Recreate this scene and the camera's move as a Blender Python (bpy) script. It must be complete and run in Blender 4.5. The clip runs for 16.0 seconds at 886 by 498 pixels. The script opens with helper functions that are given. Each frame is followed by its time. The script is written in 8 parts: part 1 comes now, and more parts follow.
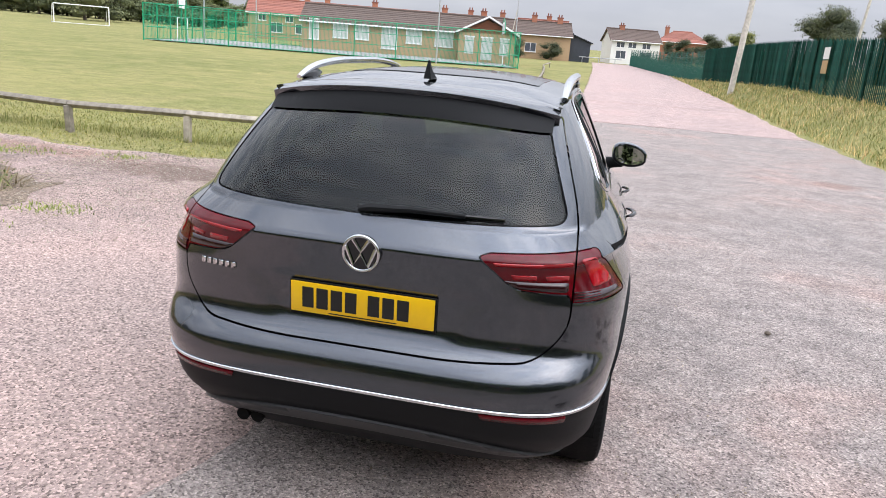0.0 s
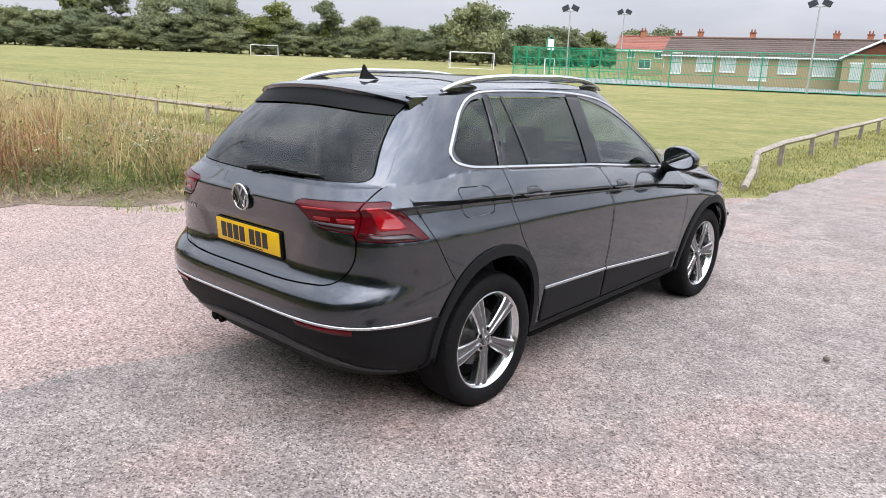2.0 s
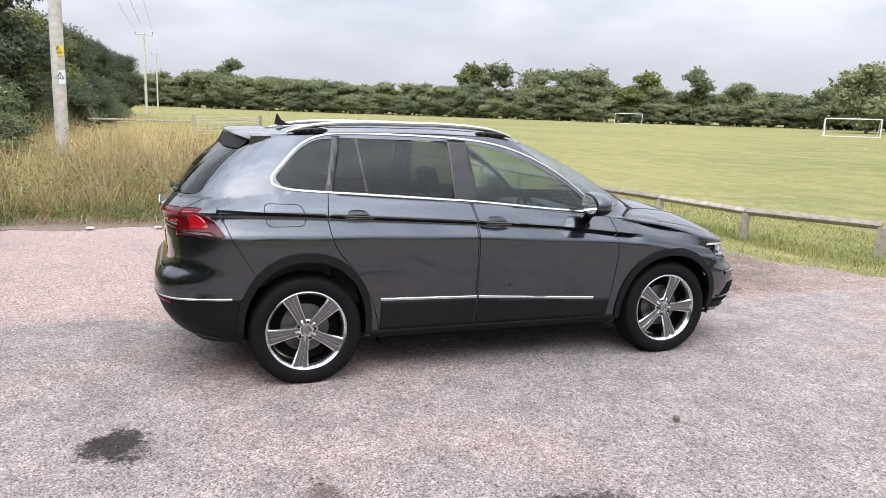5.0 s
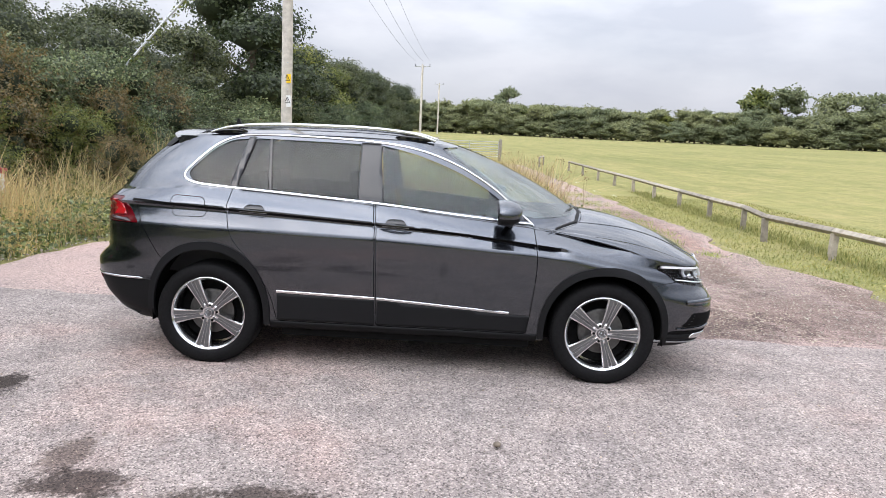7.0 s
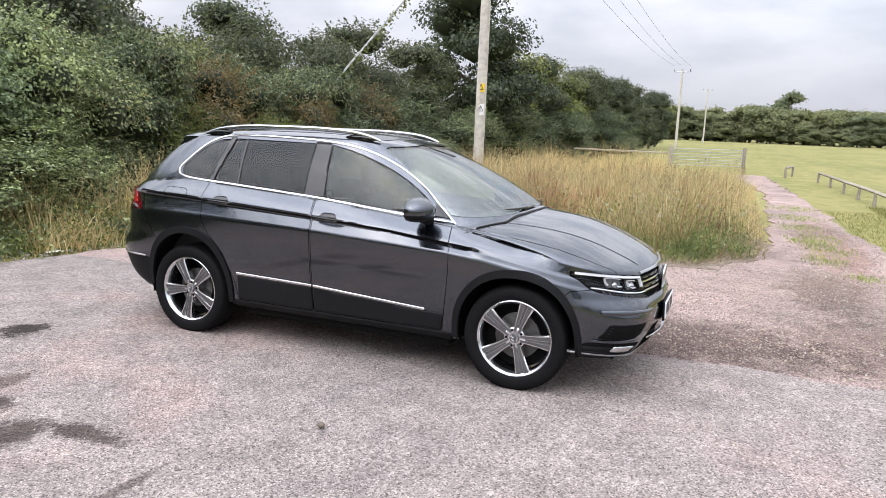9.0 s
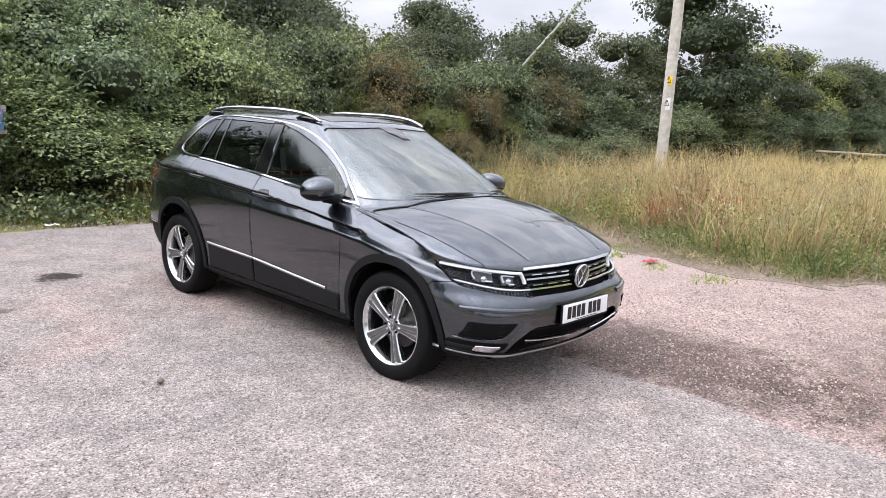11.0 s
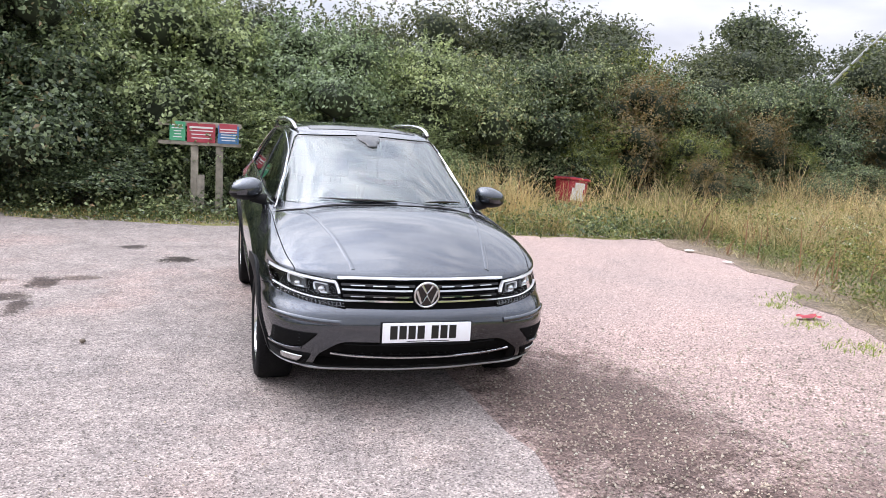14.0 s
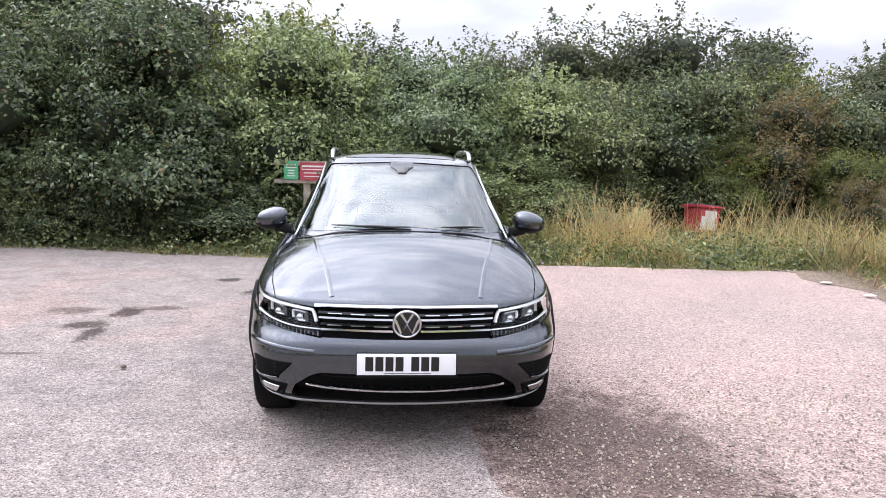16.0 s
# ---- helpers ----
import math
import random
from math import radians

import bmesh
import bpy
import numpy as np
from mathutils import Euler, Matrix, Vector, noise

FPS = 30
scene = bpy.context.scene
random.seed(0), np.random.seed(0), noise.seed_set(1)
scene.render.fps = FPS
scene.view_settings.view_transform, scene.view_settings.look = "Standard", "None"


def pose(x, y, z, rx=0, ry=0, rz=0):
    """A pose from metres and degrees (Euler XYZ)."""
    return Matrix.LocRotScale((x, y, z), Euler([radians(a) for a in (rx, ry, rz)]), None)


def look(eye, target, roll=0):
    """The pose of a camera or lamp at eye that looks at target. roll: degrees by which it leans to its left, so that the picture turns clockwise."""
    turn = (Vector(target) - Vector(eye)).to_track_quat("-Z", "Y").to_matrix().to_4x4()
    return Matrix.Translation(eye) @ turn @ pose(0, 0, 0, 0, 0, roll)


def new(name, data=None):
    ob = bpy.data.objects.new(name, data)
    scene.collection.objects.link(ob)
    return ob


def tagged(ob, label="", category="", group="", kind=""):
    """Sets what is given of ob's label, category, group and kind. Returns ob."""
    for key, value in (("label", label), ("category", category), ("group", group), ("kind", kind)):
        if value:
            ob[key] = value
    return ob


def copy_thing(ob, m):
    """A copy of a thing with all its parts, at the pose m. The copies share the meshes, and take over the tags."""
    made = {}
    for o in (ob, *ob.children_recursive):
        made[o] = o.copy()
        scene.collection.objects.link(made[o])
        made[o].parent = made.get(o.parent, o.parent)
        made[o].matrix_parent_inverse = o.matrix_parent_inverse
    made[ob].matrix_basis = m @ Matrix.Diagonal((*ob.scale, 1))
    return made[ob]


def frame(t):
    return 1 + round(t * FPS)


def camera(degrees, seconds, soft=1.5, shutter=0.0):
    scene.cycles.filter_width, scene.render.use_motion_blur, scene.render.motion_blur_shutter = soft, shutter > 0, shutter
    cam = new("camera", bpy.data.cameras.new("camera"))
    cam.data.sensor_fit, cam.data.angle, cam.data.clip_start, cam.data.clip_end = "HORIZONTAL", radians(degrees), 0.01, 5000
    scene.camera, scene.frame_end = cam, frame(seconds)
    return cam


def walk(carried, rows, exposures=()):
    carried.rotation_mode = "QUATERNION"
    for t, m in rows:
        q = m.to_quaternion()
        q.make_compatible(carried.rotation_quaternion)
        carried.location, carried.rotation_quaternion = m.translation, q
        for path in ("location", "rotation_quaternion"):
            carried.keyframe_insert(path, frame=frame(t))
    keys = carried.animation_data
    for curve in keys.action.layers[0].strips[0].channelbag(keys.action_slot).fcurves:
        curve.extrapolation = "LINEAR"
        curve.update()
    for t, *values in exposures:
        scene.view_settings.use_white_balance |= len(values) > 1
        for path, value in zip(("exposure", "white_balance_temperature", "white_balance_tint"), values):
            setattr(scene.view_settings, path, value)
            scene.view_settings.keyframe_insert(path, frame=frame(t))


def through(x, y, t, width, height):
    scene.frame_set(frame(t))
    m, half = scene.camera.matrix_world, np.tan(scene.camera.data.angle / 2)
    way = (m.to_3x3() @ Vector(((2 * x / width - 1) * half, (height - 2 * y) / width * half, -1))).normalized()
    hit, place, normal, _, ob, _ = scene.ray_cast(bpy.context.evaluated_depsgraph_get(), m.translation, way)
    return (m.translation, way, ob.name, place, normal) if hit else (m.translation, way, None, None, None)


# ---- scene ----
cam = camera(63.3, 16.0, soft=0.45)
# seconds, eye, target, roll; the car's middle is the origin, its nose points along +y
PATH = [
    (0, (0.733, -4.423, 1.738), (0.348, -2.533, 1.208), 4.4),
    (0.5, (1.208, -4.383, 1.712), (0.568, -2.566, 1.174), 4.1),
    (1, (1.818, -4.325, 1.704), (0.922, -2.619, 1.169), 3.7),
    (1.5, (2.392, -4.266, 1.683), (1.289, -2.681, 1.166), 2.8),
    (2, (2.964, -4.114, 1.697), (1.691, -2.651, 1.207), 2.1),
    (2.5, (3.466, -3.965, 1.712), (2.073, -2.608, 1.246), 1.9),
    (3, (3.934, -3.682, 1.702), (2.433, -2.436, 1.26), 2.0),
    (3.5, (4.446, -3.386, 1.701), (2.84, -2.27, 1.282), 2.1),
    (4, (4.744, -3.003, 1.676), (3.047, -2.022, 1.277), 2.2),
    (4.5, (5.056, -2.538, 1.669), (3.274, -1.708, 1.301), 2.0),
    (5, (5.279, -2.057, 1.679), (3.43, -1.379, 1.332), 2.0),
    (7.3, (5.658, 0.743, 1.615), (3.688, 0.582, 1.313), 2.7),
    (8, (5.629, 1.548, 1.655), (3.695, 1.137, 1.355), 2.6),
    (10.5, (4.325, 4.14, 1.649), (2.761, 2.943, 1.301), 3.1),
    (11, (3.952, 4.558, 1.669), (2.492, 3.237, 1.313), 3.6),
    (11.5, (3.626, 4.933, 1.668), (2.274, 3.502, 1.316), 4.5),
    (12, (3.217, 5.225, 1.677), (1.994, 3.684, 1.317), 4.9),
    (12.5, (2.709, 5.515, 1.69), (1.646, 3.862, 1.317), 4.5),
    (13, (2.19, 5.728, 1.688), (1.287, 3.981, 1.32), 4.2),
    (13.5, (1.654, 5.933, 1.709), (0.902, 4.114, 1.353), 3.9),
    (14, (1.179, 6.021, 1.698), (0.564, 4.148, 1.358), 3.9),
    (14.5, (0.751, 6.038, 1.702), (0.259, 4.127, 1.375), 3.5),
    (15, (0.414, 6.014, 1.705), (0.051, 4.073, 1.387), 2.4),
    (15.5, (0.207, 5.95, 1.681), (-0.039, 3.987, 1.387), 1.4),
    (16, (0.127, 5.941, 1.633), (-0.036, 3.965, 1.374), 1.4),
]
walk(cam, [(t, look(eye, target, roll)) for t, eye, target, roll in PATH],
     [(0, 0.50, 6400, 10), (2.5, 0.56, 6400, 10), (5, 0.58, 6400, 10), (8, 0.56, 6420, 10), (10.5, 0.62, 6450, 11), (13, 0.70, 6400, 12), (16, 0.74, 6340, 13)])

# ---- world, sun, exposure ----
SUN_EL, SUN_AZ = 50.0, 118.0  # azimuth from +y towards +x
world = bpy.data.worlds.new("sky")
scene.world = world
world.use_nodes = True
wt = world.node_tree
wn, wl = wt.nodes, wt.links
sky = wn.new("ShaderNodeTexSky")
sky.sky_type, sky.sun_disc = "NISHITA", False
sky.sun_elevation, sky.sun_rotation = radians(SUN_EL), radians(SUN_AZ)
sky.dust_density, sky.air_density = 3.0, 1.0
# a thin, broken sheet of bright cloud all over the sky
tc = wn.new("ShaderNodeTexCoord")
mp = wn.new("ShaderNodeMapping")
mp.inputs["Scale"].default_value = (1.0, 1.0, 3.2)
cl = wn.new("ShaderNodeTexNoise")
cl.inputs["Scale"].default_value, cl.inputs["Detail"].default_value, cl.inputs["Roughness"].default_value = 1.9, 7.0, 0.55
cr = wn.new("ShaderNodeValToRGB")
cr.color_ramp.elements[0].position, cr.color_ramp.elements[0].color = 0.36, (0.84, 0.84, 0.84, 1)
cr.color_ramp.elements[1].position, cr.color_ramp.elements[1].color = 0.64, (1.0, 1.0, 1.0, 1)
shade = wn.new("ShaderNodeTexNoise")
shade.inputs["Scale"].default_value, shade.inputs["Detail"].default_value = 5.2, 7.0
sr = wn.new("ShaderNodeValToRGB")
sr.color_ramp.elements[0].position, sr.color_ramp.elements[0].color = 0.38, (3.5, 3.7, 4.25, 1)
sr.color_ramp.elements[1].position, sr.color_ramp.elements[1].color = 0.64, (6.1, 6.15, 6.45, 1)
mx = wn.new("ShaderNodeMix")
mx.data_type = "RGBA"
wl.new(tc.outputs["Generated"], mp.inputs["Vector"])
wl.new(mp.outputs[0], cl.inputs["Vector"])
wl.new(mp.outputs[0], shade.inputs["Vector"])
wl.new(cl.outputs[0], cr.inputs[0])
wl.new(shade.outputs[0], sr.inputs[0])
wl.new(cr.outputs[0], mx.inputs[0])
wl.new(sky.outputs[0], mx.inputs[6])
# haze evens the clouds out towards the horizon
hz_in = wn.new("ShaderNodeSeparateXYZ")
hz_k = wn.new("ShaderNodeMath")
hz_k.operation, hz_k.use_clamp = "MULTIPLY_ADD", True
hz_k.inputs[1].default_value, hz_k.inputs[2].default_value = 2.4, 0.12
haze = wn.new("ShaderNodeMix")
haze.data_type = "RGBA"
haze.inputs[6].default_value = (5.2, 5.3, 5.85, 1)
wl.new(tc.outputs["Generated"], hz_in.inputs[0])
wl.new(hz_in.outputs[2], hz_k.inputs[0])
wl.new(hz_k.outputs[0], haze.inputs[0])
wl.new(sr.outputs[0], haze.inputs[7])
wl.new(haze.outputs[2], mx.inputs[7])
# an overcast sky grows brighter towards the zenith
sx = wn.new("ShaderNodeSeparateXYZ")
gain = wn.new("ShaderNodeMath")
gain.operation, gain.use_clamp = "MULTIPLY_ADD", False
gain.inputs[1].default_value, gain.inputs[2].default_value = 2.25, 0.64
mul = wn.new("ShaderNodeVectorMath")
mul.operation = "SCALE"
wl.new(tc.outputs["Generated"], sx.inputs[0])
wl.new(sx.outputs[2], gain.inputs[0])
wl.new(mx.outputs[2], mul.inputs[0])
glow = wn.new("ShaderNodeVectorMath")
glow.operation = "DOT_PRODUCT"
glow.inputs[1].default_value = (math.cos(radians(SUN_EL)) * math.sin(radians(SUN_AZ)), math.cos(radians(SUN_EL)) * math.cos(radians(SUN_AZ)), math.sin(radians(SUN_EL)))
g_pos, g_pow, g_add, g_all = (wn.new("ShaderNodeMath") for _ in range(4))
g_pos.operation, g_pow.operation, g_add.operation, g_all.operation = "MAXIMUM", "POWER", "MULTIPLY_ADD", "MULTIPLY"
g_pos.inputs[1].default_value, g_pow.inputs[1].default_value = 0.0, 4.0
g_add.inputs[1].default_value, g_add.inputs[2].default_value = 1.15, 0.86
wl.new(tc.outputs["Generated"], glow.inputs[0])
wl.new(glow.outputs["Value"], g_pos.inputs[0])
wl.new(g_pos.outputs[0], g_pow.inputs[0])
wl.new(g_pow.outputs[0], g_add.inputs[0])
wl.new(gain.outputs[0], g_all.inputs[0])
wl.new(g_add.outputs[0], g_all.inputs[1])
wl.new(g_all.outputs[0], mul.inputs["Scale"])
wl.new(mul.outputs[0], wn["Background"].inputs[0])
wn["Background"].inputs[1].default_value = 0.138
lamp = bpy.data.lights.new("sun", "SUN")
lamp.energy, lamp.angle, lamp.color = 0.15, radians(90), (1.0, 0.96, 0.91)
sun = new("sun", lamp)
_e, _a = radians(SUN_EL), radians(SUN_AZ)
sun.matrix_world = look((60 * math.cos(_e) * math.sin(_a), 60 * math.cos(_e) * math.cos(_a), 60 * math.sin(_e)), (0, 0, 0))

# ---- materials ----
def nodes_of(name):
    m = bpy.data.materials.new(name)
    m.use_nodes = True
    nt = m.node_tree
    return m, nt, nt.nodes["Principled BSDF"]


def noise_node(nt, scale, detail=6.0, rough=0.6, coords="Object", kind="ShaderNodeTexNoise"):
    tc = nt.nodes.new("ShaderNodeTexCoord")
    n = nt.nodes.new(kind)
    nt.links.new(tc.outputs[coords], n.inputs["Vector"])
    n.inputs["Scale"].default_value = scale
    if kind == "ShaderNodeTexNoise":
        n.inputs["Detail"].default_value, n.inputs["Roughness"].default_value = detail, rough
    return n


def ramp(nt, src, stops):
    r = nt.nodes.new("ShaderNodeValToRGB")
    e = r.color_ramp.elements
    while len(e) < len(stops):
        e.new(0.5)
    for k, (p, c) in enumerate(stops):
        e[k].position, e[k].color = p, (*c, 1) if len(c) == 3 else c
    nt.links.new(src, r.inputs[0])
    return r.outputs[0]


def mix(nt, fac, a, b, mode="MIX"):
    n = nt.nodes.new("ShaderNodeMix")
    n.data_type, n.blend_type = "RGBA", mode
    for sock, v in ((n.inputs[0], fac), (n.inputs[6], a), (n.inputs[7], b)):
        if isinstance(v, (int, float)):
            sock.default_value = v
        elif isinstance(v, tuple):
            sock.default_value = (*v, 1) if len(v) == 3 else v
        else:
            nt.links.new(v, sock)
    return n.outputs[2]


def bump(nt, bsdf, height, strength, dist):
    b = nt.nodes.new("ShaderNodeBump")
    b.inputs["Strength"].default_value, b.inputs["Distance"].default_value = strength, dist
    nt.links.new(height, b.inputs["Height"])
    nt.links.new(b.outputs[0], bsdf.inputs["Normal"])
    return b


def simple(name, col, rough=0.5, metal=0.0, coat=0.0, var=0.12, scale=40.0, bumpy=0.0, spec=0.5, rand=0.0):
    """A plain coloured surface with a little uneven tone and grain."""
    m, nt, b = nodes_of(name)
    n = noise_node(nt, scale)
    lo, hi = tuple(c * (1 - var) for c in col), tuple(min(1, c * (1 + var)) for c in col)
    out = ramp(nt, n.outputs[0], [(0.3, lo), (0.7, hi)])
    if rand:
        oi = nt.nodes.new("ShaderNodeObjectInfo")
        v = ramp(nt, oi.outputs["Random"], [(0, (1 - rand,) * 3), (1, (1 + rand * 0.6,) * 3)])
        out = mix(nt, 1.0, out, v, "MULTIPLY")
    nt.links.new(out, b.inputs["Base Color"])
    b.inputs["Roughness"].default_value, b.inputs["Metallic"].default_value = rough, metal
    b.inputs["Coat Weight"].default_value, b.inputs["Coat Roughness"].default_value = coat, 0.03
    b.inputs["Specular IOR Level"].default_value = spec
    if bumpy:
        bump(nt, b, n.outputs[0], bumpy, 0.01)
    return m


def car_paint():
    m, nt, b = nodes_of("grey_metallic_paint")
    flake = noise_node(nt, 900, 2)
    dust = noise_node(nt, 2.2, 5)
    c = ramp(nt, flake.outputs[0], [(0.35, (0.036, 0.041, 0.050)), (0.7, (0.082, 0.093, 0.112))])
    c = mix(nt, ramp(nt, dust.outputs[0], [(0.45, (0, 0, 0)), (0.8, (0.05, 0.05, 0.05))]), c, (0.22, 0.21, 0.20))
    nt.links.new(c, b.inputs["Base Color"])
    b.inputs["Metallic"].default_value, b.inputs["Roughness"].default_value = 1.0, 0.26
    b.inputs["Coat Weight"].default_value, b.inputs["Coat Roughness"].default_value, b.inputs["Coat IOR"].default_value = 1.0, 0.04, 1.62
    return m


def glass_mat(name, tint, gloss_rough=0.0, face=0.075, rim=0.88):
    m = bpy.data.materials.new(name)
    m.use_nodes = True
    nt = m.node_tree
    nt.nodes.remove(nt.nodes["Principled BSDF"])
    out = nt.nodes["Material Output"]
    tr, gl, lw, mx = (nt.nodes.new(k) for k in ("ShaderNodeBsdfTransparent", "ShaderNodeBsdfGlossy", "ShaderNodeLayerWeight", "ShaderNodeMixShader"))
    lw.inputs[0].default_value = 0.5
    pw, ma = nt.nodes.new("ShaderNodeMath"), nt.nodes.new("ShaderNodeMath")
    pw.operation, ma.operation = "POWER", "MULTIPLY_ADD"
    nt.links.new(lw.outputs["Facing"], pw.inputs[0])
    pw.inputs[1].default_value = 3.5
    nt.links.new(pw.outputs[0], ma.inputs[0])
    ma.inputs[1].default_value, ma.inputs[2].default_value = rim, face
    ma.use_clamp = True
    tr.inputs[0].default_value = (*tint, 1)
    gl.inputs["Roughness"].default_value = gloss_rough
    nt.links.new(ma.outputs[0], mx.inputs[0])
    nt.links.new(tr.outputs[0], mx.inputs[1])
    nt.links.new(gl.outputs[0], mx.inputs[2])
    nt.links.new(mx.outputs[0], out.inputs[0])
    return m


PAINT = car_paint()
PLASTIC = simple("dark_textured_plastic", (0.008, 0.0082, 0.009), 0.55, var=0.2, scale=300, bumpy=0.05, spec=0.14)
SATIN = simple("dark_grey_satin_cladding", (0.010, 0.0104, 0.0115), 0.5, var=0.1, scale=3, spec=0.15)
BLACK = simple("gloss_black_trim", (0.004, 0.004, 0.0045), 0.1, coat=0.2, var=0.1)
RUBBER = simple("tyre_rubber", (0.007, 0.007, 0.0075), 0.7, var=0.3, scale=60, bumpy=0.1, spec=0.12)
CHROME = simple("chrome", (0.64, 0.65, 0.66), 0.12, 1.0, var=0.03)
ALLOY = simple("machined_alloy", (0.74, 0.75, 0.76), 0.19, 1.0, var=0.05)
ALLOY_DARK = simple("dark_grey_alloy_pockets", (0.13, 0.13, 0.135), 0.4, 0.6, var=0.1)
SATIN_SILVER = simple("satin_silver_lip", (0.36, 0.36, 0.37), 0.35, 0.8, var=0.06)
SKID = simple("grey_satin_skid_panel", (0.028, 0.0285, 0.030), 0.4, var=0.1, scale=3, spec=0.3)
STEEL = simple("brake_disc_steel", (0.10, 0.097, 0.094), 0.45, 0.8, var=0.2)
SILVER = simple("silver_roof_rail", (0.70, 0.71, 0.72), 0.22, 1.0, var=0.04)
DARK = simple("black_underbody", (0.006, 0.006, 0.006), 0.9, var=0.3, spec=0.1)
CABIN = simple("dark_cabin_trim", (0.03, 0.03, 0.032), 0.7, var=0.2, scale=120)
CLOTH = simple("charcoal_seat_cloth", (0.045, 0.045, 0.05), 0.85, var=0.25, scale=200)
RED_LENS = simple("red_lamp_lens", (0.085, 0.001, 0.004), 0.14, coat=0.1, var=0.25, scale=12, spec=0.3)
RED_BAR = simple("bright_red_light_guide", (0.30, 0.003, 0.008), 0.12, coat=0.3, var=0.1)
DARK_RED = simple("smoked_red_lens", (0.016, 0.001, 0.002), 0.2, coat=0.3, var=0.3, scale=20)
PLATE_Y = simple("yellow_number_plate", (0.80, 0.48, 0.004), 0.3, var=0.02)
PLATE_W = simple("white_number_plate", (0.82, 0.82, 0.84), 0.3, var=0.02)
INK = simple("black_print", (0.006, 0.006, 0.006), 0.35, var=0.05)
LAMP_CLEAR = glass_mat("clear_lamp_cover", (0.96, 0.97, 0.98), 0.0, 0.015, 0.18)
LAMP_WHITE = simple("white_daylight_guide", (0.86, 0.87, 0.88), 0.15, coat=1.0, var=0.02)
GLASS_SIDE = glass_mat("tinted_side_glass", (0.74, 0.80, 0.78), 0.0, 0.035)
GLASS_DARK = glass_mat("dark_privacy_glass", (0.40, 0.44, 0.44), 0.0, 0.030)
GLASS_FRONT = glass_mat("windscreen_glass", (0.82, 0.88, 0.88), 0.0, 0.105, 0.62)
GLASS_REAR = glass_mat("rear_privacy_glass", (0.34, 0.37, 0.37), 0.0, 0.03, 0.8)
MIRROR = simple("mirror_glass", (0.9, 0.9, 0.9), 0.01, 1.0, var=0.0)

# ---- mesh helpers ----
def part(name, bm, material, parent=None, label="", smooth=None):
    """One mesh object out of a bmesh, under a thing or a part."""
    me = bpy.data.meshes.new(name)
    if smooth is not None:
        for f_ in bm.faces:
            f_.smooth = True
    bm.to_mesh(me)
    bm.free()
    return part_me(name, me, material, parent, label, smooth)


def part_me(name, me, material, parent=None, label="", smooth=None):
    if material:
        me.materials.append(material)
    if smooth is not None and smooth > 0:
        me.set_sharp_from_angle(angle=radians(smooth))
    ob = new(name, me)
    ob.parent = parent
    if label:
        ob["label"] = label
    return ob


def thing(name, label, category, m=None, group="", kind=""):
    ob = new(name)
    ob.empty_display_size = 0.1
    if m is not None:
        ob.matrix_basis = m
    return tagged(ob, label, category, group, kind)


def box(bm, x0, x1, y0, y1, z0, z1, bevel=0.0, m=None):
    r = bmesh.ops.create_cube(bm, size=1)
    t = Matrix.Translation(((x0 + x1) / 2, (y0 + y1) / 2, (z0 + z1) / 2)) @ Matrix.Diagonal((x1 - x0, y1 - y0, z1 - z0, 1))
    bmesh.ops.transform(bm, matrix=(m @ t) if m is not None else t, verts=r["verts"])
    if bevel:
        es = list({e for v in r["verts"] for e in v.link_edges})
        bmesh.ops.bevel(bm, geom=es, offset=bevel, segments=2, affect="EDGES", profile=0.6)


def cyl(bm, r1, r2, p, q, seg=16, caps=True):
    """A cone from p to q."""
    p, q = Vector(p), Vector(q)
    d = q - p
    m = Matrix.Translation((p + q) / 2) @ d.to_track_quat("Z", "Y").to_matrix().to_4x4()
    return bmesh.ops.create_cone(bm, cap_ends=caps, segments=seg, radius1=r1, radius2=r2, depth=d.length, matrix=m)


def tube(bm, pts, rad, seg=8, flat=1.0, up=None):
    """A round or flattened bar along points; rad is a number or one for each point."""
    pts = [Vector(p) for p in pts]
    rings = []
    for i, p in enumerate(pts):
        d = (pts[min(i + 1, len(pts) - 1)] - pts[max(i - 1, 0)]).normalized()
        a = d.cross(up or Vector((0, 0, 1)))
        a = a.normalized() if a.length > 1e-4 else Vector((1, 0, 0))
        b = d.cross(a).normalized()
        r = rad[i] if isinstance(rad, (list, tuple)) else rad
        rings.append([bm.verts.new(p + a * (r * math.cos(t)) + b * (r * flat * math.sin(t))) for t in (2 * math.pi * (k + 0.5) / seg for k in range(seg))])
    for u, v in zip(rings, rings[1:]):
        for k in range(seg):
            bm.faces.new((u[k], u[(k + 1) % seg], v[(k + 1) % seg], v[k]))
    bm.faces.new(rings[0][::-1])
    bm.faces.new(rings[-1])


def spline(pts, n=8, closed=False):
    """Catmull-Rom through 2D or 3D points."""
    P = [np.array(p, float) for p in pts]
    m = len(P)
    out = []
    for i in range(m if closed else m - 1):
        a = P[(i - 1) % m] if closed or i > 0 else P[0]
        b, c = P[i], P[(i + 1) % m]
        d = P[(i + 2) % m] if closed or i + 2 < m else P[-1]
        for k in range(n):
            t = k / n
            out.append(0.5 * (2 * b + (c - a) * t + (2 * a - 5 * b + 4 * c - d) * t * t + (3 * b - a - 3 * c + d) * t ** 3))
    if not closed:
        out.append(P[-1])
    return out


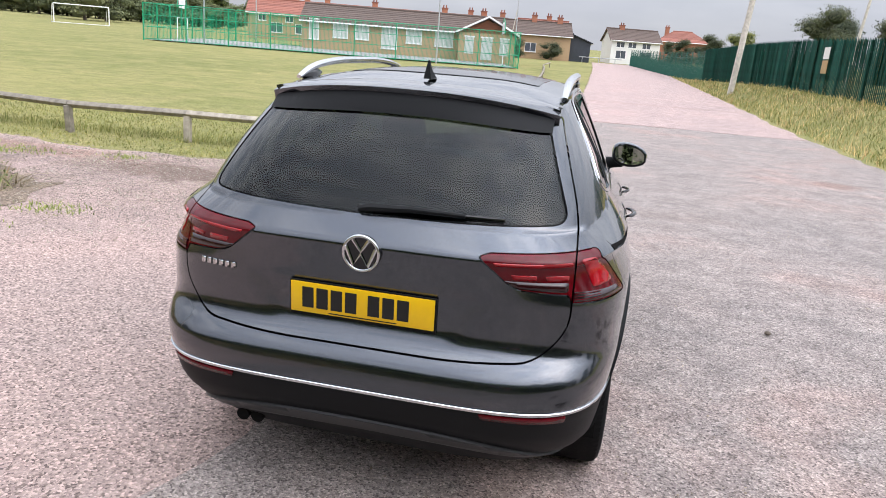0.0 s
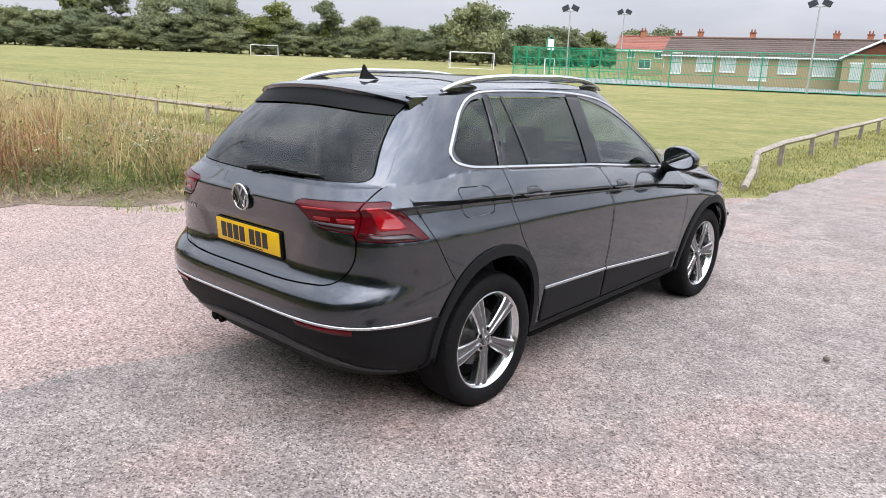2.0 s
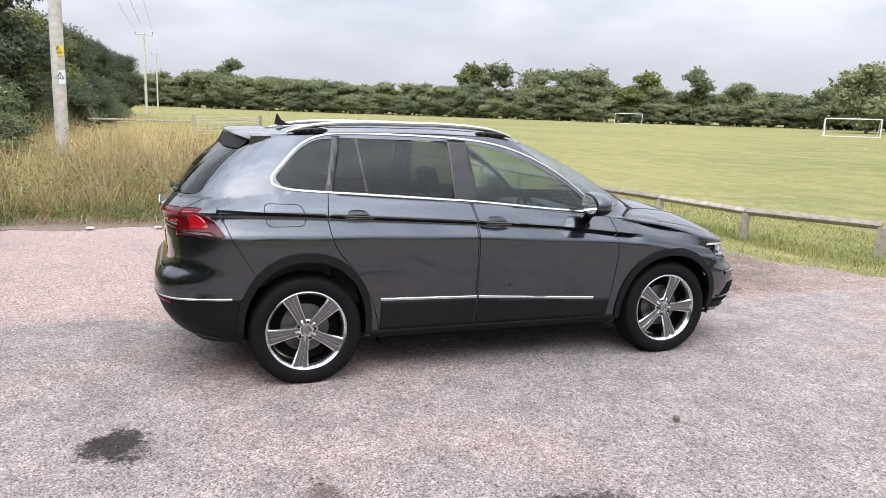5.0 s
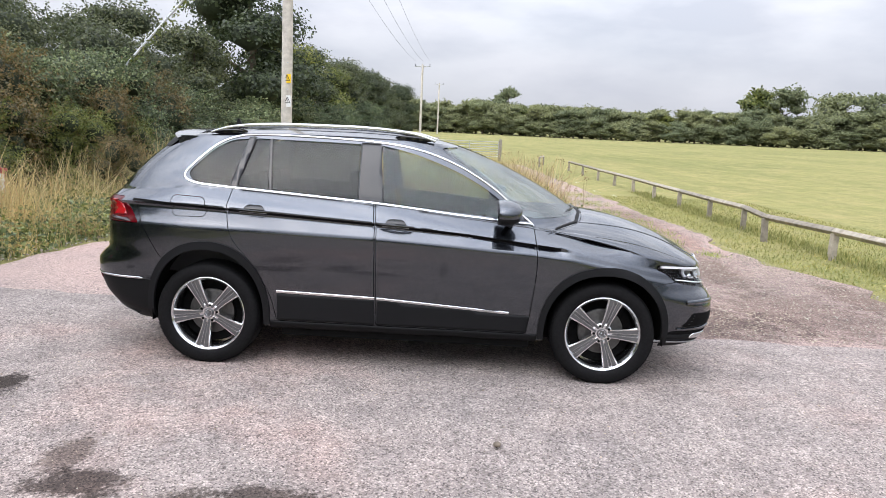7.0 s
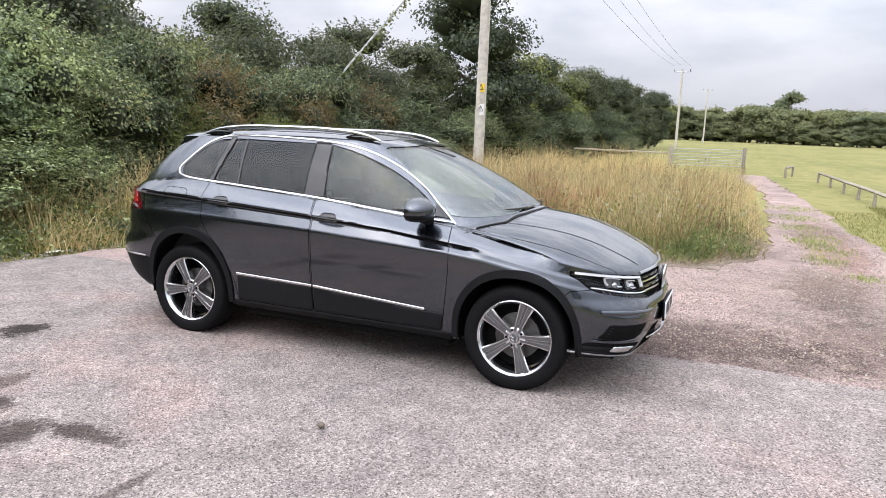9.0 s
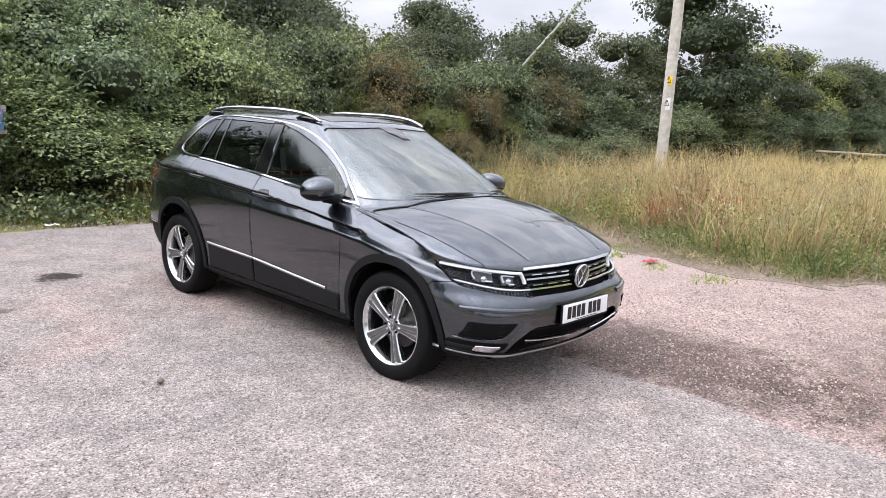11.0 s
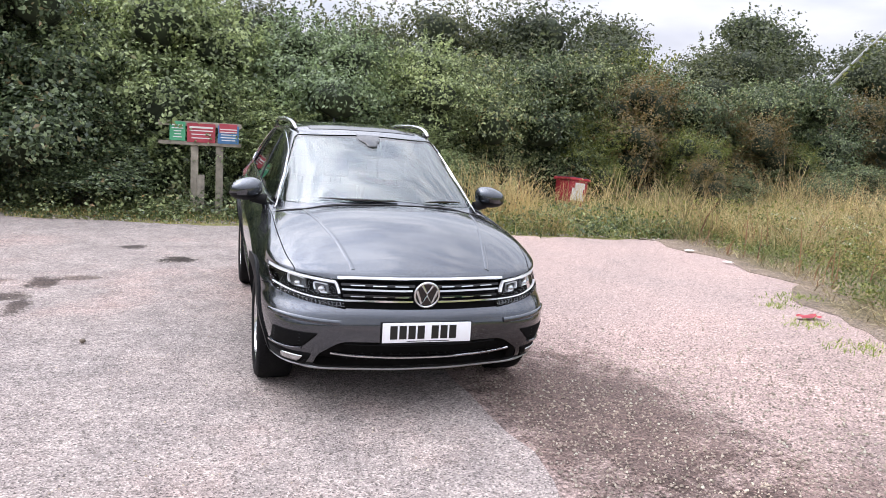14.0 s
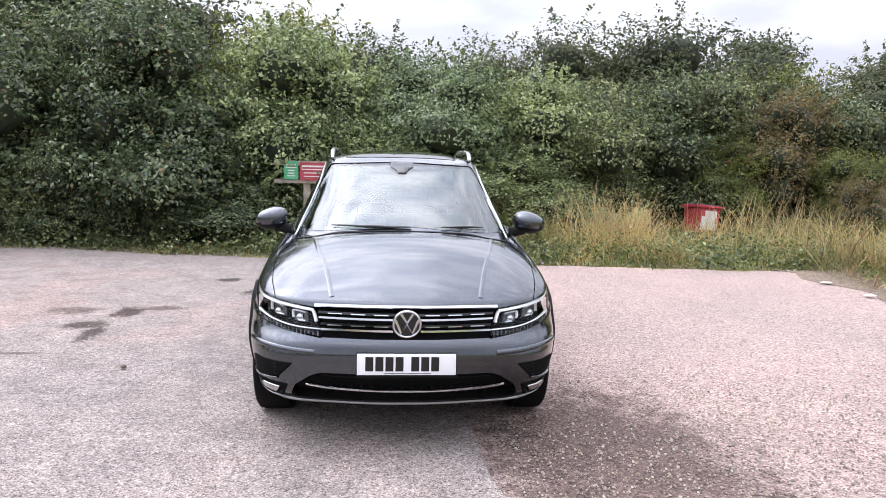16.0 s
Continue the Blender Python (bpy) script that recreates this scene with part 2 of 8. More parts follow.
def rounded(pts, r=0.03, n=5):
    """A closed polygon with rounded corners; a point may carry its own radius as a third number."""
    out = []
    m = len(pts)
    for i, p in enumerate(pts):
        rr = p[2] if len(p) > 2 else r
        b = np.array(p[:2], float)
        a, c = np.array(pts[i - 1][:2], float), np.array(pts[(i + 1) % m][:2], float)
        la, lc = np.linalg.norm(a - b), np.linalg.norm(c - b)
        k = min(rr, la * 0.45, lc * 0.45)
        s, e = b + (a - b) / la * k, b + (c - b) / lc * k
        for j in range(n + 1):
            t = j / n
            out.append((1 - t) ** 2 * s + 2 * t * (1 - t) * b + t * t * e)
    return out


# ---- the car's skin: one smooth hull out of rings ----
ip = np.interp
NR, NS, NF = 64, 62, 56


def table(pairs):
    pairs = sorted(pairs)
    xs, ys = [p[0] for p in pairs], [p[1] for p in pairs]
    return lambda v: ip(v, xs, ys)


def sm(t):
    t = np.clip(t, 0, 1)
    return t * t * (3 - 2 * t)


def arc_even(x, y, n):
    s = np.concatenate(([0], np.cumsum(np.hypot(np.diff(x), np.diff(y)))))
    t = np.linspace(0, s[-1], n)
    return ip(t, s, x), ip(t, s, y)


def half_ring(w, yr, cr, nr, yf, cf, nf):
    """Half a contour in plan, from the middle of the tail to the middle of the nose, for unit width."""
    a = np.linspace(math.pi / 2, 0, 500)
    xr, yr_ = arc_even(w * np.cos(a) ** (2 / nr), cr + (yr - cr) * np.sin(a) ** (2 / nr), NR)
    ys = np.linspace(cr, cf, NS + 2)[1:-1]
    xf, yf_ = arc_even(w * np.cos(a[::-1]) ** (2 / nf), cf + (yf - cf) * np.sin(a[::-1]) ** (2 / nf), NF)
    return np.concatenate((xr, np.full(NS, w), xf)), np.concatenate((yr_, ys, yf_))


REAR_Y = table([(0.30, -2.06), (0.36, -2.12), (0.45, -2.20), (0.56, -2.240), (0.62, -2.250), (0.68, -2.243), (0.725, -2.205), (0.76, -2.165), (0.80, -2.155), (0.92, -2.165), (1.03, -2.180), (1.085, -2.192), (1.10, -2.182), (1.17, -2.118)])
FRONT_Y = table([(0.24, 2.06), (0.29, 2.15), (0.36, 2.205), (0.45, 2.232), (0.56, 2.236), (0.62, 2.222), (0.67, 2.185), (0.72, 2.180), (0.78, 2.165), (0.83, 2.135), (0.87, 2.09)])
Z_BELT = table([(-2.2, 1.17), (-1.9, 1.18), (-1.5, 1.228), (-1.2, 1.208), (-0.24, 1.150), (0.39, 1.092), (0.85, 1.052), (1.0, 1.020), (1.16, 0.998), (1.4, 0.968), (1.6, 0.935), (1.8, 0.878), (1.95, 0.845), (2.2, 0.84)])
Z_LINE = table([(-2.2, 1.10), (-1.86, 1.122), (-1.15, 1.085), (-0.2, 1.035), (0.41, 0.995), (1.03, 0.931), (1.5, 0.875), (1.95, 0.80), (2.2, 0.79)])
Z_CREASE = table([(-2.2, 0.98), (-1.18, 0.953), (-0.2, 0.934), (0.865, 0.885), (1.4, 0.83), (1.95, 0.72), (2.2, 0.70)])
Z_STRIP = table([(-2.2, 0.60), (-1.75, 0.57), (-0.86, 0.529), (-0.19, 0.514), (0.70, 0.462), (1.4, 0.45), (2.2, 0.45)])
HOOD = table([(2.2, 0.80), (2.13, 0.845), (2.07, 0.89), (2.0, 0.928), (1.93, 0.960), (1.82, 1.008), (1.71, 1.047), (1.6, 1.078), (1.49, 1.100), (1.37, 1.116), (1.25, 1.127), (1.0, 1.137), (-3, 1.137)])
ROOF = table([(0.5, 1.585), (0.36, 1.612), (0.2, 1.632), (0.0, 1.646), (-0.4, 1.656), (-0.9, 1.653), (-1.3, 1.638), (-1.6, 1.615), (-1.8, 1.593)])


def hood_top(x, y):
    return HOOD(y) - 0.115 * (np.abs(x) / 0.8) ** 2.5


def make_hull():
    x0, y0 = half_ring(0.9, -2.19, -1.15, 3.4, 2.2, 1.0, 3.3)
    n = len(x0)
    k = np.arange(n)
    tr, tf = sm((NR - k) / NR * 1.35), sm((k - (NR + NS)) / NF * 1.35)
    rows = []
    # feature curves from the bottom up: side height, tail height, nose height, half width
    feats = [(lambda y: 0 * y + 0.255, 0.335, 0.25, 0.80), (lambda y: 0 * y + 0.305, 0.42, 0.33, 0.862), (Z_STRIP, 0.60, 0.45, 0.890),
             (Z_CREASE, 0.94, 0.70, 0.9225), (lambda y: Z_LINE(y) - 0.022, 1.068, 0.757, 0.880), (Z_LINE, 1.088, 0.775, 0.899), (Z_BELT, 1.17, 0.846, 0.806)]
    subs = [2, 6, 20, 6, 3, 9]
    zs = [f[0](y0) * (1 - tr) * (1 - tf) + f[1] * tr + f[2] * tf for f in feats]
    fade = sm((1.12 - y0) / 0.12)
    for i, m in enumerate(subs):
        for j in range(m + (i == len(subs) - 1)):
            t = j / m
            z = zs[i] * (1 - t) + zs[i + 1] * t
            wa, wb = feats[i][3], feats[i + 1][3]
            if i == 0:
                w = wa + (wb - wa) * math.sin(t * math.pi / 2)
            elif i == 2:
                w = wa + (wb - wa) * math.sin(t * math.pi / 2) ** 0.9
            elif i == 5:  # the wing's top stays wide towards the headlamp
                w = wa + (wb + 0.104 * sm((y0 - 1.2) / 0.62) - wa) * t ** 1.15
            else:
                w = wa + (wb - wa) * t
            lev = i + t
            w = w + np.zeros(n)
            if 3 <= lev <= 5:  # the undercut below the line fades out on the wing
                plain = 0.9225 + (0.899 - 0.9225) * (lev - 3) / 2
                w = w * fade + plain * (1 - fade)
            flare = 0.014 * (np.exp(-((y0 + 1.34) / 0.33) ** 2) + np.exp(-((y0 - 1.36) / 0.33) ** 2)) * math.exp(-((lev - 2.35) / 0.6) ** 2)
            w = w + flare - 0.02 * sm((-0.9 - y0) / 1.3) * sm((lev - 2) / 1.5)
            nf = 5.4 - 1.4 * float(sm((lev - 2.2) / 1.0)) + 0.3 * float(sm((lev - 4.6) / 1.4))
            x = np.empty(n)
            y = np.empty(n)
            hx, hy = half_ring(1.0, -1.0, 0.0, 5.2 - 0.8 * float(sm((lev - 2.5) / 1.5)), 1.0, 0.01, nf)
            x = hx * w
            rear, front = k < NR, k >= NR + NS
            y = y0.copy()
            y[rear] = -1.15 + (REAR_Y(z[rear]) + 1.15) * -hy[rear]
            y[front] = 1.0 + (FRONT_Y(z[front]) - 1.0) * (hy[front] - 0.01) / 0.99
            y[front] -= 0.04 * sm((np.abs(x[front]) - 0.08) / 0.42) * sm((y[front] - 1.35) / 0.35)
            # the pressed recess round the rear plate
            side_in = 0.345 + 0.125 * np.clip((z - 0.775) / 0.18, 0, 1)
            dip = sm((side_in - np.abs(x)) / 0.075) * sm((z - 0.768) / 0.022) * sm((0.957 - z) / 0.012)
            y = y + np.where(rear, 0.007 * dip, 0)
            rows.append((x, y, z))
    top = rows[-1]
    # the foot of the cabin and the roof's edge
    bx, by = half_ring(0.798, -2.118, -1.15, 3.5, 1.23, 0.15, 4.0)
    rear = k < NR
    side = (~rear) & (k < NR + NS)
    bx[rear], by[rear] = top[0][rear], top[1][rear]
    bz = np.where(by > 0.86, hood_top(bx, by) + 0.003, Z_BELT(by))
    bz[rear] = top[2][rear]
    mid = k >= NR
    bx[mid] = np.minimum(bx[mid], 0.80)
    for j in range(1, 15):
        q = j / 14
        x, y = top[0] * (1 - q) + bx * q, top[1] * (1 - q) + by * q
        lift = hood_top(x, y) - hood_top(top[0], top[1]) * (1 - q) - hood_top(bx, by) * q
        rows.append((x, y, top[2] * (1 - q) + bz * q + lift * sm((top[1] - 0.85) / 0.2)))
    rx, ry = half_ring(0.585, -1.74, -1.15, 4.0, 0.36, -0.2, 3.2)
    rz = ROOF(ry) - 0.058
    for j in range(1, 25):
        r = j / 24
        b = 4 * r * (1 - r)
        f = sm((k - NR - NS) / NF * 1.2)
        rows.append((bx * (1 - r) + rx * r + 0.014 * b * (1 - f), by * (1 - r) + ry * r + 0.035 * b * f - 0.03 * b * tr, bz * (1 - r) + rz * r + 0.022 * b * f + 0.012 * b * tr))
    for j in range(1, 15):
        p = (j / 15) ** 1.3
        y = -0.6 + (ry + 0.6) * (1 - p)
        rows.append((rx * (1 - p), y, ROOF(y) - 0.058 * (1 - p) ** 2.6))
    base = rows[0]
    rows = [(base[0] * s, base[1] * s, base[2] * 0 + 0.25 + 0 * s) for s in (0.35, 0.8, 0.96)] + rows
    V, rings = [], []
    for x, y, z in rows:
        ring = list(zip(x, y, z)) + list(zip(-x[-2:0:-1], y[-2:0:-1], z[-2:0:-1]))
        ring[0], ring[n - 1] = (0, y[0], z[0]), (0, y[-1], z[-1])
        rings.append(range(len(V), len(V) + len(ring)))
        V += ring
    F = []
    for a, b in zip(rings, rings[1:]):
        m = len(a)
        F += [(a[i], a[(i + 1) % m], b[(i + 1) % m], b[i]) for i in range(m)]
    lo, hi = len(V), len(V) + 1
    V += [(0, 0, 0.25), (0, -0.6, float(ROOF(-0.6)))]
    m = len(rings[0])
    F += [(lo, rings[0][(i + 1) % m], rings[0][i]) for i in range(m)] + [(hi, rings[-1][i], rings[-1][(i + 1) % m]) for i in range(m)]
    bm = bmesh.new()
    vs = [bm.verts.new(v) for v in V]
    for f_ in F:
        bm.faces.new([vs[i] for i in f_]).smooth = True
    bm.normal_update()
    return bm


HULL = make_hull()
from mathutils.bvhtree import BVHTree
TREE = BVHTree.FromBMesh(HULL)
HULL.faces.ensure_lookup_table()
HULL.verts.ensure_lookup_table()


def hull_normal(p):
    hit, nor, i, d = TREE.find_nearest(p)
    if hit is None:
        return Vector((0, 0, 1)), 9
    vs = HULL.faces[i].verts
    acc = Vector((0, 0, 0))
    for v in vs:
        acc += v.normal / ((v.co - hit).length + 1e-4)
    return acc.normalized(), d


def on_hull(p, way):
    """Where a ray from p along way meets the hull, and the normal there."""
    hit, nor, i, d = TREE.ray_cast(Vector(p), Vector(way))
    if hit is None:
        hit, nor, i, d = TREE.find_nearest(Vector(p))
    return hit, hull_normal(hit)[0]


VIEWS = {"R": (lambda a, b: (2, a, b), (-1, 0, 0)), "L": (lambda a, b: (-2, a, b), (1, 0, 0)), "B": (lambda a, b: (a, -4, b), (0, 1, 0)), "F": (lambda a, b: (a, 4, b), (0, -1, 0)), "T": (lambda a, b: (a, b, 4), (0, 0, -1))}


def prism(bm, loop, view, lo, hi):
    """A closed solid: the loop, in the two axes of a view, drawn out from lo to hi along the third."""
    def at(p, d):
        return {"R": (d, p[0], p[1]), "L": (-d, p[0], p[1]), "B": (p[0], -d, p[1]), "F": (p[0], d, p[1]), "T": (p[0], p[1], d)}[view]
    a = [bm.verts.new(at(p, lo)) for p in loop]
    b = [bm.verts.new(at(p, hi)) for p in loop]
    m = len(a)
    bm.faces.new(a)
    bm.faces.new(b[::-1])
    for i in range(m):
        bm.faces.new((a[i], b[i], b[(i + 1) % m], a[(i + 1) % m]))


def offset_loop(loop, d, closed=True):
    P = [np.array(p[:2], float) for p in loop]
    out = []
    m = len(P)
    area = sum(P[i][0] * P[(i + 1) % m][1] - P[(i + 1) % m][0] * P[i][1] for i in range(m))
    s = 1 if area > 0 or not closed else -1
    for i in range(m):
        a = P[i - 1] if closed or i > 0 else P[i]
        c = P[(i + 1) % m] if closed or i < m - 1 else P[i]
        t1, t2 = P[i] - a, c - P[i]
        n1 = np.array((t1[1], -t1[0])) / (np.linalg.norm(t1) + 1e-9)
        n2 = np.array((t2[1], -t2[0])) / (np.linalg.norm(t2) + 1e-9)
        nn = n1 + n2
        nn = nn / max(np.linalg.norm(nn), 1e-6)
        k = min(1.6, 1 / max(0.5, float(nn @ (n1 if np.linalg.norm(t1) > 1e-9 else n2))))
        out.append(P[i] + nn * d * s * k)
    return out


def band(bm, loop, view, lo, hi, w=0.004):
    """A thin closed wall along a closed loop: it cuts a joint."""
    def at(p, d):
        return {"R": (d, p[0], p[1]), "L": (-d, p[0], p[1]), "B": (p[0], -d, p[1]), "F": (p[0], d, p[1]), "T": (p[0], p[1], d)}[view]
    o, i_ = offset_loop(loop, w / 2), offset_loop(loop, -w / 2)
    m = len(o)
    A, B = [bm.verts.new(at(p, lo)) for p in o], [bm.verts.new(at(p, hi)) for p in o]
    C, D = [bm.verts.new(at(p, lo)) for p in i_], [bm.verts.new(at(p, hi)) for p in i_]
    for i in range(m):
        j = (i + 1) % m
        for q in ((A[i], B[i], B[j], A[j]), (D[i], C[i], C[j], D[j]), (B[i], D[i], D[j], B[j]), (C[i], A[i], A[j], C[j])):
            bm.faces.new(q)


def strip(bm, line, view, lo, hi, w=0.004):
    """The same along an open line."""
    o, i_ = offset_loop(line, w / 2, False), offset_loop(line, -w / 2, False)
    prism(bm, list(o) + list(i_)[::-1], view, lo, hi)


def cut(ob, bm, op="DIFFERENCE"):
    """ob's mesh with the solid bm cut away, as a new mesh."""
    bmesh.ops.recalc_face_normals(bm, faces=bm.faces)
    me = bpy.data.meshes.new("cutter")
    bm.to_mesh(me)
    bm.free()
    c = new("cutter", me)
    mod = ob.modifiers.new("cut", "BOOLEAN")
    mod.operation, mod.object, mod.solver = op, c, "MANIFOLD"
    dg = bpy.context.evaluated_depsgraph_get()
    res = bpy.data.meshes.new_from_object(ob.evaluated_get(dg), depsgraph=dg)
    ob.modifiers.clear()
    old = ob.data
    ob.data = res
    bpy.data.meshes.remove(old)
    bpy.data.objects.remove(c)
    bpy.data.meshes.remove(me)
    return ob


def islands(me):
    """The separate pieces of a mesh, each as a bmesh."""
    nv = len(me.vertices)
    par = list(range(nv))

    def root(i):
        while par[i] != i:
            par[i] = par[par[i]]
            i = par[i]
        return i
    for e in me.edges:
        a, b = root(e.vertices[0]), root(e.vertices[1])
        if a != b:
            par[a] = b
    groups = {}
    for p in me.polygons:
        groups.setdefault(root(p.vertices[0]), []).append(p)
    out = []
    for ps in groups.values():
        bm = bmesh.new()
        vmap = {}
        for p in ps:
            fv = []
            for v in p.vertices:
                if v not in vmap:
                    vmap[v] = bm.verts.new(me.vertices[v].co)
                fv.append(vmap[v])
            try:
                bm.faces.new(fv)
            except ValueError:
                pass
        bm.normal_update()
        out.append(bm)
    return out


def skin_part(name, bm, material, parent, label="", shift=0.0):
    """A piece of skin, shaded by the hull's own smooth normals."""
    if shift:
        for v in bm.verts:
            v.co += hull_normal(v.co)[0] * shift
    me = bpy.data.meshes.new(name)
    bm.normal_update()
    bm.to_mesh(me)
    bm.free()
    nor = []
    cache = {}
    me.polygons.foreach_set("use_smooth", [True] * len(me.polygons))
    for p in me.polygons:
        for v in p.vertices:
            if v not in cache:
                cache[v] = hull_normal(me.vertices[v].co)
            h, d = cache[v]
            dot = h.dot(p.normal)
            nor.append(h if dot > 0.80 else (-h if dot < -0.80 else p.normal))
    me.normals_split_custom_set(nor)
    return part_me(name, me, material, parent, label)


def patch(loop, view, thick=0.003, base=-0.002, step=0.03):
    """A plate of even thickness that lies on the hull inside a loop drawn in one view."""
    bm = bmesh.new()
    f_ = bm.faces.new([bm.verts.new((p[0], p[1], 0)) for p in loop])
    lo = [min(p[i] for p in loop) for i in (0, 1)]
    hi = [max(p[i] for p in loop) for i in (0, 1)]
    for i in (0, 1):
        c = lo[i] + step * 0.53
        while c < hi[i]:
            co, no = [0, 0, 0], [0, 0, 0]
            co[i], no[i] = c, 1
            bmesh.ops.bisect_plane(bm, geom=bm.verts[:] + bm.edges[:] + bm.faces[:], plane_co=co, plane_no=no)
            c += step
    place, way = VIEWS[view]
    info = {}
    for v in bm.verts:
        hit, nor = on_hull(place(v.co.x, v.co.y), way)
        info[v] = (hit, nor)
    top = {v: bm.verts.new(h + nn * thick) for v, (h, nn) in info.items()}
    edges = [e for e in bm.edges if len(e.link_faces) == 1]
    faces = bm.faces[:]
    for f_ in faces:
        bm.faces.new([top[v] for v in f_.verts]).smooth = True
    for e in edges:
        bm.faces.new((e.verts[0], e.verts[1], top[e.verts[1]], top[e.verts[0]]))
    for v, (h, nn) in info.items():
        v.co = h + nn * base
    bmesh.ops.recalc_face_normals(bm, faces=bm.faces)
    return bm


def trim(line, view, width, thick=0.004, closed=False, off=0.0):
    """A slim bar along a line on the hull; it rounds over at both edges."""
    place, way = VIEWS[view]
    hits = [on_hull(place(p[0], p[1]), way) for p in line]
    n = len(hits)
    bm = bmesh.new()
    rings = []
    for i, (h, nn) in enumerate(hits):
        a = hits[i - 1][0] if closed or i > 0 else h
        c = hits[(i + 1) % n][0] if closed or i < n - 1 else h
        d = (c - a).normalized()
        s = nn.cross(d).normalized()
        h = h + nn * off
        w = width / 2
        rings.append([bm.verts.new(h + s * (w * u) + nn * (thick * v)) for u, v in ((-1, -0.5), (-1, 0.5), (-0.7, 1), (0.7, 1), (1, 0.5), (1, -0.5))])
    m = 6
    for i in range(n if closed else n - 1):
        u, v = rings[i], rings[(i + 1) % n]
        for k in range(m):
            bm.faces.new((u[k], v[k], v[(k + 1) % m], u[(k + 1) % m]))
    if not closed:
        bm.faces.new(rings[0])
        bm.faces.new(rings[-1][::-1])
    bmesh.ops.recalc_face_normals(bm, faces=bm.faces)
    return bm

# ---- outdoor materials ----
def leaf_mat(name, stops, rough=0.42, through=0.4):
    m, nt, b = nodes_of(name)
    g = nt.nodes.new("ShaderNodeNewGeometry")
    n = noise_node(nt, 1.1, 3)
    c = ramp(nt, g.outputs["Random Per Island"], stops)
    c = mix(nt, 1.0, c, ramp(nt, n.outputs[0], [(0.3, (0.63, 0.68, 0.65)), (0.7, (1.17, 1.17, 1.02))]), "MULTIPLY")
    oi = nt.nodes.new("ShaderNodeObjectInfo")
    c = mix(nt, 1.0, c, ramp(nt, oi.outputs["Random"], [(0, (0.74, 0.8, 0.80)), (1, (1.16, 1.12, 1.0))]), "MULTIPLY")
    nt.links.new(c, b.inputs["Base Color"])
    b.inputs["Roughness"].default_value = rough
    t = nt.nodes.new("ShaderNodeBsdfTranslucent")
    nt.links.new(c, t.inputs[0])
    ms = nt.nodes.new("ShaderNodeMixShader")
    ms.inputs[0].default_value = through
    nt.links.new(b.outputs[0], ms.inputs[1])
    nt.links.new(t.outputs[0], ms.inputs[2])
    nt.links.new(ms.outputs[0], nt.nodes["Material Output"].inputs[0])
    return m


def grass_mat():
    m, nt, b = nodes_of("mown_dry_grass")
    big, mid, fine = noise_node(nt, 0.05, 4), noise_node(nt, 0.6, 5), noise_node(nt, 22, 4)
    c = ramp(nt, big.outputs[0], [(0.35, (0.195, 0.202, 0.080)), (0.6, (0.270, 0.256, 0.112)), (0.75, (0.222, 0.228, 0.092))])
    c = mix(nt, ramp(nt, mid.outputs[0], [(0.42, (0, 0, 0)), (0.7, (0.8, 0.8, 0.8))]), c, (0.33, 0.285, 0.145))
    c = mix(nt, 1.0, c, ramp(nt, fine.outputs[0], [(0.25, (0.45, 0.5, 0.42)), (0.75, (1.35, 1.3, 1.2))]), "MULTIPLY")
    patch_ = noise_node(nt, 2.1, 7, 0.75)
    c = mix(nt, 1.0, c, ramp(nt, patch_.outputs[0], [(0.32, (0.72, 0.78, 0.66)), (0.52, (1.0, 1.0, 1.0)), (0.7, (1.2, 1.12, 1.08))]), "MULTIPLY")
    # faint mowing lines
    tc_ = nt.nodes.new("ShaderNodeTexCoord")
    mp_ = nt.nodes.new("ShaderNodeMapping")
    mp_.inputs["Scale"].default_value = (0.03, 1.0, 1.0)
    mp_.inputs["Rotation"].default_value = (0, 0, radians(12))
    nn = nt.nodes.new("ShaderNodeTexNoise")
    nn.inputs["Scale"].default_value = 1.3
    nt.links.new(tc_.outputs["Object"], mp_.inputs[0])
    nt.links.new(mp_.outputs[0], nn.inputs["Vector"])
    c = mix(nt, 1.0, c, ramp(nt, nn.outputs[0], [(0.38, (0.93, 0.95, 0.93)), (0.62, (1.05, 1.04, 1.04))]), "MULTIPLY")
    nt.links.new(c, b.inputs["Base Color"])
    b.inputs["Roughness"].default_value = 0.95
    b.inputs["Specular IOR Level"].default_value = 0.15
    bump(nt, b, fine.outputs[0], 0.9, 0.03)
    return m


def spot_at(nt, co, x, y, rx, ry, wob):
    """1 inside a ragged spot on the ground, 0 outside."""
    mp_ = nt.nodes.new("ShaderNodeMapping")
    mp_.vector_type = "TEXTURE"
    mp_.inputs["Location"].default_value = (x, y, 0)
    mp_.inputs["Scale"].default_value = (rx, ry, 1)
    nt.links.new(co, mp_.inputs[0])
    ln = nt.nodes.new("ShaderNodeVectorMath")
    ln.operation = "LENGTH"
    nt.links.new(mp_.outputs[0], ln.inputs[0])
    ad = nt.nodes.new("ShaderNodeMath")
    ad.operation = "ADD"
    nt.links.new(ln.outputs["Value"], ad.inputs[0])
    nt.links.new(wob, ad.inputs[1])
    return ramp(nt, ad.outputs[0], [(0.52, (1, 1, 1)), (0.88, (0, 0, 0))])


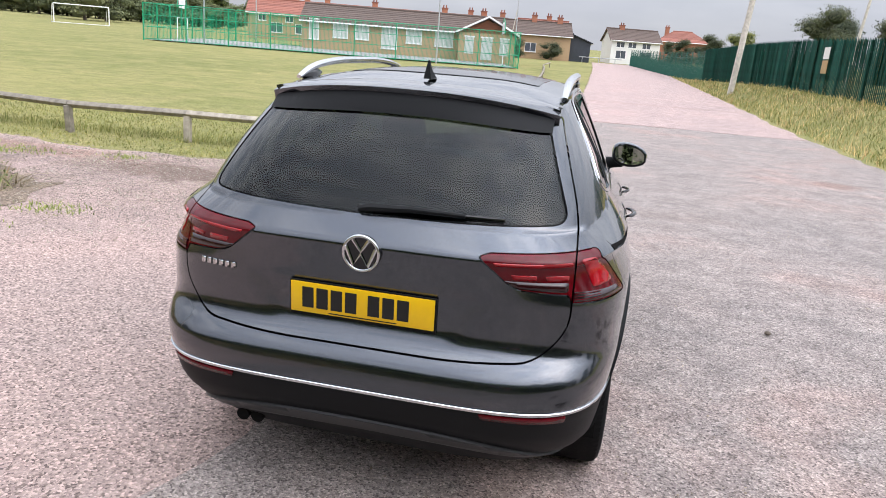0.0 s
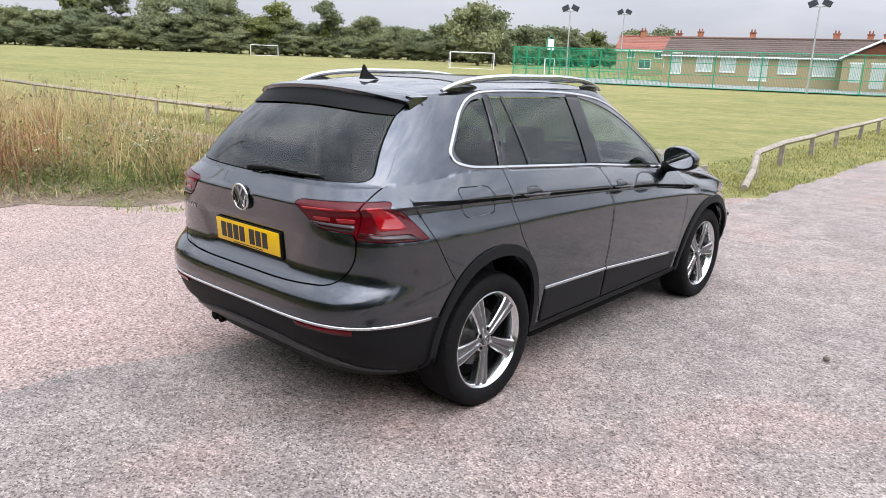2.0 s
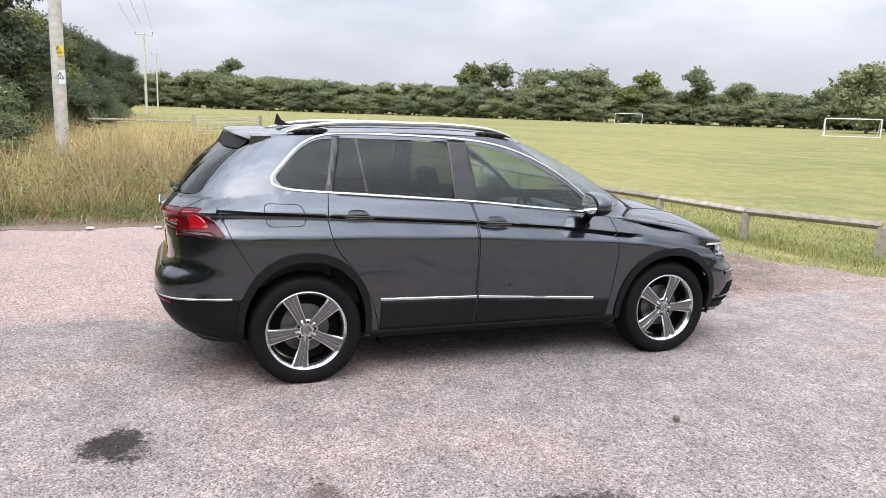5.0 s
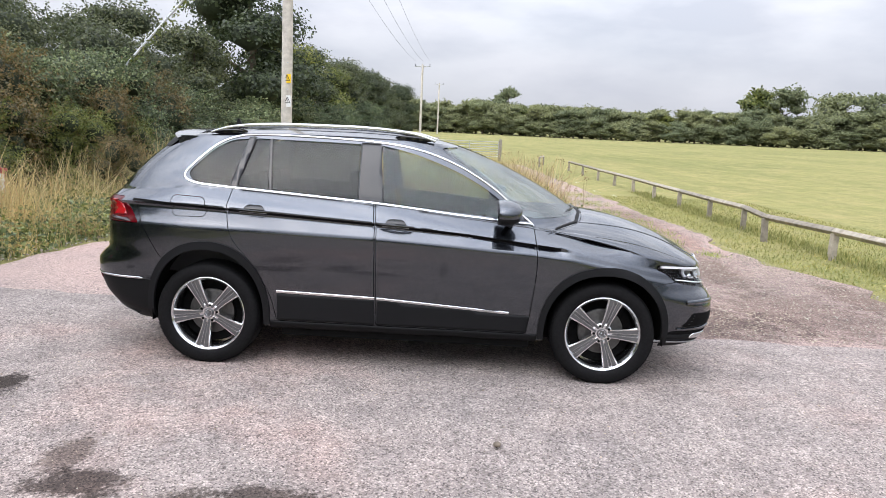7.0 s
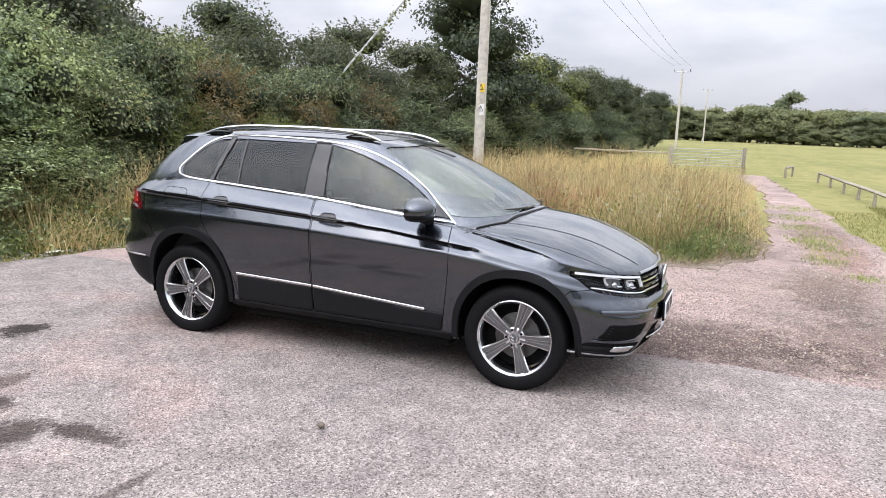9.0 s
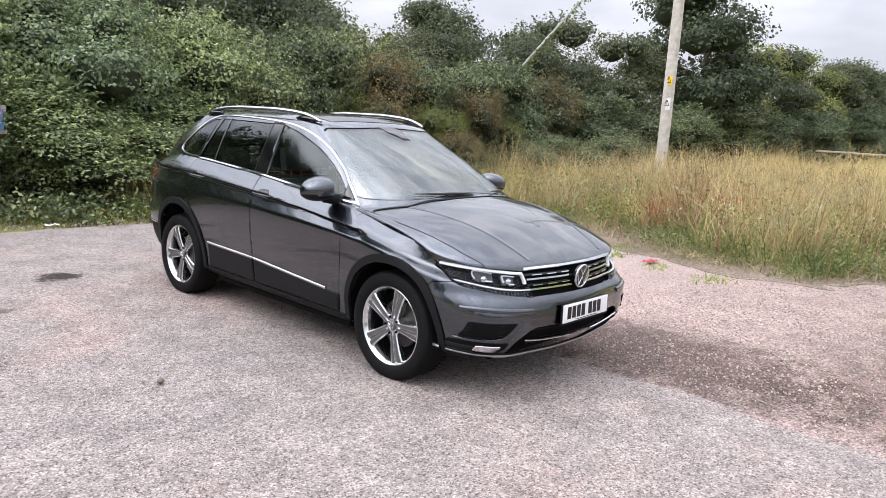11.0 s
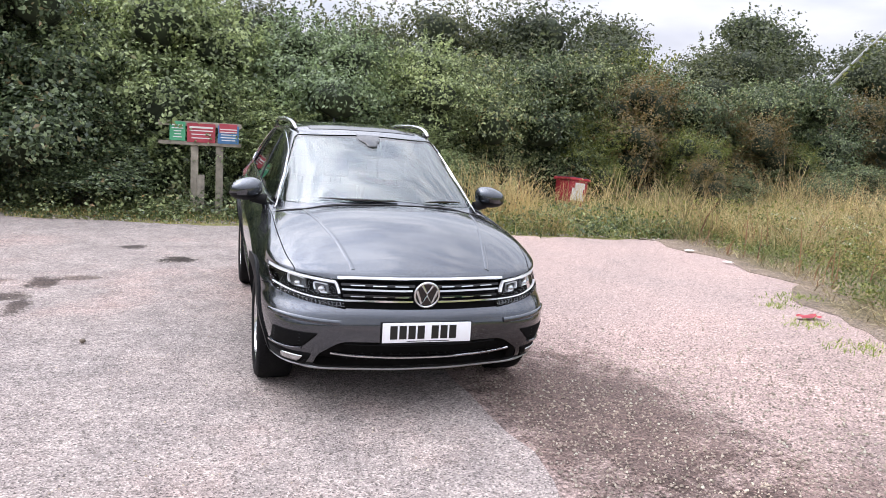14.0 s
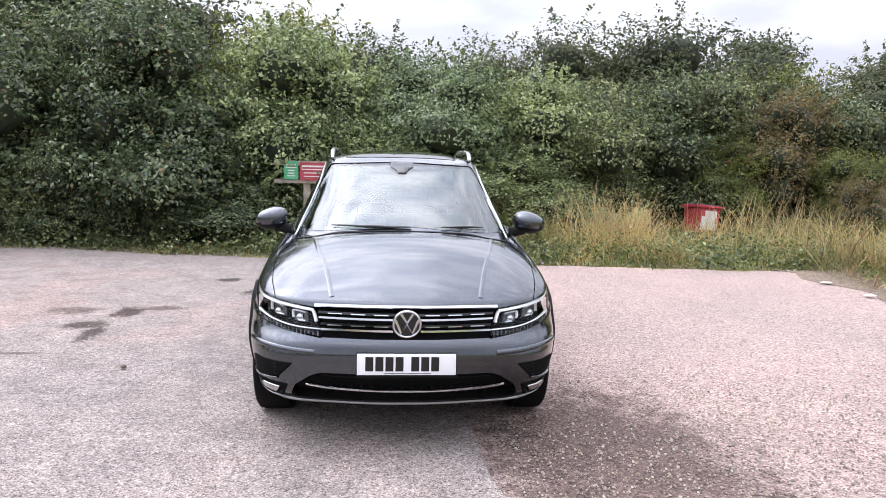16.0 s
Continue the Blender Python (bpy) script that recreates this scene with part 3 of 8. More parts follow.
def stone_ground(name, base, dark, light, pebble, stains=(), rough_amt=1.0, smooth_part=None):
    m, nt, b = nodes_of(name)
    tc_ = nt.nodes.new("ShaderNodeTexCoord")
    big, mid, fine = noise_node(nt, 0.35, 5, 0.65), noise_node(nt, 3.0, 6, 0.7), noise_node(nt, 160, 3)
    vor = noise_node(nt, pebble, kind="ShaderNodeTexVoronoi")
    c = ramp(nt, big.outputs[0], [(0.32, dark), (0.52, base), (0.72, light)])
    c = mix(nt, 1.0, c, ramp(nt, mid.outputs[0], [(0.25, (0.66, 0.66, 0.67)), (0.75, (1.26, 1.24, 1.22))]), "MULTIPLY")
    speck = noise_node(nt, 26, 5, 0.8)
    c = mix(nt, 1.0, c, ramp(nt, speck.outputs[0], [(0.32, (0.70, 0.69, 0.68)), (0.5, (1.0, 1.0, 1.0)), (0.7, (1.22, 1.21, 1.20))]), "MULTIPLY")
    if smooth_part:  # the yard's older, smoother surface takes over behind
        c2 = ramp(nt, big.outputs[0], [(0.32, smooth_part[1]), (0.52, smooth_part[0]), (0.72, smooth_part[2])])
        sy = nt.nodes.new("ShaderNodeSeparateXYZ")
        nt.links.new(tc_.outputs["Object"], sy.inputs[0])
        ad2 = nt.nodes.new("ShaderNodeMath")
        ad2.operation = "MULTIPLY_ADD"
        nt.links.new(mid.outputs[0], ad2.inputs[0])
        ad2.inputs[1].default_value = 2.2
        nt.links.new(sy.outputs[1], ad2.inputs[2])
        mr = nt.nodes.new("ShaderNodeMapRange")
        nt.links.new(ad2.outputs[0], mr.inputs[0])
        mr.inputs[1].default_value, mr.inputs[2].default_value = 1.4, 3.4
        c = mix(nt, mr.outputs[0], c2, c)
    sep = nt.nodes.new("ShaderNodeSeparateColor")
    nt.links.new(vor.outputs["Color"], sep.inputs[0])
    c = mix(nt, 1.0, c, ramp(nt, sep.outputs[0], [(0.0, (0.33, 0.32, 0.32)), (0.26, (0.82, 0.81, 0.81)), (0.75, (1.11, 1.10, 1.09)), (1.0, (1.66, 1.63, 1.61))]), "MULTIPLY")
    c = mix(nt, 1.0, c, ramp(nt, fine.outputs[0], [(0.3, (0.8, 0.8, 0.8)), (0.7, (1.15, 1.15, 1.15))]), "MULTIPLY")
    wob = nt.nodes.new("ShaderNodeMath")
    wob.operation = "MULTIPLY_ADD"
    wn_ = noise_node(nt, 4.5, 6, 0.7)
    wn2 = noise_node(nt, 38, 4, 0.7)
    both = nt.nodes.new("ShaderNodeMath")
    both.operation = "MULTIPLY_ADD"
    nt.links.new(wn2.outputs[0], both.inputs[0])
    both.inputs[1].default_value = 0.7
    nt.links.new(wn_.outputs[0], both.inputs[2])
    nt.links.new(both.outputs[0], wob.inputs[0])
    wob.inputs[1].default_value, wob.inputs[2].default_value = 1.7, -1.45
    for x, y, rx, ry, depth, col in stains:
        f_ = spot_at(nt, tc_.outputs["Object"], x, y, rx, ry, wob.outputs[0])
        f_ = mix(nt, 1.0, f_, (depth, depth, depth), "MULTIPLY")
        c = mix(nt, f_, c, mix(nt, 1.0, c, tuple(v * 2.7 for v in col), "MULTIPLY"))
    nt.links.new(c, b.inputs["Base Color"])
    b.inputs["Roughness"].default_value = 0.92
    b.inputs["Specular IOR Level"].default_value = 0.25
    h = mix(nt, 0.5, vor.outputs["Distance"], fine.outputs[0])
    bump(nt, b, h, 0.8 * rough_amt, 0.012)
    return m


OIL = (0.045, 0.040, 0.036)
PINK = ((0.318, 0.278, 0.260), (0.276, 0.250, 0.238), (0.395, 0.288, 0.258))
TARMAC = stone_ground("worn_pinkish_tarmac", PINK[0], PINK[1], PINK[2], 112,
                      [(1.54, -2.42, 0.27, 0.22, 0.97, OIL), (2.06, -3.18, 0.20, 0.15, 0.85, OIL), (2.66, -1.30, 0.20, 0.30, 0.9, (0.06, 0.052, 0.048)), (2.85, -0.75, 0.28, 0.20, 0.85, (0.07, 0.062, 0.055)), (2.68, -0.40, 0.12, 0.30, 0.85, (0.07, 0.06, 0.055)),
                       (2.38, -1.50, 0.26, 0.15, 0.7, (0.10, 0.085, 0.075)), (3.3, 0.2, 0.8, 0.05, 0.65, (0.10, 0.085, 0.08)), (3.2, -1.35, 0.30, 0.22, 0.65, (0.10, 0.085, 0.075)), (1.8, 4.6, 0.9, 0.5, 0.18, (0.2, 0.17, 0.16)), (4.8, 9.0, 0.6, 0.5, 0.4, (0.2, 0.15, 0.13))])
# the first two patches darken the gravel beside the tarmac edge
GRAVEL = stone_ground("loose_pink_gravel", (0.375, 0.288, 0.262), (0.255, 0.202, 0.185), (0.455, 0.345, 0.315), 88,
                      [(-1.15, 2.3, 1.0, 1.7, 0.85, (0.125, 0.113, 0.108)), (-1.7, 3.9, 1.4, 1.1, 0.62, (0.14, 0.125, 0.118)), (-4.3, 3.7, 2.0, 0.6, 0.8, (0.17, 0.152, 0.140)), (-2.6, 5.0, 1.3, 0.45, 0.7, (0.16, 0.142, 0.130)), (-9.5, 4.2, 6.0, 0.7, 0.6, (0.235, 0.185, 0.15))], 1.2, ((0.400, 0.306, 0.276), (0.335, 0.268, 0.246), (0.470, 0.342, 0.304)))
SOIL = stone_ground("dusty_brown_earth", (0.225, 0.178, 0.135), (0.160, 0.132, 0.092), (0.290, 0.232, 0.185), 70, [(-5.6, 0.4, 0.5, 0.9, 0.6, (0.20, 0.22, 0.12)), (-6.6, -2.2, 0.5, 1.0, 0.6, (0.20, 0.22, 0.12))], 1.2)
ROAD = stone_ground("pale_pink_road", (0.43, 0.335, 0.315), (0.385, 0.305, 0.29), (0.475, 0.343, 0.32), 90, [(2.5, 28, 5, 0.5, 0.35, (0.24, 0.2, 0.19))])
GRASS = grass_mat()
BRAMBLE = leaf_mat("bramble_leaves", [(0.0, (0.049, 0.068, 0.041)), (0.40, (0.119, 0.150, 0.080)), (0.72, (0.232, 0.277, 0.144)), (0.93, (0.420, 0.467, 0.278)), (1.0, (0.273, 0.165, 0.083))], 0.36)
IVY = leaf_mat("ivy_leaves", [(0.0, (0.072, 0.090, 0.047)), (0.35, (0.195, 0.240, 0.122)), (0.75, (0.390, 0.461, 0.244)), (1.0, (0.560, 0.627, 0.390))], 0.34)
TREE_LEAF = leaf_mat("hawthorn_leaves", [(0.0, (0.042, 0.052, 0.029)), (0.5, (0.092, 0.109, 0.055)), (0.85, (0.144, 0.160, 0.082)), (1.0, (0.179, 0.174, 0.105))])
BROWN_LEAF = leaf_mat("rusty_autumn_leaves", [(0.0, (0.097, 0.085, 0.041)), (0.5, (0.189, 0.147, 0.069)), (1.0, (0.304, 0.193, 0.083))])
YELLOW_LEAF = leaf_mat("yellow_green_leaves", [(0.0, (0.084, 0.105, 0.028)), (0.6, (0.196, 0.224, 0.063)), (1.0, (0.336, 0.322, 0.098))])
STRAW = leaf_mat("dry_straw_grass", [(0.0, (0.48, 0.35, 0.18)), (0.35, (0.68, 0.51, 0.28)), (0.85, (0.86, 0.68, 0.42)), (1.0, (0.58, 0.32, 0.19))], 0.7, 0.35)
GREEN_GRASS = leaf_mat("rough_green_grass", [(0.0, (0.12, 0.17, 0.055)), (0.5, (0.23, 0.28, 0.095)), (1.0, (0.46, 0.42, 0.20))], 0.7, 0.3)
LAWN_BLADE = leaf_mat("mown_grass_blades", [(0.0, (0.15, 0.165, 0.05)), (0.5, (0.26, 0.265, 0.095)), (1.0, (0.42, 0.36, 0.17))], 0.8, 0.3)
RED_WEED = leaf_mat("reddish_dock_seed", [(0.0, (0.200, 0.088, 0.056)), (0.6, (0.375, 0.188, 0.125)), (1.0, (0.525, 0.312, 0.200))], 0.8, 0.2)
OLIVE = leaf_mat("dull_olive_grass", [(0.0, (0.15, 0.14, 0.06)), (0.5, (0.31, 0.27, 0.125)), (1.0, (0.52, 0.42, 0.23))], 0.8, 0.3)
DEAD = leaf_mat("dead_brown_grass", [(0.0, (0.17, 0.125, 0.08)), (0.5, (0.33, 0.255, 0.17)), (1.0, (0.55, 0.45, 0.31))], 0.9, 0.2)
OAK_LEAF = leaf_mat("dark_oak_leaves", [(0.0, (0.030, 0.044, 0.024)), (0.5, (0.072, 0.092, 0.048)), (1.0, (0.135, 0.160, 0.082))], 0.5)
HAY = leaf_mat("brown_hay_stalks", [(0.0, (0.26, 0.190, 0.105)), (0.4, (0.50, 0.375, 0.205)), (0.85, (0.74, 0.57, 0.34)), (1.0, (0.42, 0.235, 0.14))], 0.75, 0.3)
SEED = leaf_mat("brown_seed_heads", [(0.0, (0.10, 0.07, 0.045)), (0.6, (0.24, 0.165, 0.10)), (1.0, (0.50, 0.42, 0.30))], 0.9, 0.2)
FLOWER = leaf_mat("white_umbel_flowers", [(0.0, (0.5, 0.5, 0.4)), (1.0, (0.8, 0.78, 0.66))], 0.8, 0.2)
# dark colour that puts shade into the gaps between leaves
CORE = simple("dark_shade_filler", (0.030, 0.040, 0.020), 0.95, var=0.5, scale=4)
# paler leaf and filler colours put distance haze into the far trees
HAZED_LEAF = leaf_mat("hazed_field_tree_leaves", [(0.0, (0.185, 0.200, 0.128)), (0.5, (0.245, 0.262, 0.155)), (1.0, (0.32, 0.33, 0.195))], 0.8, 0.4)
HAZED_FILL = simple("hazed_field_tree_filler", (0.155, 0.172, 0.108), 0.95, var=0.4, scale=0.6)
BARK = simple("grey_brown_bark", (0.13, 0.105, 0.08), 0.9, var=0.35, scale=14, bumpy=0.6)
TIMBER = simple("weathered_grey_timber", (0.30, 0.265, 0.215), 0.85, var=0.35, scale=9, bumpy=0.4, rand=0.25)
POLE_WOOD = simple("old_grey_pole_wood", (0.52, 0.48, 0.42), 0.85, var=0.25, scale=6, bumpy=0.4)
GREEN_STEEL = simple("green_painted_steel", (0.012, 0.30, 0.145), 0.4, var=0.12, scale=2)
PALE_GREEN = simple("dark_green_palisade_paint", (0.006, 0.085, 0.062), 0.45, var=0.25, scale=2, rand=0.25)
WHITE = simple("white_paint", (0.80, 0.80, 0.79), 0.4, var=0.04)
GALV = simple("galvanised_steel", (0.50, 0.51, 0.52), 0.4, 0.7, var=0.12, scale=10)
BRICK = simple("yellow_brown_brickwork", (0.42, 0.29, 0.17), 0.85, var=0.15, scale=18)
RED_BRICK = simple("red_brickwork", (0.36, 0.15, 0.09), 0.85, var=0.2, scale=15)
ROOF_BROWN = simple("dark_brown_roof_tiles", (0.105, 0.075, 0.062), 0.85, var=0.25, scale=5, rand=0.2)
ROOF_RED = simple("red_roof_tiles", (0.27, 0.105, 0.075), 0.85, var=0.25, scale=5, rand=0.2)
RENDER_W = simple("white_house_render", (0.78, 0.77, 0.75), 0.8, var=0.05)
PANE = simple("house_window_glass", (0.09, 0.10, 0.12), 0.1, var=0.2, scale=3)
SHUTTER = simple("pale_grey_shutter", (0.55, 0.56, 0.54), 0.5, var=0.06)
CLADDING = simple("dark_blue_grey_cladding", (0.035, 0.042, 0.055), 0.6, var=0.15, scale=3)
BIN_RED = simple("faded_red_plastic", (0.36, 0.025, 0.04), 0.6, var=0.35, scale=6)
PAPER = simple("torn_white_poster", (0.72, 0.70, 0.66), 0.7, var=0.12, scale=9)
SIGN_GREEN = simple("green_notice", (0.09, 0.40, 0.21), 0.5, var=0.2, scale=6)
SIGN_RED = simple("red_notice", (0.40, 0.055, 0.075), 0.5, var=0.25, scale=6)
SIGN_BLUE = simple("blue_notice", (0.07, 0.19, 0.38), 0.5, var=0.2, scale=6)
YELLOW = simple("yellow_warning_plate", (0.85, 0.55, 0.02), 0.4, var=0.06)
PALE = simple("sign_print", (0.75, 0.74, 0.72), 0.5, var=0.05)


# ---- ground ----
def gz(x, y):
    d = math.hypot(x, y) - 20
    return 0.018 * d if d > 12 else (0.0 if d < -8 else 0.018 * (d + 8) ** 2 / 40 * 1.2)


def fast_mesh(name, co, quads, material, smooth=False):
    """A mesh out of arrays: points, and four corners a face."""
    me = bpy.data.meshes.new(name)
    co, quads = np.asarray(co, np.float32), np.asarray(quads, np.int32)
    me.vertices.add(len(co))
    me.vertices.foreach_set("co", co.ravel())
    me.loops.add(quads.size)
    me.loops.foreach_set("vertex_index", quads.ravel())
    me.polygons.add(len(quads))
    me.polygons.foreach_set("loop_start", np.arange(0, quads.size, 4, dtype=np.int32))
    me.update(calc_edges=True)
    me.validate()
    if smooth:
        me.polygons.foreach_set("use_smooth", [True] * len(me.polygons))
    me.materials.append(material)
    return me


def setting(name, me, label, category="ground"):
    return tagged(new(name, me), label, category, kind="structure")


def sheet(xs, ys, zf):
    co = [(x, y, zf(x, y)) for y in ys for x in xs]
    n = len(xs)
    return co, [(j * n + i, j * n + i + 1, (j + 1) * n + i + 1, (j + 1) * n + i) for j in range(len(ys) - 1) for i in range(n - 1)]


def steps(a, b, near, far):
    """Coordinates from a to b, close together near nought."""
    out, v = [0.0], 0.0
    while v < b:
        v += max(near, min(far, v * 0.12))
        out.append(min(v, b))
    lo, v = [], 0.0
    while v > a:
        v -= max(near, min(far, -v * 0.12))
        lo.append(max(v, a))
    return lo[::-1] + out


def grain(x, y, s, seed=0.0):
    return noise.noise(Vector((x * s + seed, y * s, seed)))


co, q = sheet(steps(-900, 500, 1.0, 60), steps(-400, 900, 1.0, 60), lambda x, y: gz(x, y) - 0.03 + (0.01 * grain(x, y, 0.7) if math.hypot(x, y) < 40 else 0))
setting("ground", fast_mesh("ground", co, q, GRASS, True), "wide mown field of dry yellow-green grass")


def outline_sheet(name, loop, lift, material, label, category, step=0.25, wob=0.05, seed=3.0):
    """A sheet with a ragged edge that lies on the ground inside a closed outline."""
    pts = []
    m = len(loop)
    for i in range(m):
        a, b = np.array(loop[i]), np.array(loop[(i + 1) % m])
        k_ = max(1, int(np.linalg.norm(b - a) / step))
        for j in range(k_):
            p = a + (b - a) * j / k_
            pts.append((p[0] + wob * (grain(p[0], p[1], 1.3, seed) * 1.4 + grain(p[0], p[1], 5.0, seed)), p[1] + wob * (grain(p[0], p[1], 1.3, seed + 9) * 1.4 + grain(p[0], p[1], 5.0, seed + 5))))
    bm = bmesh.new()
    bm.faces.new([bm.verts.new((x, y, 0)) for x, y in pts])
    bmesh.ops.triangulate(bm, faces=bm.faces[:])
    lo, hi = [min(p[i] for p in pts) for i in (0, 1)], [max(p[i] for p in pts) for i in (0, 1)]
    for i in (0, 1):
        c = lo[i] + 1.7
        while c < hi[i]:
            cp, no = [0, 0, 0], [0, 0, 0]
            cp[i], no[i] = c, 1
            bmesh.ops.bisect_plane(bm, geom=bm.verts[:] + bm.edges[:] + bm.faces[:], plane_co=cp, plane_no=no)
            c += 2.0 if abs(c) < 20 else 6.0
    for v in bm.verts:
        v.co.z = gz(v.co.x, v.co.y) + lift + 0.006 * grain(v.co.x, v.co.y, 0.4, 7)
    edge = [e for e in bm.edges if len(e.link_faces) == 1]
    low = bmesh.ops.extrude_edge_only(bm, edges=edge)
    for g in low["geom"]:
        if isinstance(g, bmesh.types.BMVert):
            g.co.z -= 0.06
    bmesh.ops.recalc_face_normals(bm, faces=bm.faces)
    me = bpy.data.meshes.new(name)
    bm.to_mesh(me)
    bm.free()
    me.materials.append(material)
    return setting(name, me, label, category)


outline_sheet("gravel_yard", [(-0.2, -5.0), (-2.6, -4.75), (-4.6, -4.5), (-6.1, -4.3), (-6.3, -2.6), (-6.1, -1.2), (-5.4, -0.2), (-5.0, 0.9), (-5.1, 2.1), (-6.4, 2.9), (-9.0, 3.2), (-14, 3.3), (-23, 3.4), (-36, 2.0), (-36, 3.6), (-23, 4.5), (-16, 4.8), (-12, 4.75), (-8.5, 5.15), (-7.0, 4.85), (-4.9, 4.9), (-3.2, 5.35), (-2.2, 5.3), (-1.0, 6.0), (-0.1, 7.2), (0.4, 7.2), (0.4, -5.0)], 0.0, GRAVEL, "compacted pink gravel yard and track, with darker patches and loose stones", "gravel", wob=0.14)
outline_sheet("tarmac", [(-0.42, 8.5), (-0.40, 4.0), (-0.44, 1.9), (-0.5, 0.4), (-0.6, -1.2), (-0.9, -2.6), (-1.0, -4.9), (1.0, -5.05), (3.0, -5.3), (5.4, -5.85), (9.5, -6.2), (9.5, -1), (6.9, 3), (6.6, 10), (6.6, 18), (-0.30, 18)], 0.007, TARMAC, "worn pinkish-grey tarmac with oil stains and cracks", "tarmac", wob=0.10)
outline_sheet("rough_edge", [(-5.9, -4.45), (-6.05, -2.6), (-5.85, -1.2), (-5.15, -0.2), (-4.75, 0.9), (-4.85, 2.1), (-6.2, 2.85), (-9.0, 3.15), (-10.5, 2.2), (-8.6, 1.2), (-7.7, 0.2), (-8.0, -1.4), (-8.6, -2.8), (-8.6, -4.7)], 0.006, SOIL, "dusty bare earth with dead grass at the yard's edge", "earth", wob=0.22, seed=13.0)
outline_sheet("road", [(-0.30, 18.05), (6.6, 18.05), (6.8, 40), (6.8, 80), (5.0, 116), (-2.0, 116), (-1.0, 80), (-0.4, 40)], 0.012, ROAD, "pale pink surfaced access road running to the houses", "road", 1.0, 0.12)


def verge(x, y):
    u = min(1, max(0, (x - 6.7) / 3.0))
    return gz(x, y) - 0.005 + 0.85 * u * u * (3 - 2 * u) * min(1, max(0, (y - 4) / 14)) + 0.03 * grain(x, y, 0.9, 4) * u


co, q = sheet(list(np.linspace(6.5, 12, 12)) + [16, 24, 40], list(np.linspace(-4, 40, 45)) + list(np.linspace(44, 120, 20)), verge)
setting("verge_bank", fast_mesh("verge_bank", co, q, GRASS, True), "sloping grass verge below the green fence")

# ---- leaves and grass out of arrays ----
rng = np.random.default_rng(7)


def unit(v):
    return v / (np.linalg.norm(v, axis=1, keepdims=True) + 1e-9)


def leaf_faces(p, nor, size, slim=0.58):
    """A folded four-cornered leaf at each point."""
    n = len(p)
    a = unit(np.cross(nor, rng.normal(size=(n, 3))))
    b = np.cross(nor, a)
    s = np.asarray(size)[:, None]
    v = np.stack([p - a * s * 0.5, p + b * s * slim * 0.5 + nor * s * 0.10, p + a * s * 0.5 - nor * s * 0.08, p - b * s * slim * 0.5 + nor * s * 0.10], 1)
    return v.reshape(-1, 3), np.arange(4 * n).reshape(-1, 4)


def crown_points(lumps, n, skin=0.28, up=0.45):
    """Points and leaf directions close under the skin of some ellipsoids."""
    w = np.array([l[3] * l[4] + l[4] * l[5] + l[3] * l[5] for l in lumps])
    k_ = rng.choice(len(lumps), n, p=w / w.sum())
    L = np.array(lumps)[k_]
    d = unit(rng.normal(size=(n, 3)))
    d[:, 2] = np.where(d[:, 2] < -0.3, -d[:, 2] * 0.6, d[:, 2])
    r = 1 - skin * rng.random(n) ** 1.6 + 0.10 * rng.normal(size=n) * (rng.random(n) < 0.25)
    q_ = d * 6 + L[:, :3] * 1.7
    r = r * (1 + 0.12 * (np.sin(q_[:, 0] * 1.3 + q_[:, 1] * 0.7) + np.sin(q_[:, 1] * 1.7 - q_[:, 2] * 1.1) + np.sin(q_[:, 2] * 1.9 + q_[:, 0] * 0.5)))
    p = L[:, :3] + d * L[:, 3:6] * r[:, None]
    nor = unit(d + np.array((0, 0, up)) + rng.normal(size=(n, 3)) * 0.55)
    return p, nor


def sprays(lumps, n, length, per, lift=0.7):
    """Shoots that stick out of the crown, each with leaves along it."""
    P, N = [], []
    for i in range(n):
        L = lumps[rng.integers(len(lumps))]
        d = unit(rng.normal(size=(1, 3)))[0]
        d[2] = abs(d[2]) * 0.8 + 0.1
        p0 = np.array(L[:3]) + d * np.array(L[3:6]) * 0.9
        way = unit((d + np.array((0, 0, lift)))[None])[0]
        ln = length * (0.5 + rng.random())
        t = np.linspace(0, 1, per)[:, None]
        pts = p0 + way * t * ln + np.array((0, 0, -0.35)) * (t * ln) ** 2 / length + rng.normal(size=(per, 3)) * 0.035 * length
        P.append(pts)
        N.append(unit(rng.normal(size=(per, 3)) + np.array((0, 0, 0.9))))
    return np.concatenate(P), np.concatenate(N)


# solid lumps that fill a crown in place of its shaded depth
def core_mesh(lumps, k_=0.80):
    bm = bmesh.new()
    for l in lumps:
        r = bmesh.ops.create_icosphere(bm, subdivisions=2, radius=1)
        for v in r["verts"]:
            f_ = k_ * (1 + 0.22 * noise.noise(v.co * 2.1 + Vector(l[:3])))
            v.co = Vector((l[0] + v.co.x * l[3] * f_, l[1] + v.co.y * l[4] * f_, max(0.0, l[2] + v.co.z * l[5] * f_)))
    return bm


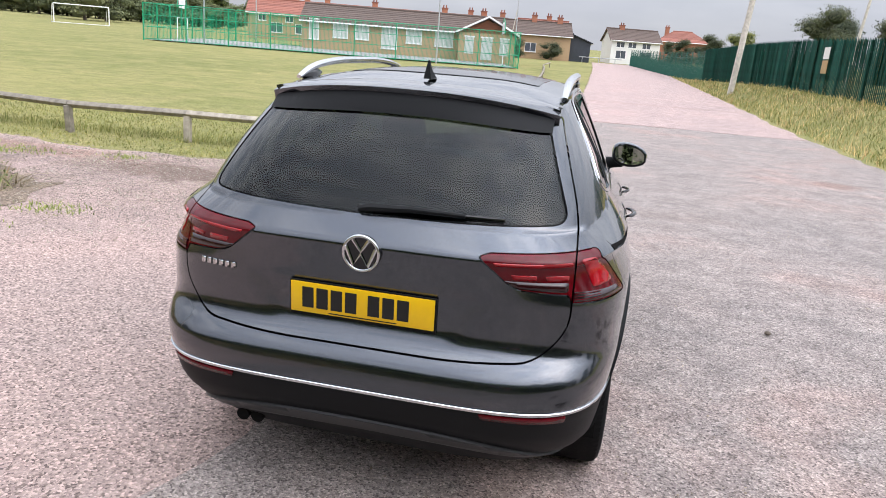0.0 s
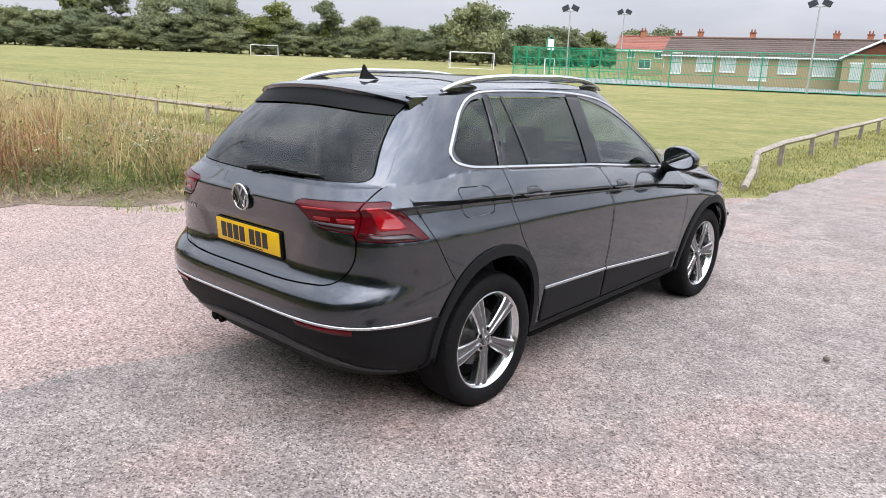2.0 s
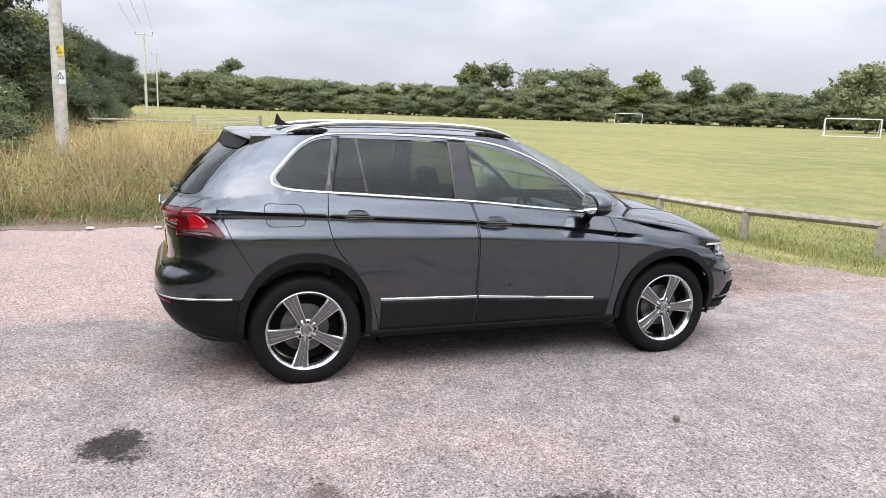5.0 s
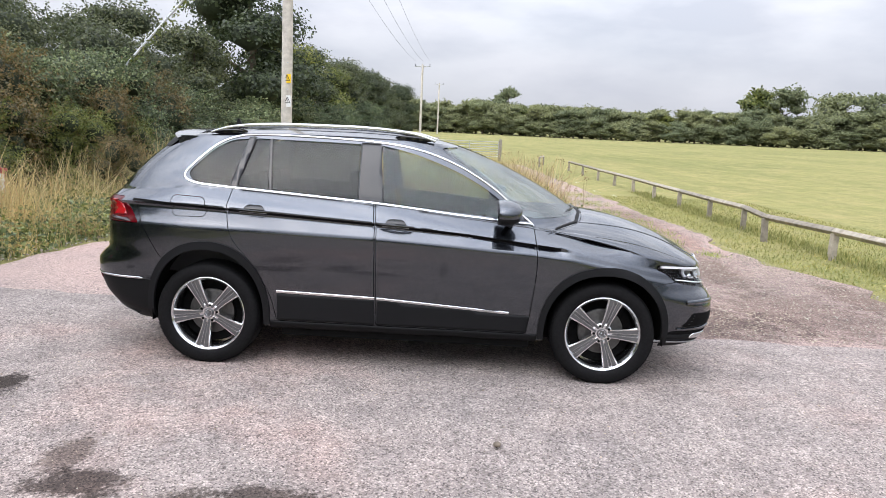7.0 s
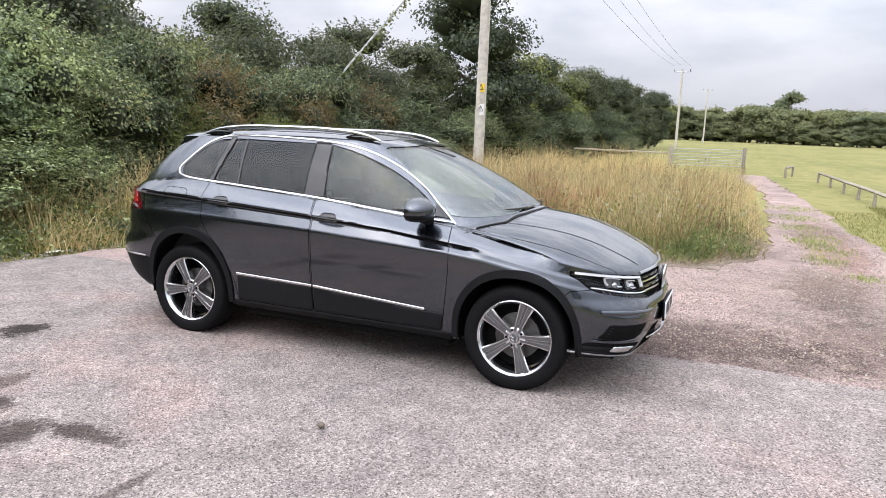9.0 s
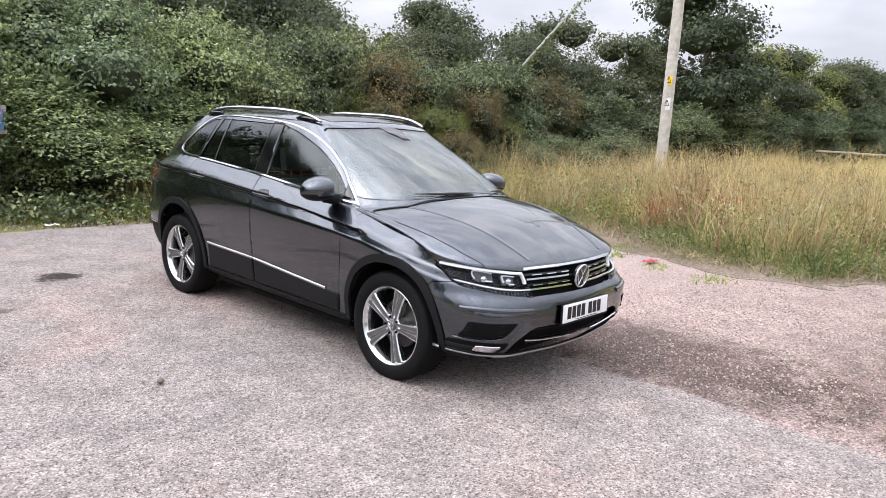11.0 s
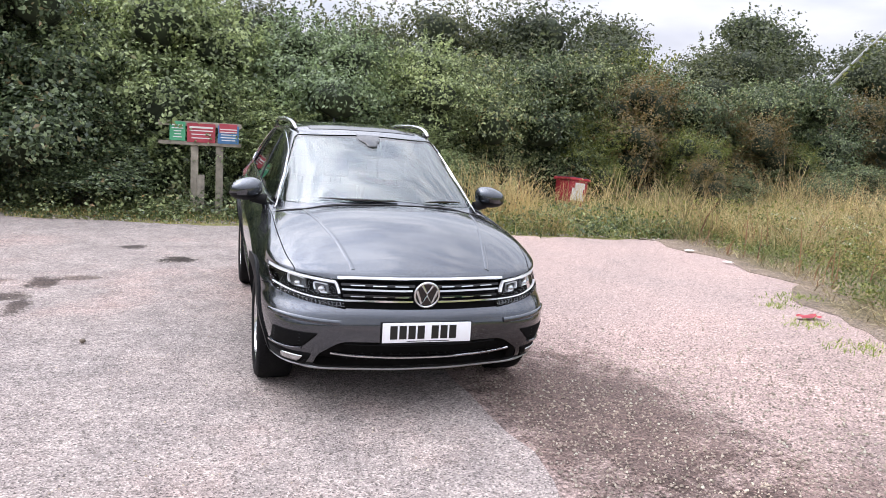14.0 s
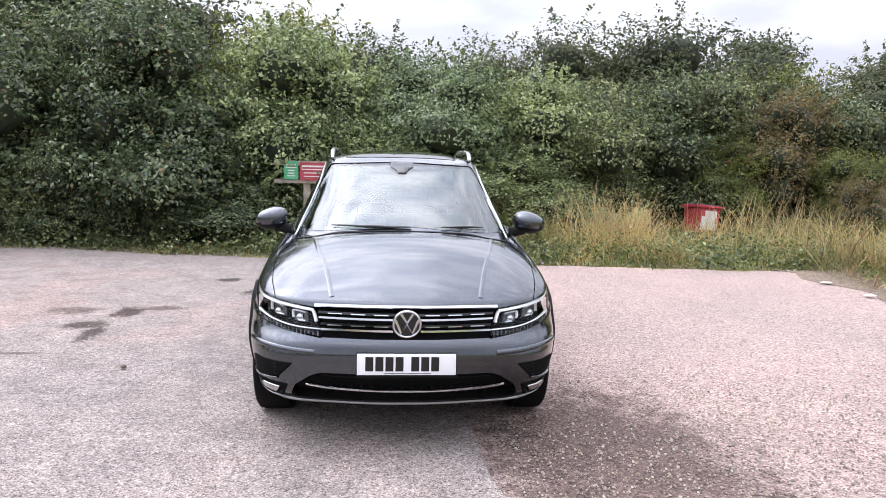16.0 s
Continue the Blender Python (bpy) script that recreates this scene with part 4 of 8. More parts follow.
def bush(name, label, category, lumps, n, size, material, shoots, shoot_len, group="", stems=5):
    ob = thing(name, label, category, None, group)
    p, nor = crown_points(lumps, n)
    p2, n2 = sprays(lumps, shoots, shoot_len, 22)
    p, nor = np.concatenate((p, p2)), np.concatenate((nor, n2))
    keep = p[:, 2] > 0.02
    p, nor = p[keep], nor[keep]
    co, q = leaf_faces(p, nor, size * (0.6 + 0.8 * rng.random(len(p))))
    part_me("crown", fast_mesh("crown", co, q, material), None, ob)
    part("shade_filler", core_mesh(lumps, 0.50), CORE, ob, "filler lumps that stand in for inner shade", 60)
    for i in range(stems):
        a = 6.28 * i / stems + 0.4
        bm = bmesh.new()
        l = lumps[i % len(lumps)]
        tube(bm, [(0.25 * math.cos(a), 0.25 * math.sin(a), -0.05), (0.2 * math.cos(a) + l[0] * 0.4, 0.2 * math.sin(a) + l[1] * 0.4, l[2] * 0.5), (l[0], l[1], l[2] + 0.3)], [0.05, 0.04, 0.015], 6)
        part("stem", bm, BARK, ob, "woody stem")
    return ob


def lump_set(w, d, h, n, seed):
    """Overlapping ellipsoids that fill a bush of that width, depth and height."""
    r = random.Random(seed)
    out = []
    for i in range(n):
        z = h * (0.12 + 0.72 * (i + r.random()) / n)
        s = (0.34 + 0.16 * r.random()) * (1.1 - 0.35 * z / h)
        out.append((r.uniform(-0.5, 0.5) * w * 0.75, r.uniform(-0.5, 0.5) * d * 0.75, z, s * w, s * d, h * (0.17 + 0.07 * r.random())))
    return out


def place_bush(base, x, y, h, turn, wide=1.0):
    s = h / base["height"]
    ob = copy_thing(base, pose(x, y, gz(x, y) - 0.03, 0, 0, turn))
    ob.scale = (s * wide, s * wide, s)
    return ob


brambles = []
for i in range(4):
    b_ = bush("bramble_bush", "dense dark green bramble and ivy bush at the yard's edge" if i > 1 else "pale-leaved ivy and bramble bush at the yard's edge", "bush", lump_set(2.6, 2.2, 4.0, 10, 40 + i), 25000, 0.077, BRAMBLE if i > 1 else IVY, 260, 0.50, "hedge bushes")
    b_["height"] = 4.1
    brambles.append(b_)
shrubs = []
for i, (mat_, lab) in enumerate(((TREE_LEAF, "loose green hawthorn shrub behind the brambles"), (TREE_LEAF, "loose green hawthorn shrub behind the brambles"), (YELLOW_LEAF, "yellow-green elder shrub in the hedge"), (BROWN_LEAF, "rusty brown shrub turning to autumn"))):
    b_ = bush("hawthorn_shrub" if i < 2 else ("elder_shrub" if i == 2 else "rusty_shrub"), lab, "shrub", lump_set(2.8, 2.6, 4.6, 10, 60 + i), 19000 if i < 3 else 11000, 0.084, mat_, 130, 0.8, "hedge shrubs")
    b_["height"] = 4.8
    shrubs.append(b_)
hedge = [(11.5, -8.2, 5.2), (9.6, -8.0, 5.0), (7.6, -7.9, 4.9), (5.8, -7.7, 4.6), (4.1, -7.6, 4.3), (2.6, -8.2, 4.2), (0.9, -8.15, 4.0), (-0.7, -7.7, 3.7), (-2.3, -8.1, 3.5), (-4.0, -8.7, 3.5), (-5.7, -9.4, 3.6), (-7.5, -9.6, 3.7), (-9.4, -9.4, 3.6), (-11.3, -9.2, 3.5), (-13.4, -8.9, 3.6), (-13.6, -6.7, 1.5), (-12.0, -6.9, 1.3), (-15.5, -6.6, 1.6), (-10.2, -7.3, 1.1),
         (3.3, -7.1, 2.3), (2.9, -7.3, 1.9), (1.35, -7.65, 2.5), (0.4, -7.3, 2.2), (-0.5, -7.0, 2.0), (4.4, -7.0, 2.3), (5.5, -7.0, 2.4), (6.8, -7.1, 2.6), (-1.7, -7.3, 1.9), (8.3, -7.3, 2.6), (-2.9, -7.7, 1.7), (-18, -9.6, 3.0), (-21.5, -9.4, 3.2), (-25.5, -9.2, 3.0), (-30, -8.9, 3.2), (-35.5, -8.6, 3.2), (-42, -8.4, 3.4), (-50, -8.2, 3.6), (-60, -8.0, 3.8)]
for i, (x, y, h) in enumerate(hedge):
    if i in (6, 7, 0, 1):
        i = (6, 7, 0, 1).index(i)
        brambles[i].matrix_basis = pose(x, y, -0.03, 0, 0, 40 * i)
        brambles[i].scale = (h / 4.1,) * 3
    else:
        place_bush(brambles[i % 2 if -3.6 < x < 2.7 else 2 + i % 2], x, y, h, 67 * i, (1.0 if x > -16 else 1.5) if h > 2 else 1.7)
back = [(10.0, -10.2, 6.2, 0), (7.4, -10.4, 6.4, 1), (4.6, -10.0, 6.0, 0), (2.6, -10.4, 4.9, 2), (0.4, -10.6, 4.6, 1), (-1.6, -10.8, 4.6, 0), (-3.4, -11.2, 4.2, 1), (-5.3, -11.6, 5.3, 0), (-7.0, -11.9, 5.6, 1), (-9.0, -12.4, 4.2, 0), (-10.8, -12.2, 4.4, 2), (-12.6, -12.0, 4.9, 1), (-14.6, -11.6, 5.2, 0), (-8.2, -9.0, 3.4, 3), (-10.0, -9.0, 2.9, 3), (-16.8, -11.0, 5.2, 1), (-18.8, -10.6, 5.0, 0), (-8.6, -6.6, 1.5, 3), (-11.0, -8.3, 2.6, 3), (-7.0, -8.4, 2.4, 2), (-12.6, -8.0, 2.0, 2), (-9.2, -7.9, 2.1, 2), (-15.5, -9.2, 3.4, 3)]
used = set()
for i, (x, y, h, kd) in enumerate(back):
    if kd not in used:
        used.add(kd)
        shrubs[kd].matrix_basis = pose(x, y, gz(x, y) - 0.03, 0, 0, 50 * i)
        shrubs[kd].scale = (h / 4.8,) * 3
    else:
        place_bush(shrubs[kd], x, y, h, 71 * i)


# ---- trees ----
def tree(name, label, h, w, n, size, material, seed, group):
    ob = thing(name, label, "tree", None, group)
    r = random.Random(seed)
    lumps = []
    for i in range(15):
        z = h * (0.10 + 0.76 * (i + r.random()) / 15)
        rad = w * 0.5 * math.sin(math.pi * min(0.97, (z / h) * 0.92 + 0.06)) ** 0.7
        a, d = r.uniform(0, 6.28), r.uniform(0.2, 0.7) * rad
        s = w * r.uniform(0.16, 0.25)
        lumps.append((d * math.cos(a), d * math.sin(a), z, s, s, s * 0.8))
    lumps.append((0, 0, h * 0.88, w * 0.17, w * 0.17, h * 0.11))
    p, nor = crown_points(lumps, n, 0.6)
    p2, n2 = sprays(lumps, 30, h * 0.09, 12)
    p, nor = np.concatenate((p, p2)), np.concatenate((nor, n2))
    co, q = leaf_faces(p, nor, size * (0.6 + 0.8 * rng.random(len(p))), 0.7)
    part_me("crown", fast_mesh("crown", co, q, material), None, ob)
    part("shade_filler", core_mesh(lumps, 0.52), HAZED_FILL if material is HAZED_LEAF else CORE, ob, "filler lumps that stand in for inner shade", 60)
    bm = bmesh.new()
    tube(bm, [(0, 0, -0.3), (0.05 * w * 0.2, 0, h * 0.2), (0, 0.03 * w, h * 0.45), (0, 0, h * 0.8)], [h * 0.028, h * 0.022, h * 0.016, h * 0.005], 8)
    part("trunk", bm, BARK, ob, "grey-brown trunk", 60)
    for i in range(6):
        l = lumps[2 * i]
        bm = bmesh.new()
        z0 = h * (0.18 + 0.06 * i)
        tube(bm, [(0, 0, z0), (l[0] * 0.5, l[1] * 0.5, z0 + (l[2] - z0) * 0.6), (l[0], l[1], l[2])], [h * 0.012, h * 0.008, h * 0.003], 6)
        part("limb", bm, BARK, ob, "", 60)
    ob["height"] = float(h)
    return ob


kinds = [tree("field_tree", lab, h, w, 7000, 0.50, mt, 80 + i, "trees round the field") for i, (h, w, mt, lab) in enumerate(((12, 11, HAZED_LEAF, "dark green broad field tree"), (11, 12, HAZED_LEAF, "dark green rounded oak"), (13, 9, HAZED_LEAF, "tall green field tree"), (11, 10, YELLOW_LEAF, "pale yellow-green willow beyond the field")))]
rt = random.Random(5)
spots = []
# the belt of trees beyond the field, by bearing from the car (degrees from +y towards -x), distance, height
for k_ in range(140):
    b_ = 30 + k_ * 0.512 + rt.uniform(-0.4, 0.4)
    d_ = 212 + rt.uniform(-14, 14) - (18 if b_ < 42 else 0)
    spots.append((b_, d_, rt.uniform(7.6, 10.0), rt.choice((0, 1, 2, 0, 1, 1, 3)), 1.22))
for b_, d_, h_, kd in ((66.5, 222, 16.5, 0), (68.0, 226, 16.5, 3), (62.5, 214, 15, 1), (60.2, 210, 14.6, 1), (58, 208, 15, 0), (54.5, 214, 14.5, 3), (50.8, 206, 15.5, 2), (47.5, 200, 11.5, 1), (39.0, 150, 12.8, 1), (37.6, 156, 11.5, 0), (27, 170, 9.0, 1), (24.5, 150, 8.5, 0), (86.7, 235, 15.5, 2), (91.5, 230, 9, 0), (93.2, 226, 9, 1)):
    spots.append((b_, d_, h_, kd, 1.0))
for k_ in range(84):
    spots.append((29 + k_ * 0.86 + rt.uniform(-0.5, 0.5), 200 + rt.uniform(-4, 4) - (16 if k_ < 6 else 0), rt.uniform(4.2, 6.0), rt.choice((0, 1)), 1.5))
first = set()
for i, (b_, d_, h_, kd, wd) in enumerate(spots):
    x, y = -d_ * math.sin(radians(b_)), d_ * math.cos(radians(b_))
    if kd not in first:
        first.add(kd)
        ob = kinds[kd]
        ob.matrix_basis = pose(x, y, gz(x, y), 0, 0, 33 * i)
    else:
        ob = copy_thing(kinds[kd], pose(x, y, gz(x, y), 0, 0, 47 * i))
    s = h_ / kinds[kd]["height"]
    ob.scale = (s * wd, s * wd, s)
# the tall hedge row that runs away beside the track, and the trees behind the yard and beyond the fence
near_trees = [tree("hedgerow_tree", "dark green hedgerow tree with dense crown", 7, 6.0, 22000, 0.125, mt, 90 + i, "hedgerow trees") for i, mt in enumerate((TREE_LEAF, OAK_LEAF, YELLOW_LEAF))]
row = [(-30, -10.4, 9.6, 1), (-24.5, -11, 5.6, 0), (-34, -10.4, 6.6, 2), (-39, -10, 6.4, 0), (-44, -10.2, 6.8, 2), (-49, -9.6, 6.6, 0), (-55, -9.8, 7.0, 1), (-61, -9.5, 6.8, 0), (-68, -9.4, 7.2, 1), (-76, -9, 7, 0), (-86, -8.5, 7.0, 1), (-97, -9, 6.6, 0), (-21, -13, 6.0, 0), (-16, -15, 6.2, 1), (-11, -16, 5.6, 0),
       (14.5, -11, 9.5, 1), (10.8, -12.2, 9.6, 1), (7.4, -13.0, 9.2, 0), (18, -7, 7.0, 0), (21, -1.5, 6.2, 1), (23, 4, 6.0, 0), (24, 10, 6.5, 0), (25, 18, 6.6, 1), (19, 66, 7.0, 0), (21.5, 74, 6.8, 1), (23, 62, 6.8, 0), (16, 90, 5.5, 2), (13, 98, 5.0, 0), (28, 55, 6, 1), (11, 108, 4.4, 1), (9.5, 114, 4.0, 0)]
first = set()
for i, (x, y, h_, kd) in enumerate(row):
    if kd not in first:
        first.add(kd)
        ob = near_trees[kd]
        ob.matrix_basis = pose(x, y, gz(x, y), 0, 0, 33 * i)
    else:
        ob = copy_thing(near_trees[kd], pose(x, y, gz(x, y), 0, 0, 47 * i))
    s = h_ / 7
    ob.scale = (s, s, s)


# ---- grass ----
def blades(name, label, pts, height, width, lean, material, category="grass", patchy=0.0, edge=None):
    """Bent blades of grass, one at each point (x, y, z); lower towards an edge and in patches."""
    p = np.asarray(pts, float)
    n = len(p)
    h = height * (0.35 + 0.95 * rng.random(n) ** 1.3)
    if patchy:
        h = h * np.array([1 + patchy * (grain(x, y, 0.55, 5.5) + 0.6 * grain(x, y, 1.7, 8.5)) for x, y, z in p])
    if edge is not None:
        h = h * np.array([min(1.0, 0.30 + 0.75 * max(0.0, edge(x, y))) for x, y, z in p])
    h = np.maximum(h, 0.02)
    a = rng.random(n) * 6.283
    d = np.stack((np.cos(a), np.sin(a), 0 * a), 1)
    b0 = rng.random(n) * 6.283
    sd = np.stack((-np.sin(b0), np.cos(b0), 0 * b0), 1) * (width * (0.6 + 0.8 * rng.random(n)))[:, None]
    ln = lean * (0.15 + 1.2 * rng.random(n) ** 1.5)
    out = d * (h * ln)[:, None]
    z = np.stack((0 * h, 0 * h, h / np.sqrt(1 + 0.6 * ln * ln)), 1)
    v = np.stack((p - sd, p + sd, p + sd * 0.8 + out * 0.35 + z * 0.55, p - sd * 0.8 + out * 0.35 + z * 0.55, p + sd * 0.15 + out + z, p - sd * 0.15 + out + z), 1).reshape(-1, 3)
    b_ = np.arange(n)[:, None] * 6
    q = np.concatenate((b_ + np.array((0, 1, 2, 3)), b_ + np.array((3, 2, 4, 5))))
    return tagged(new(name, fast_mesh(name, v, q, material)), label, category, kind="stuff")


def scatter(n, inside, x0, x1, y0, y1, clump=0.0, seed=2.0):
    out = []
    while len(out) < n:
        x, y = rng.uniform(x0, x1), rng.uniform(y0, y1)
        if inside(x, y) and (clump == 0 or grain(x, y, 1.1, seed) + 0.35 * rng.normal() > clump):
            out.append((x, y, gz(x, y) - 0.02))
    return out


EDGE_X = table([(-9, -6.9), (-4.4, -6.5), (-2.6, -6.35), (-1.2, -6.1), (-0.2, -5.5), (0.9, -5.1), (2.1, -5.2), (2.9, -6.5), (3.3, -9.5)])


def in_tall(x, y):
    """The rough ground between the yard, the track and the hedge."""
    if y > 3.1:
        return False
    if x > -6.5:
        return x < float(EDGE_X(y)) and y > -6.5 if y > -4.4 else False
    return y > -8.2 - 0.03 * (x + 6) and x > -42


def in_strip(x, y):
    """The rough strip at the hedge's foot."""
    f_ = float(ip(x, [-6.5, -4, -2, 0.5, 3, 5.4, 10], [-4.5, -4.75, -4.9, -5.15, -5.35, -5.95, -6.2]))
    return -7.4 < y < f_


RED_SPOTS = ((-8.5, -0.65, 0.85), (-9.4, -0.2, 0.7), (-7.9, -1.0, 0.4), (-11.5, -2.0, 0.8))


def tall_edge(x, y):
    """Rough distance in from the edge of the long grass."""
    if y > -4.4:
        return min(float(EDGE_X(min(y, 3.0))) - x, (3.1 - y) * 1.2 if x < -6.5 else 9)
    return -x - 5.5


def in_high(x, y):
    """Where the long grass stands, behind a low edge of weeds."""
    return in_tall(x, y) and tall_edge(x, y) > 1.35 + 0.9 * grain(x, y, 0.6, 77)


def foot_edge(x, y):
    return float(ip(x, [-6.5, -4, -2, 0.5, 3, 5.4, 10], [-4.5, -4.75, -4.9, -5.15, -5.35, -5.95, -6.2])) - y


blades("dry_tall_grass", "tall dry straw-coloured grass beside the yard", scatter(16000, lambda x, y: in_high(x, y) and tall_edge(x, y) > 4.2 + 2.0 * grain(x, y, 0.4, 23), -34, -5, -8, 3.1, 0.05), 0.80, 0.0055, 0.9, STRAW, "grass", 1.2, tall_edge)
blades("brown_tall_grass", "brown tangled hay stalks behind the weeds at the yard", scatter(13000, in_high, -14, -5, -8, 3.1, 0.10, 29), 0.80, 0.006, 1.0, HAY, "grass", 1.2, tall_edge)
blades("green_rough_grass", "rough green grass and weeds under the straw", scatter(29000, lambda x, y: in_tall(x, y) and tall_edge(x, y) > 0.5 + 1.1 * grain(x, y, 0.8, 91), -24, -5, -8, 3.1, 0.0), 0.32, 0.008, 1.1, GREEN_GRASS, "grass", 1.0, tall_edge)
blades("dull_green_grass", "dull olive grass in patches between the straw", scatter(11000, in_high, -20, -5, -8, 3.1, 0.10, 61), 0.70, 0.007, 0.9, OLIVE, "grass", 0.9, tall_edge)
blades("dry_tall_grass", "tall dry grass close to the track", scatter(7000, lambda x, y: in_tall(x, y) and y > -1.0 and x < -9, -26, -9, -1, 3.1), 0.85, 0.005, 0.8, STRAW, "grass", 0.5, tall_edge)


def near_spot(spots):
    """Inside one of some round patches of the rough ground."""
    return lambda x, y: in_tall(x, y) and any(math.hypot(x - a, y - b) < r for a, b, r in spots)


blades("straw_tufts", "pale bent straw tufts among the brown weeds", scatter(6500, in_high, -12, -5, -7, 3.0, 0.30, 37), 0.95, 0.006, 1.3, STRAW, "grass", 0.6, tall_edge)
blades("reddish_weeds", "reddish brown dock and weed stalks in the grass", scatter(2600, near_spot(RED_SPOTS), -14, -5, -5, 2.5), 0.72, 0.009, 0.45, RED_WEED, "weeds", 0.5, tall_edge)
blades("reddish_weeds", "single rusty stalks among the straw", scatter(700, in_tall, -16, -5.6, -5.0, 2.6, 0.30, 11), 0.80, 0.010, 0.4, RED_WEED, "weeds", 0.5, tall_edge)
blades("dead_grass_litter", "flattened dead grass along the edge of the yard", scatter(14000, lambda x, y: in_tall(x, y) and tall_edge(x, y) < 2.0, -16, -4.9, -8, 3.1, 0.0, 19), 0.17, 0.006, 3.2, DEAD, "grass")
# stalks with brown seed heads that stand over the grass
stalk = np.array(scatter(520, lambda x, y: in_tall(x, y) and tall_edge(x, y) > 0.5, -22, -5.4, -6.5, 3.0, 0.0, 71))
sh = 0.75 + 0.55 * rng.random(len(stalk))
lean_ = rng.normal(size=(len(stalk), 2)) * 0.10
tip = stalk + np.stack((lean_[:, 0], lean_[:, 1], sh), 1)
side = np.array((0.0035, 0.0035, 0.0))
co = np.stack((stalk - side, stalk + side, tip + side * 0.6, tip - side * 0.6), 1).reshape(-1, 3)
tagged(new("seed_stalks", fast_mesh("seed_stalks", co, np.arange(len(co)).reshape(-1, 4), DEAD)), "thin brown stalks standing over the grass", "weeds", kind="stuff")
hp = np.repeat(tip, 12, 0) + rng.normal(size=(len(tip) * 12, 3)) * np.array((0.030, 0.030, 0.045))
co, q = leaf_faces(hp, unit(rng.normal(size=hp.shape)), 0.024 * (0.6 + 0.8 * rng.random(len(hp))), 0.8)
tagged(new("seed_heads", fast_mesh("seed_heads", co, q, SEED)), "dry brown seed heads over the long grass", "weeds", kind="stuff")
blades("hedge_foot_grass", "short dry grass along the hedge's foot", scatter(1800, lambda x, y: in_strip(x, y) and y > -6.4, -1.0, 10, -6.4, -4.9, 0.12), 0.11, 0.006, 1.0, STRAW, "grass", 0.6, foot_edge)
blades("hedge_foot_grass", "short green grass along the hedge's foot", scatter(2600, lambda x, y: in_strip(x, y) and y > -6.4, -1.0, 10, -6.4, -4.9, 0.08), 0.12, 0.007, 1.0, GREEN_GRASS, "grass", 0.6, foot_edge)
blades("hedge_foot_grass", "green grass between the weeds by the hedge", scatter(7000, in_strip, -6.5, -0.6, -7.4, -4.4), 0.30, 0.008, 1.1, GREEN_GRASS, "grass", 0.9, foot_edge)
blades("hedge_foot_straw", "tufts of pale straw stalks at the hedge's foot", scatter(4200, lambda x, y: in_strip(x, y) and x < -0.8, -6.5, -0.8, -7.5, -4.8, 0.12, 17), 0.78, 0.0055, 0.75, STRAW, "grass", 0.9, foot_edge)


def weeds(name, label, pts, size, high, material):
    """Low broad-leaved weeds: a cloud of small leaves round each point."""
    p = np.asarray(pts, float)
    n = len(p)
    h = high * (0.3 + rng.random(n))
    k = 14
    r = np.repeat(h, k)
    q_ = np.repeat(p, k, 0) + rng.normal(size=(n * k, 3)) * np.stack((r * 0.42, r * 0.42, r * 0), 1)
    q_[:, 2] += r * rng.random(n * k) * 1.1 + 0.02
    c_, f_ = leaf_faces(q_, unit(rng.normal(size=q_.shape) * 0.6 + np.array((0, 0, 0.9))), size * (0.5 + rng.random(len(q_))), 0.6)
    return tagged(new(name, fast_mesh(name, c_, f_, material)), label, "weeds", kind="stuff")


weeds("leafy_weeds", "low leafy green weeds at the edge of the yard", scatter(1500, lambda x, y: in_tall(x, y) and 0.3 < tall_edge(x, y) < 2.2, -13, -5, -8, 3.1, 0.10, 41), 0.035, 0.20, YELLOW_LEAF)
weeds("leafy_weeds", "taller dark green weeds among the dry grass", scatter(2600, lambda x, y: in_tall(x, y) and tall_edge(x, y) > 0.9, -13, -5.4, -8, 3.0, 0.12, 47), 0.045, 0.58, YELLOW_LEAF)
weeds("leafy_weeds", "nettles and brambles creeping out of the hedge", scatter(1500, in_strip, -6.5, 10, -7.2, -4.6, 0.12, 43), 0.06, 0.32, BRAMBLE)
weeds("leafy_weeds", "yellowing weeds at the hedge's foot", scatter(500, in_strip, -6.5, -0.5, -7.2, -4.6, 0.18, 53), 0.05, 0.40, YELLOW_LEAF)
fl = np.array(scatter(240, lambda x, y: in_tall(x, y) and y > -3, -18, -5.6, -3, 3.0, 0.05, 31))
fl[:, 2] += 0.55 + 0.3 * rng.random(len(fl))
fp = np.repeat(fl, 9, 0) + rng.normal(size=(len(fl) * 9, 3)) * np.array((0.035, 0.035, 0.012))
co, q = leaf_faces(fp, unit(np.array((0, 0, 1.0)) + 0.4 * rng.normal(size=fp.shape)), 0.024 * (0.6 + 0.8 * rng.random(len(fp))), 0.9)
tagged(new("umbel_flowers", fast_mesh("umbel_flowers", co, q, FLOWER)), "pale umbel flower heads in the tall grass", "flowers", kind="stuff")
GRASS_LO = table([(-36, 3.7), (-23, 4.6), (-16, 4.9), (-12, 4.85), (-8.5, 5.25), (-7, 4.95), (-4.9, 5.0), (-3.2, 5.45), (-2.2, 5.4), (-1, 6.1), (-0.45, 7.2)])
blades("verge_grass", "short yellowing grass along the timber rail", scatter(26000, lambda x, y: y > float(GRASS_LO(x)), -18, -0.45, 4.6, 9.5), 0.045, 0.006, 1.0, LAWN_BLADE)
blades("verge_grass", "dry tufts along the road's edge", scatter(9000, lambda x, y: True, -2.6, -0.42, 7.2, 26), 0.06, 0.008, 1.0, LAWN_BLADE)
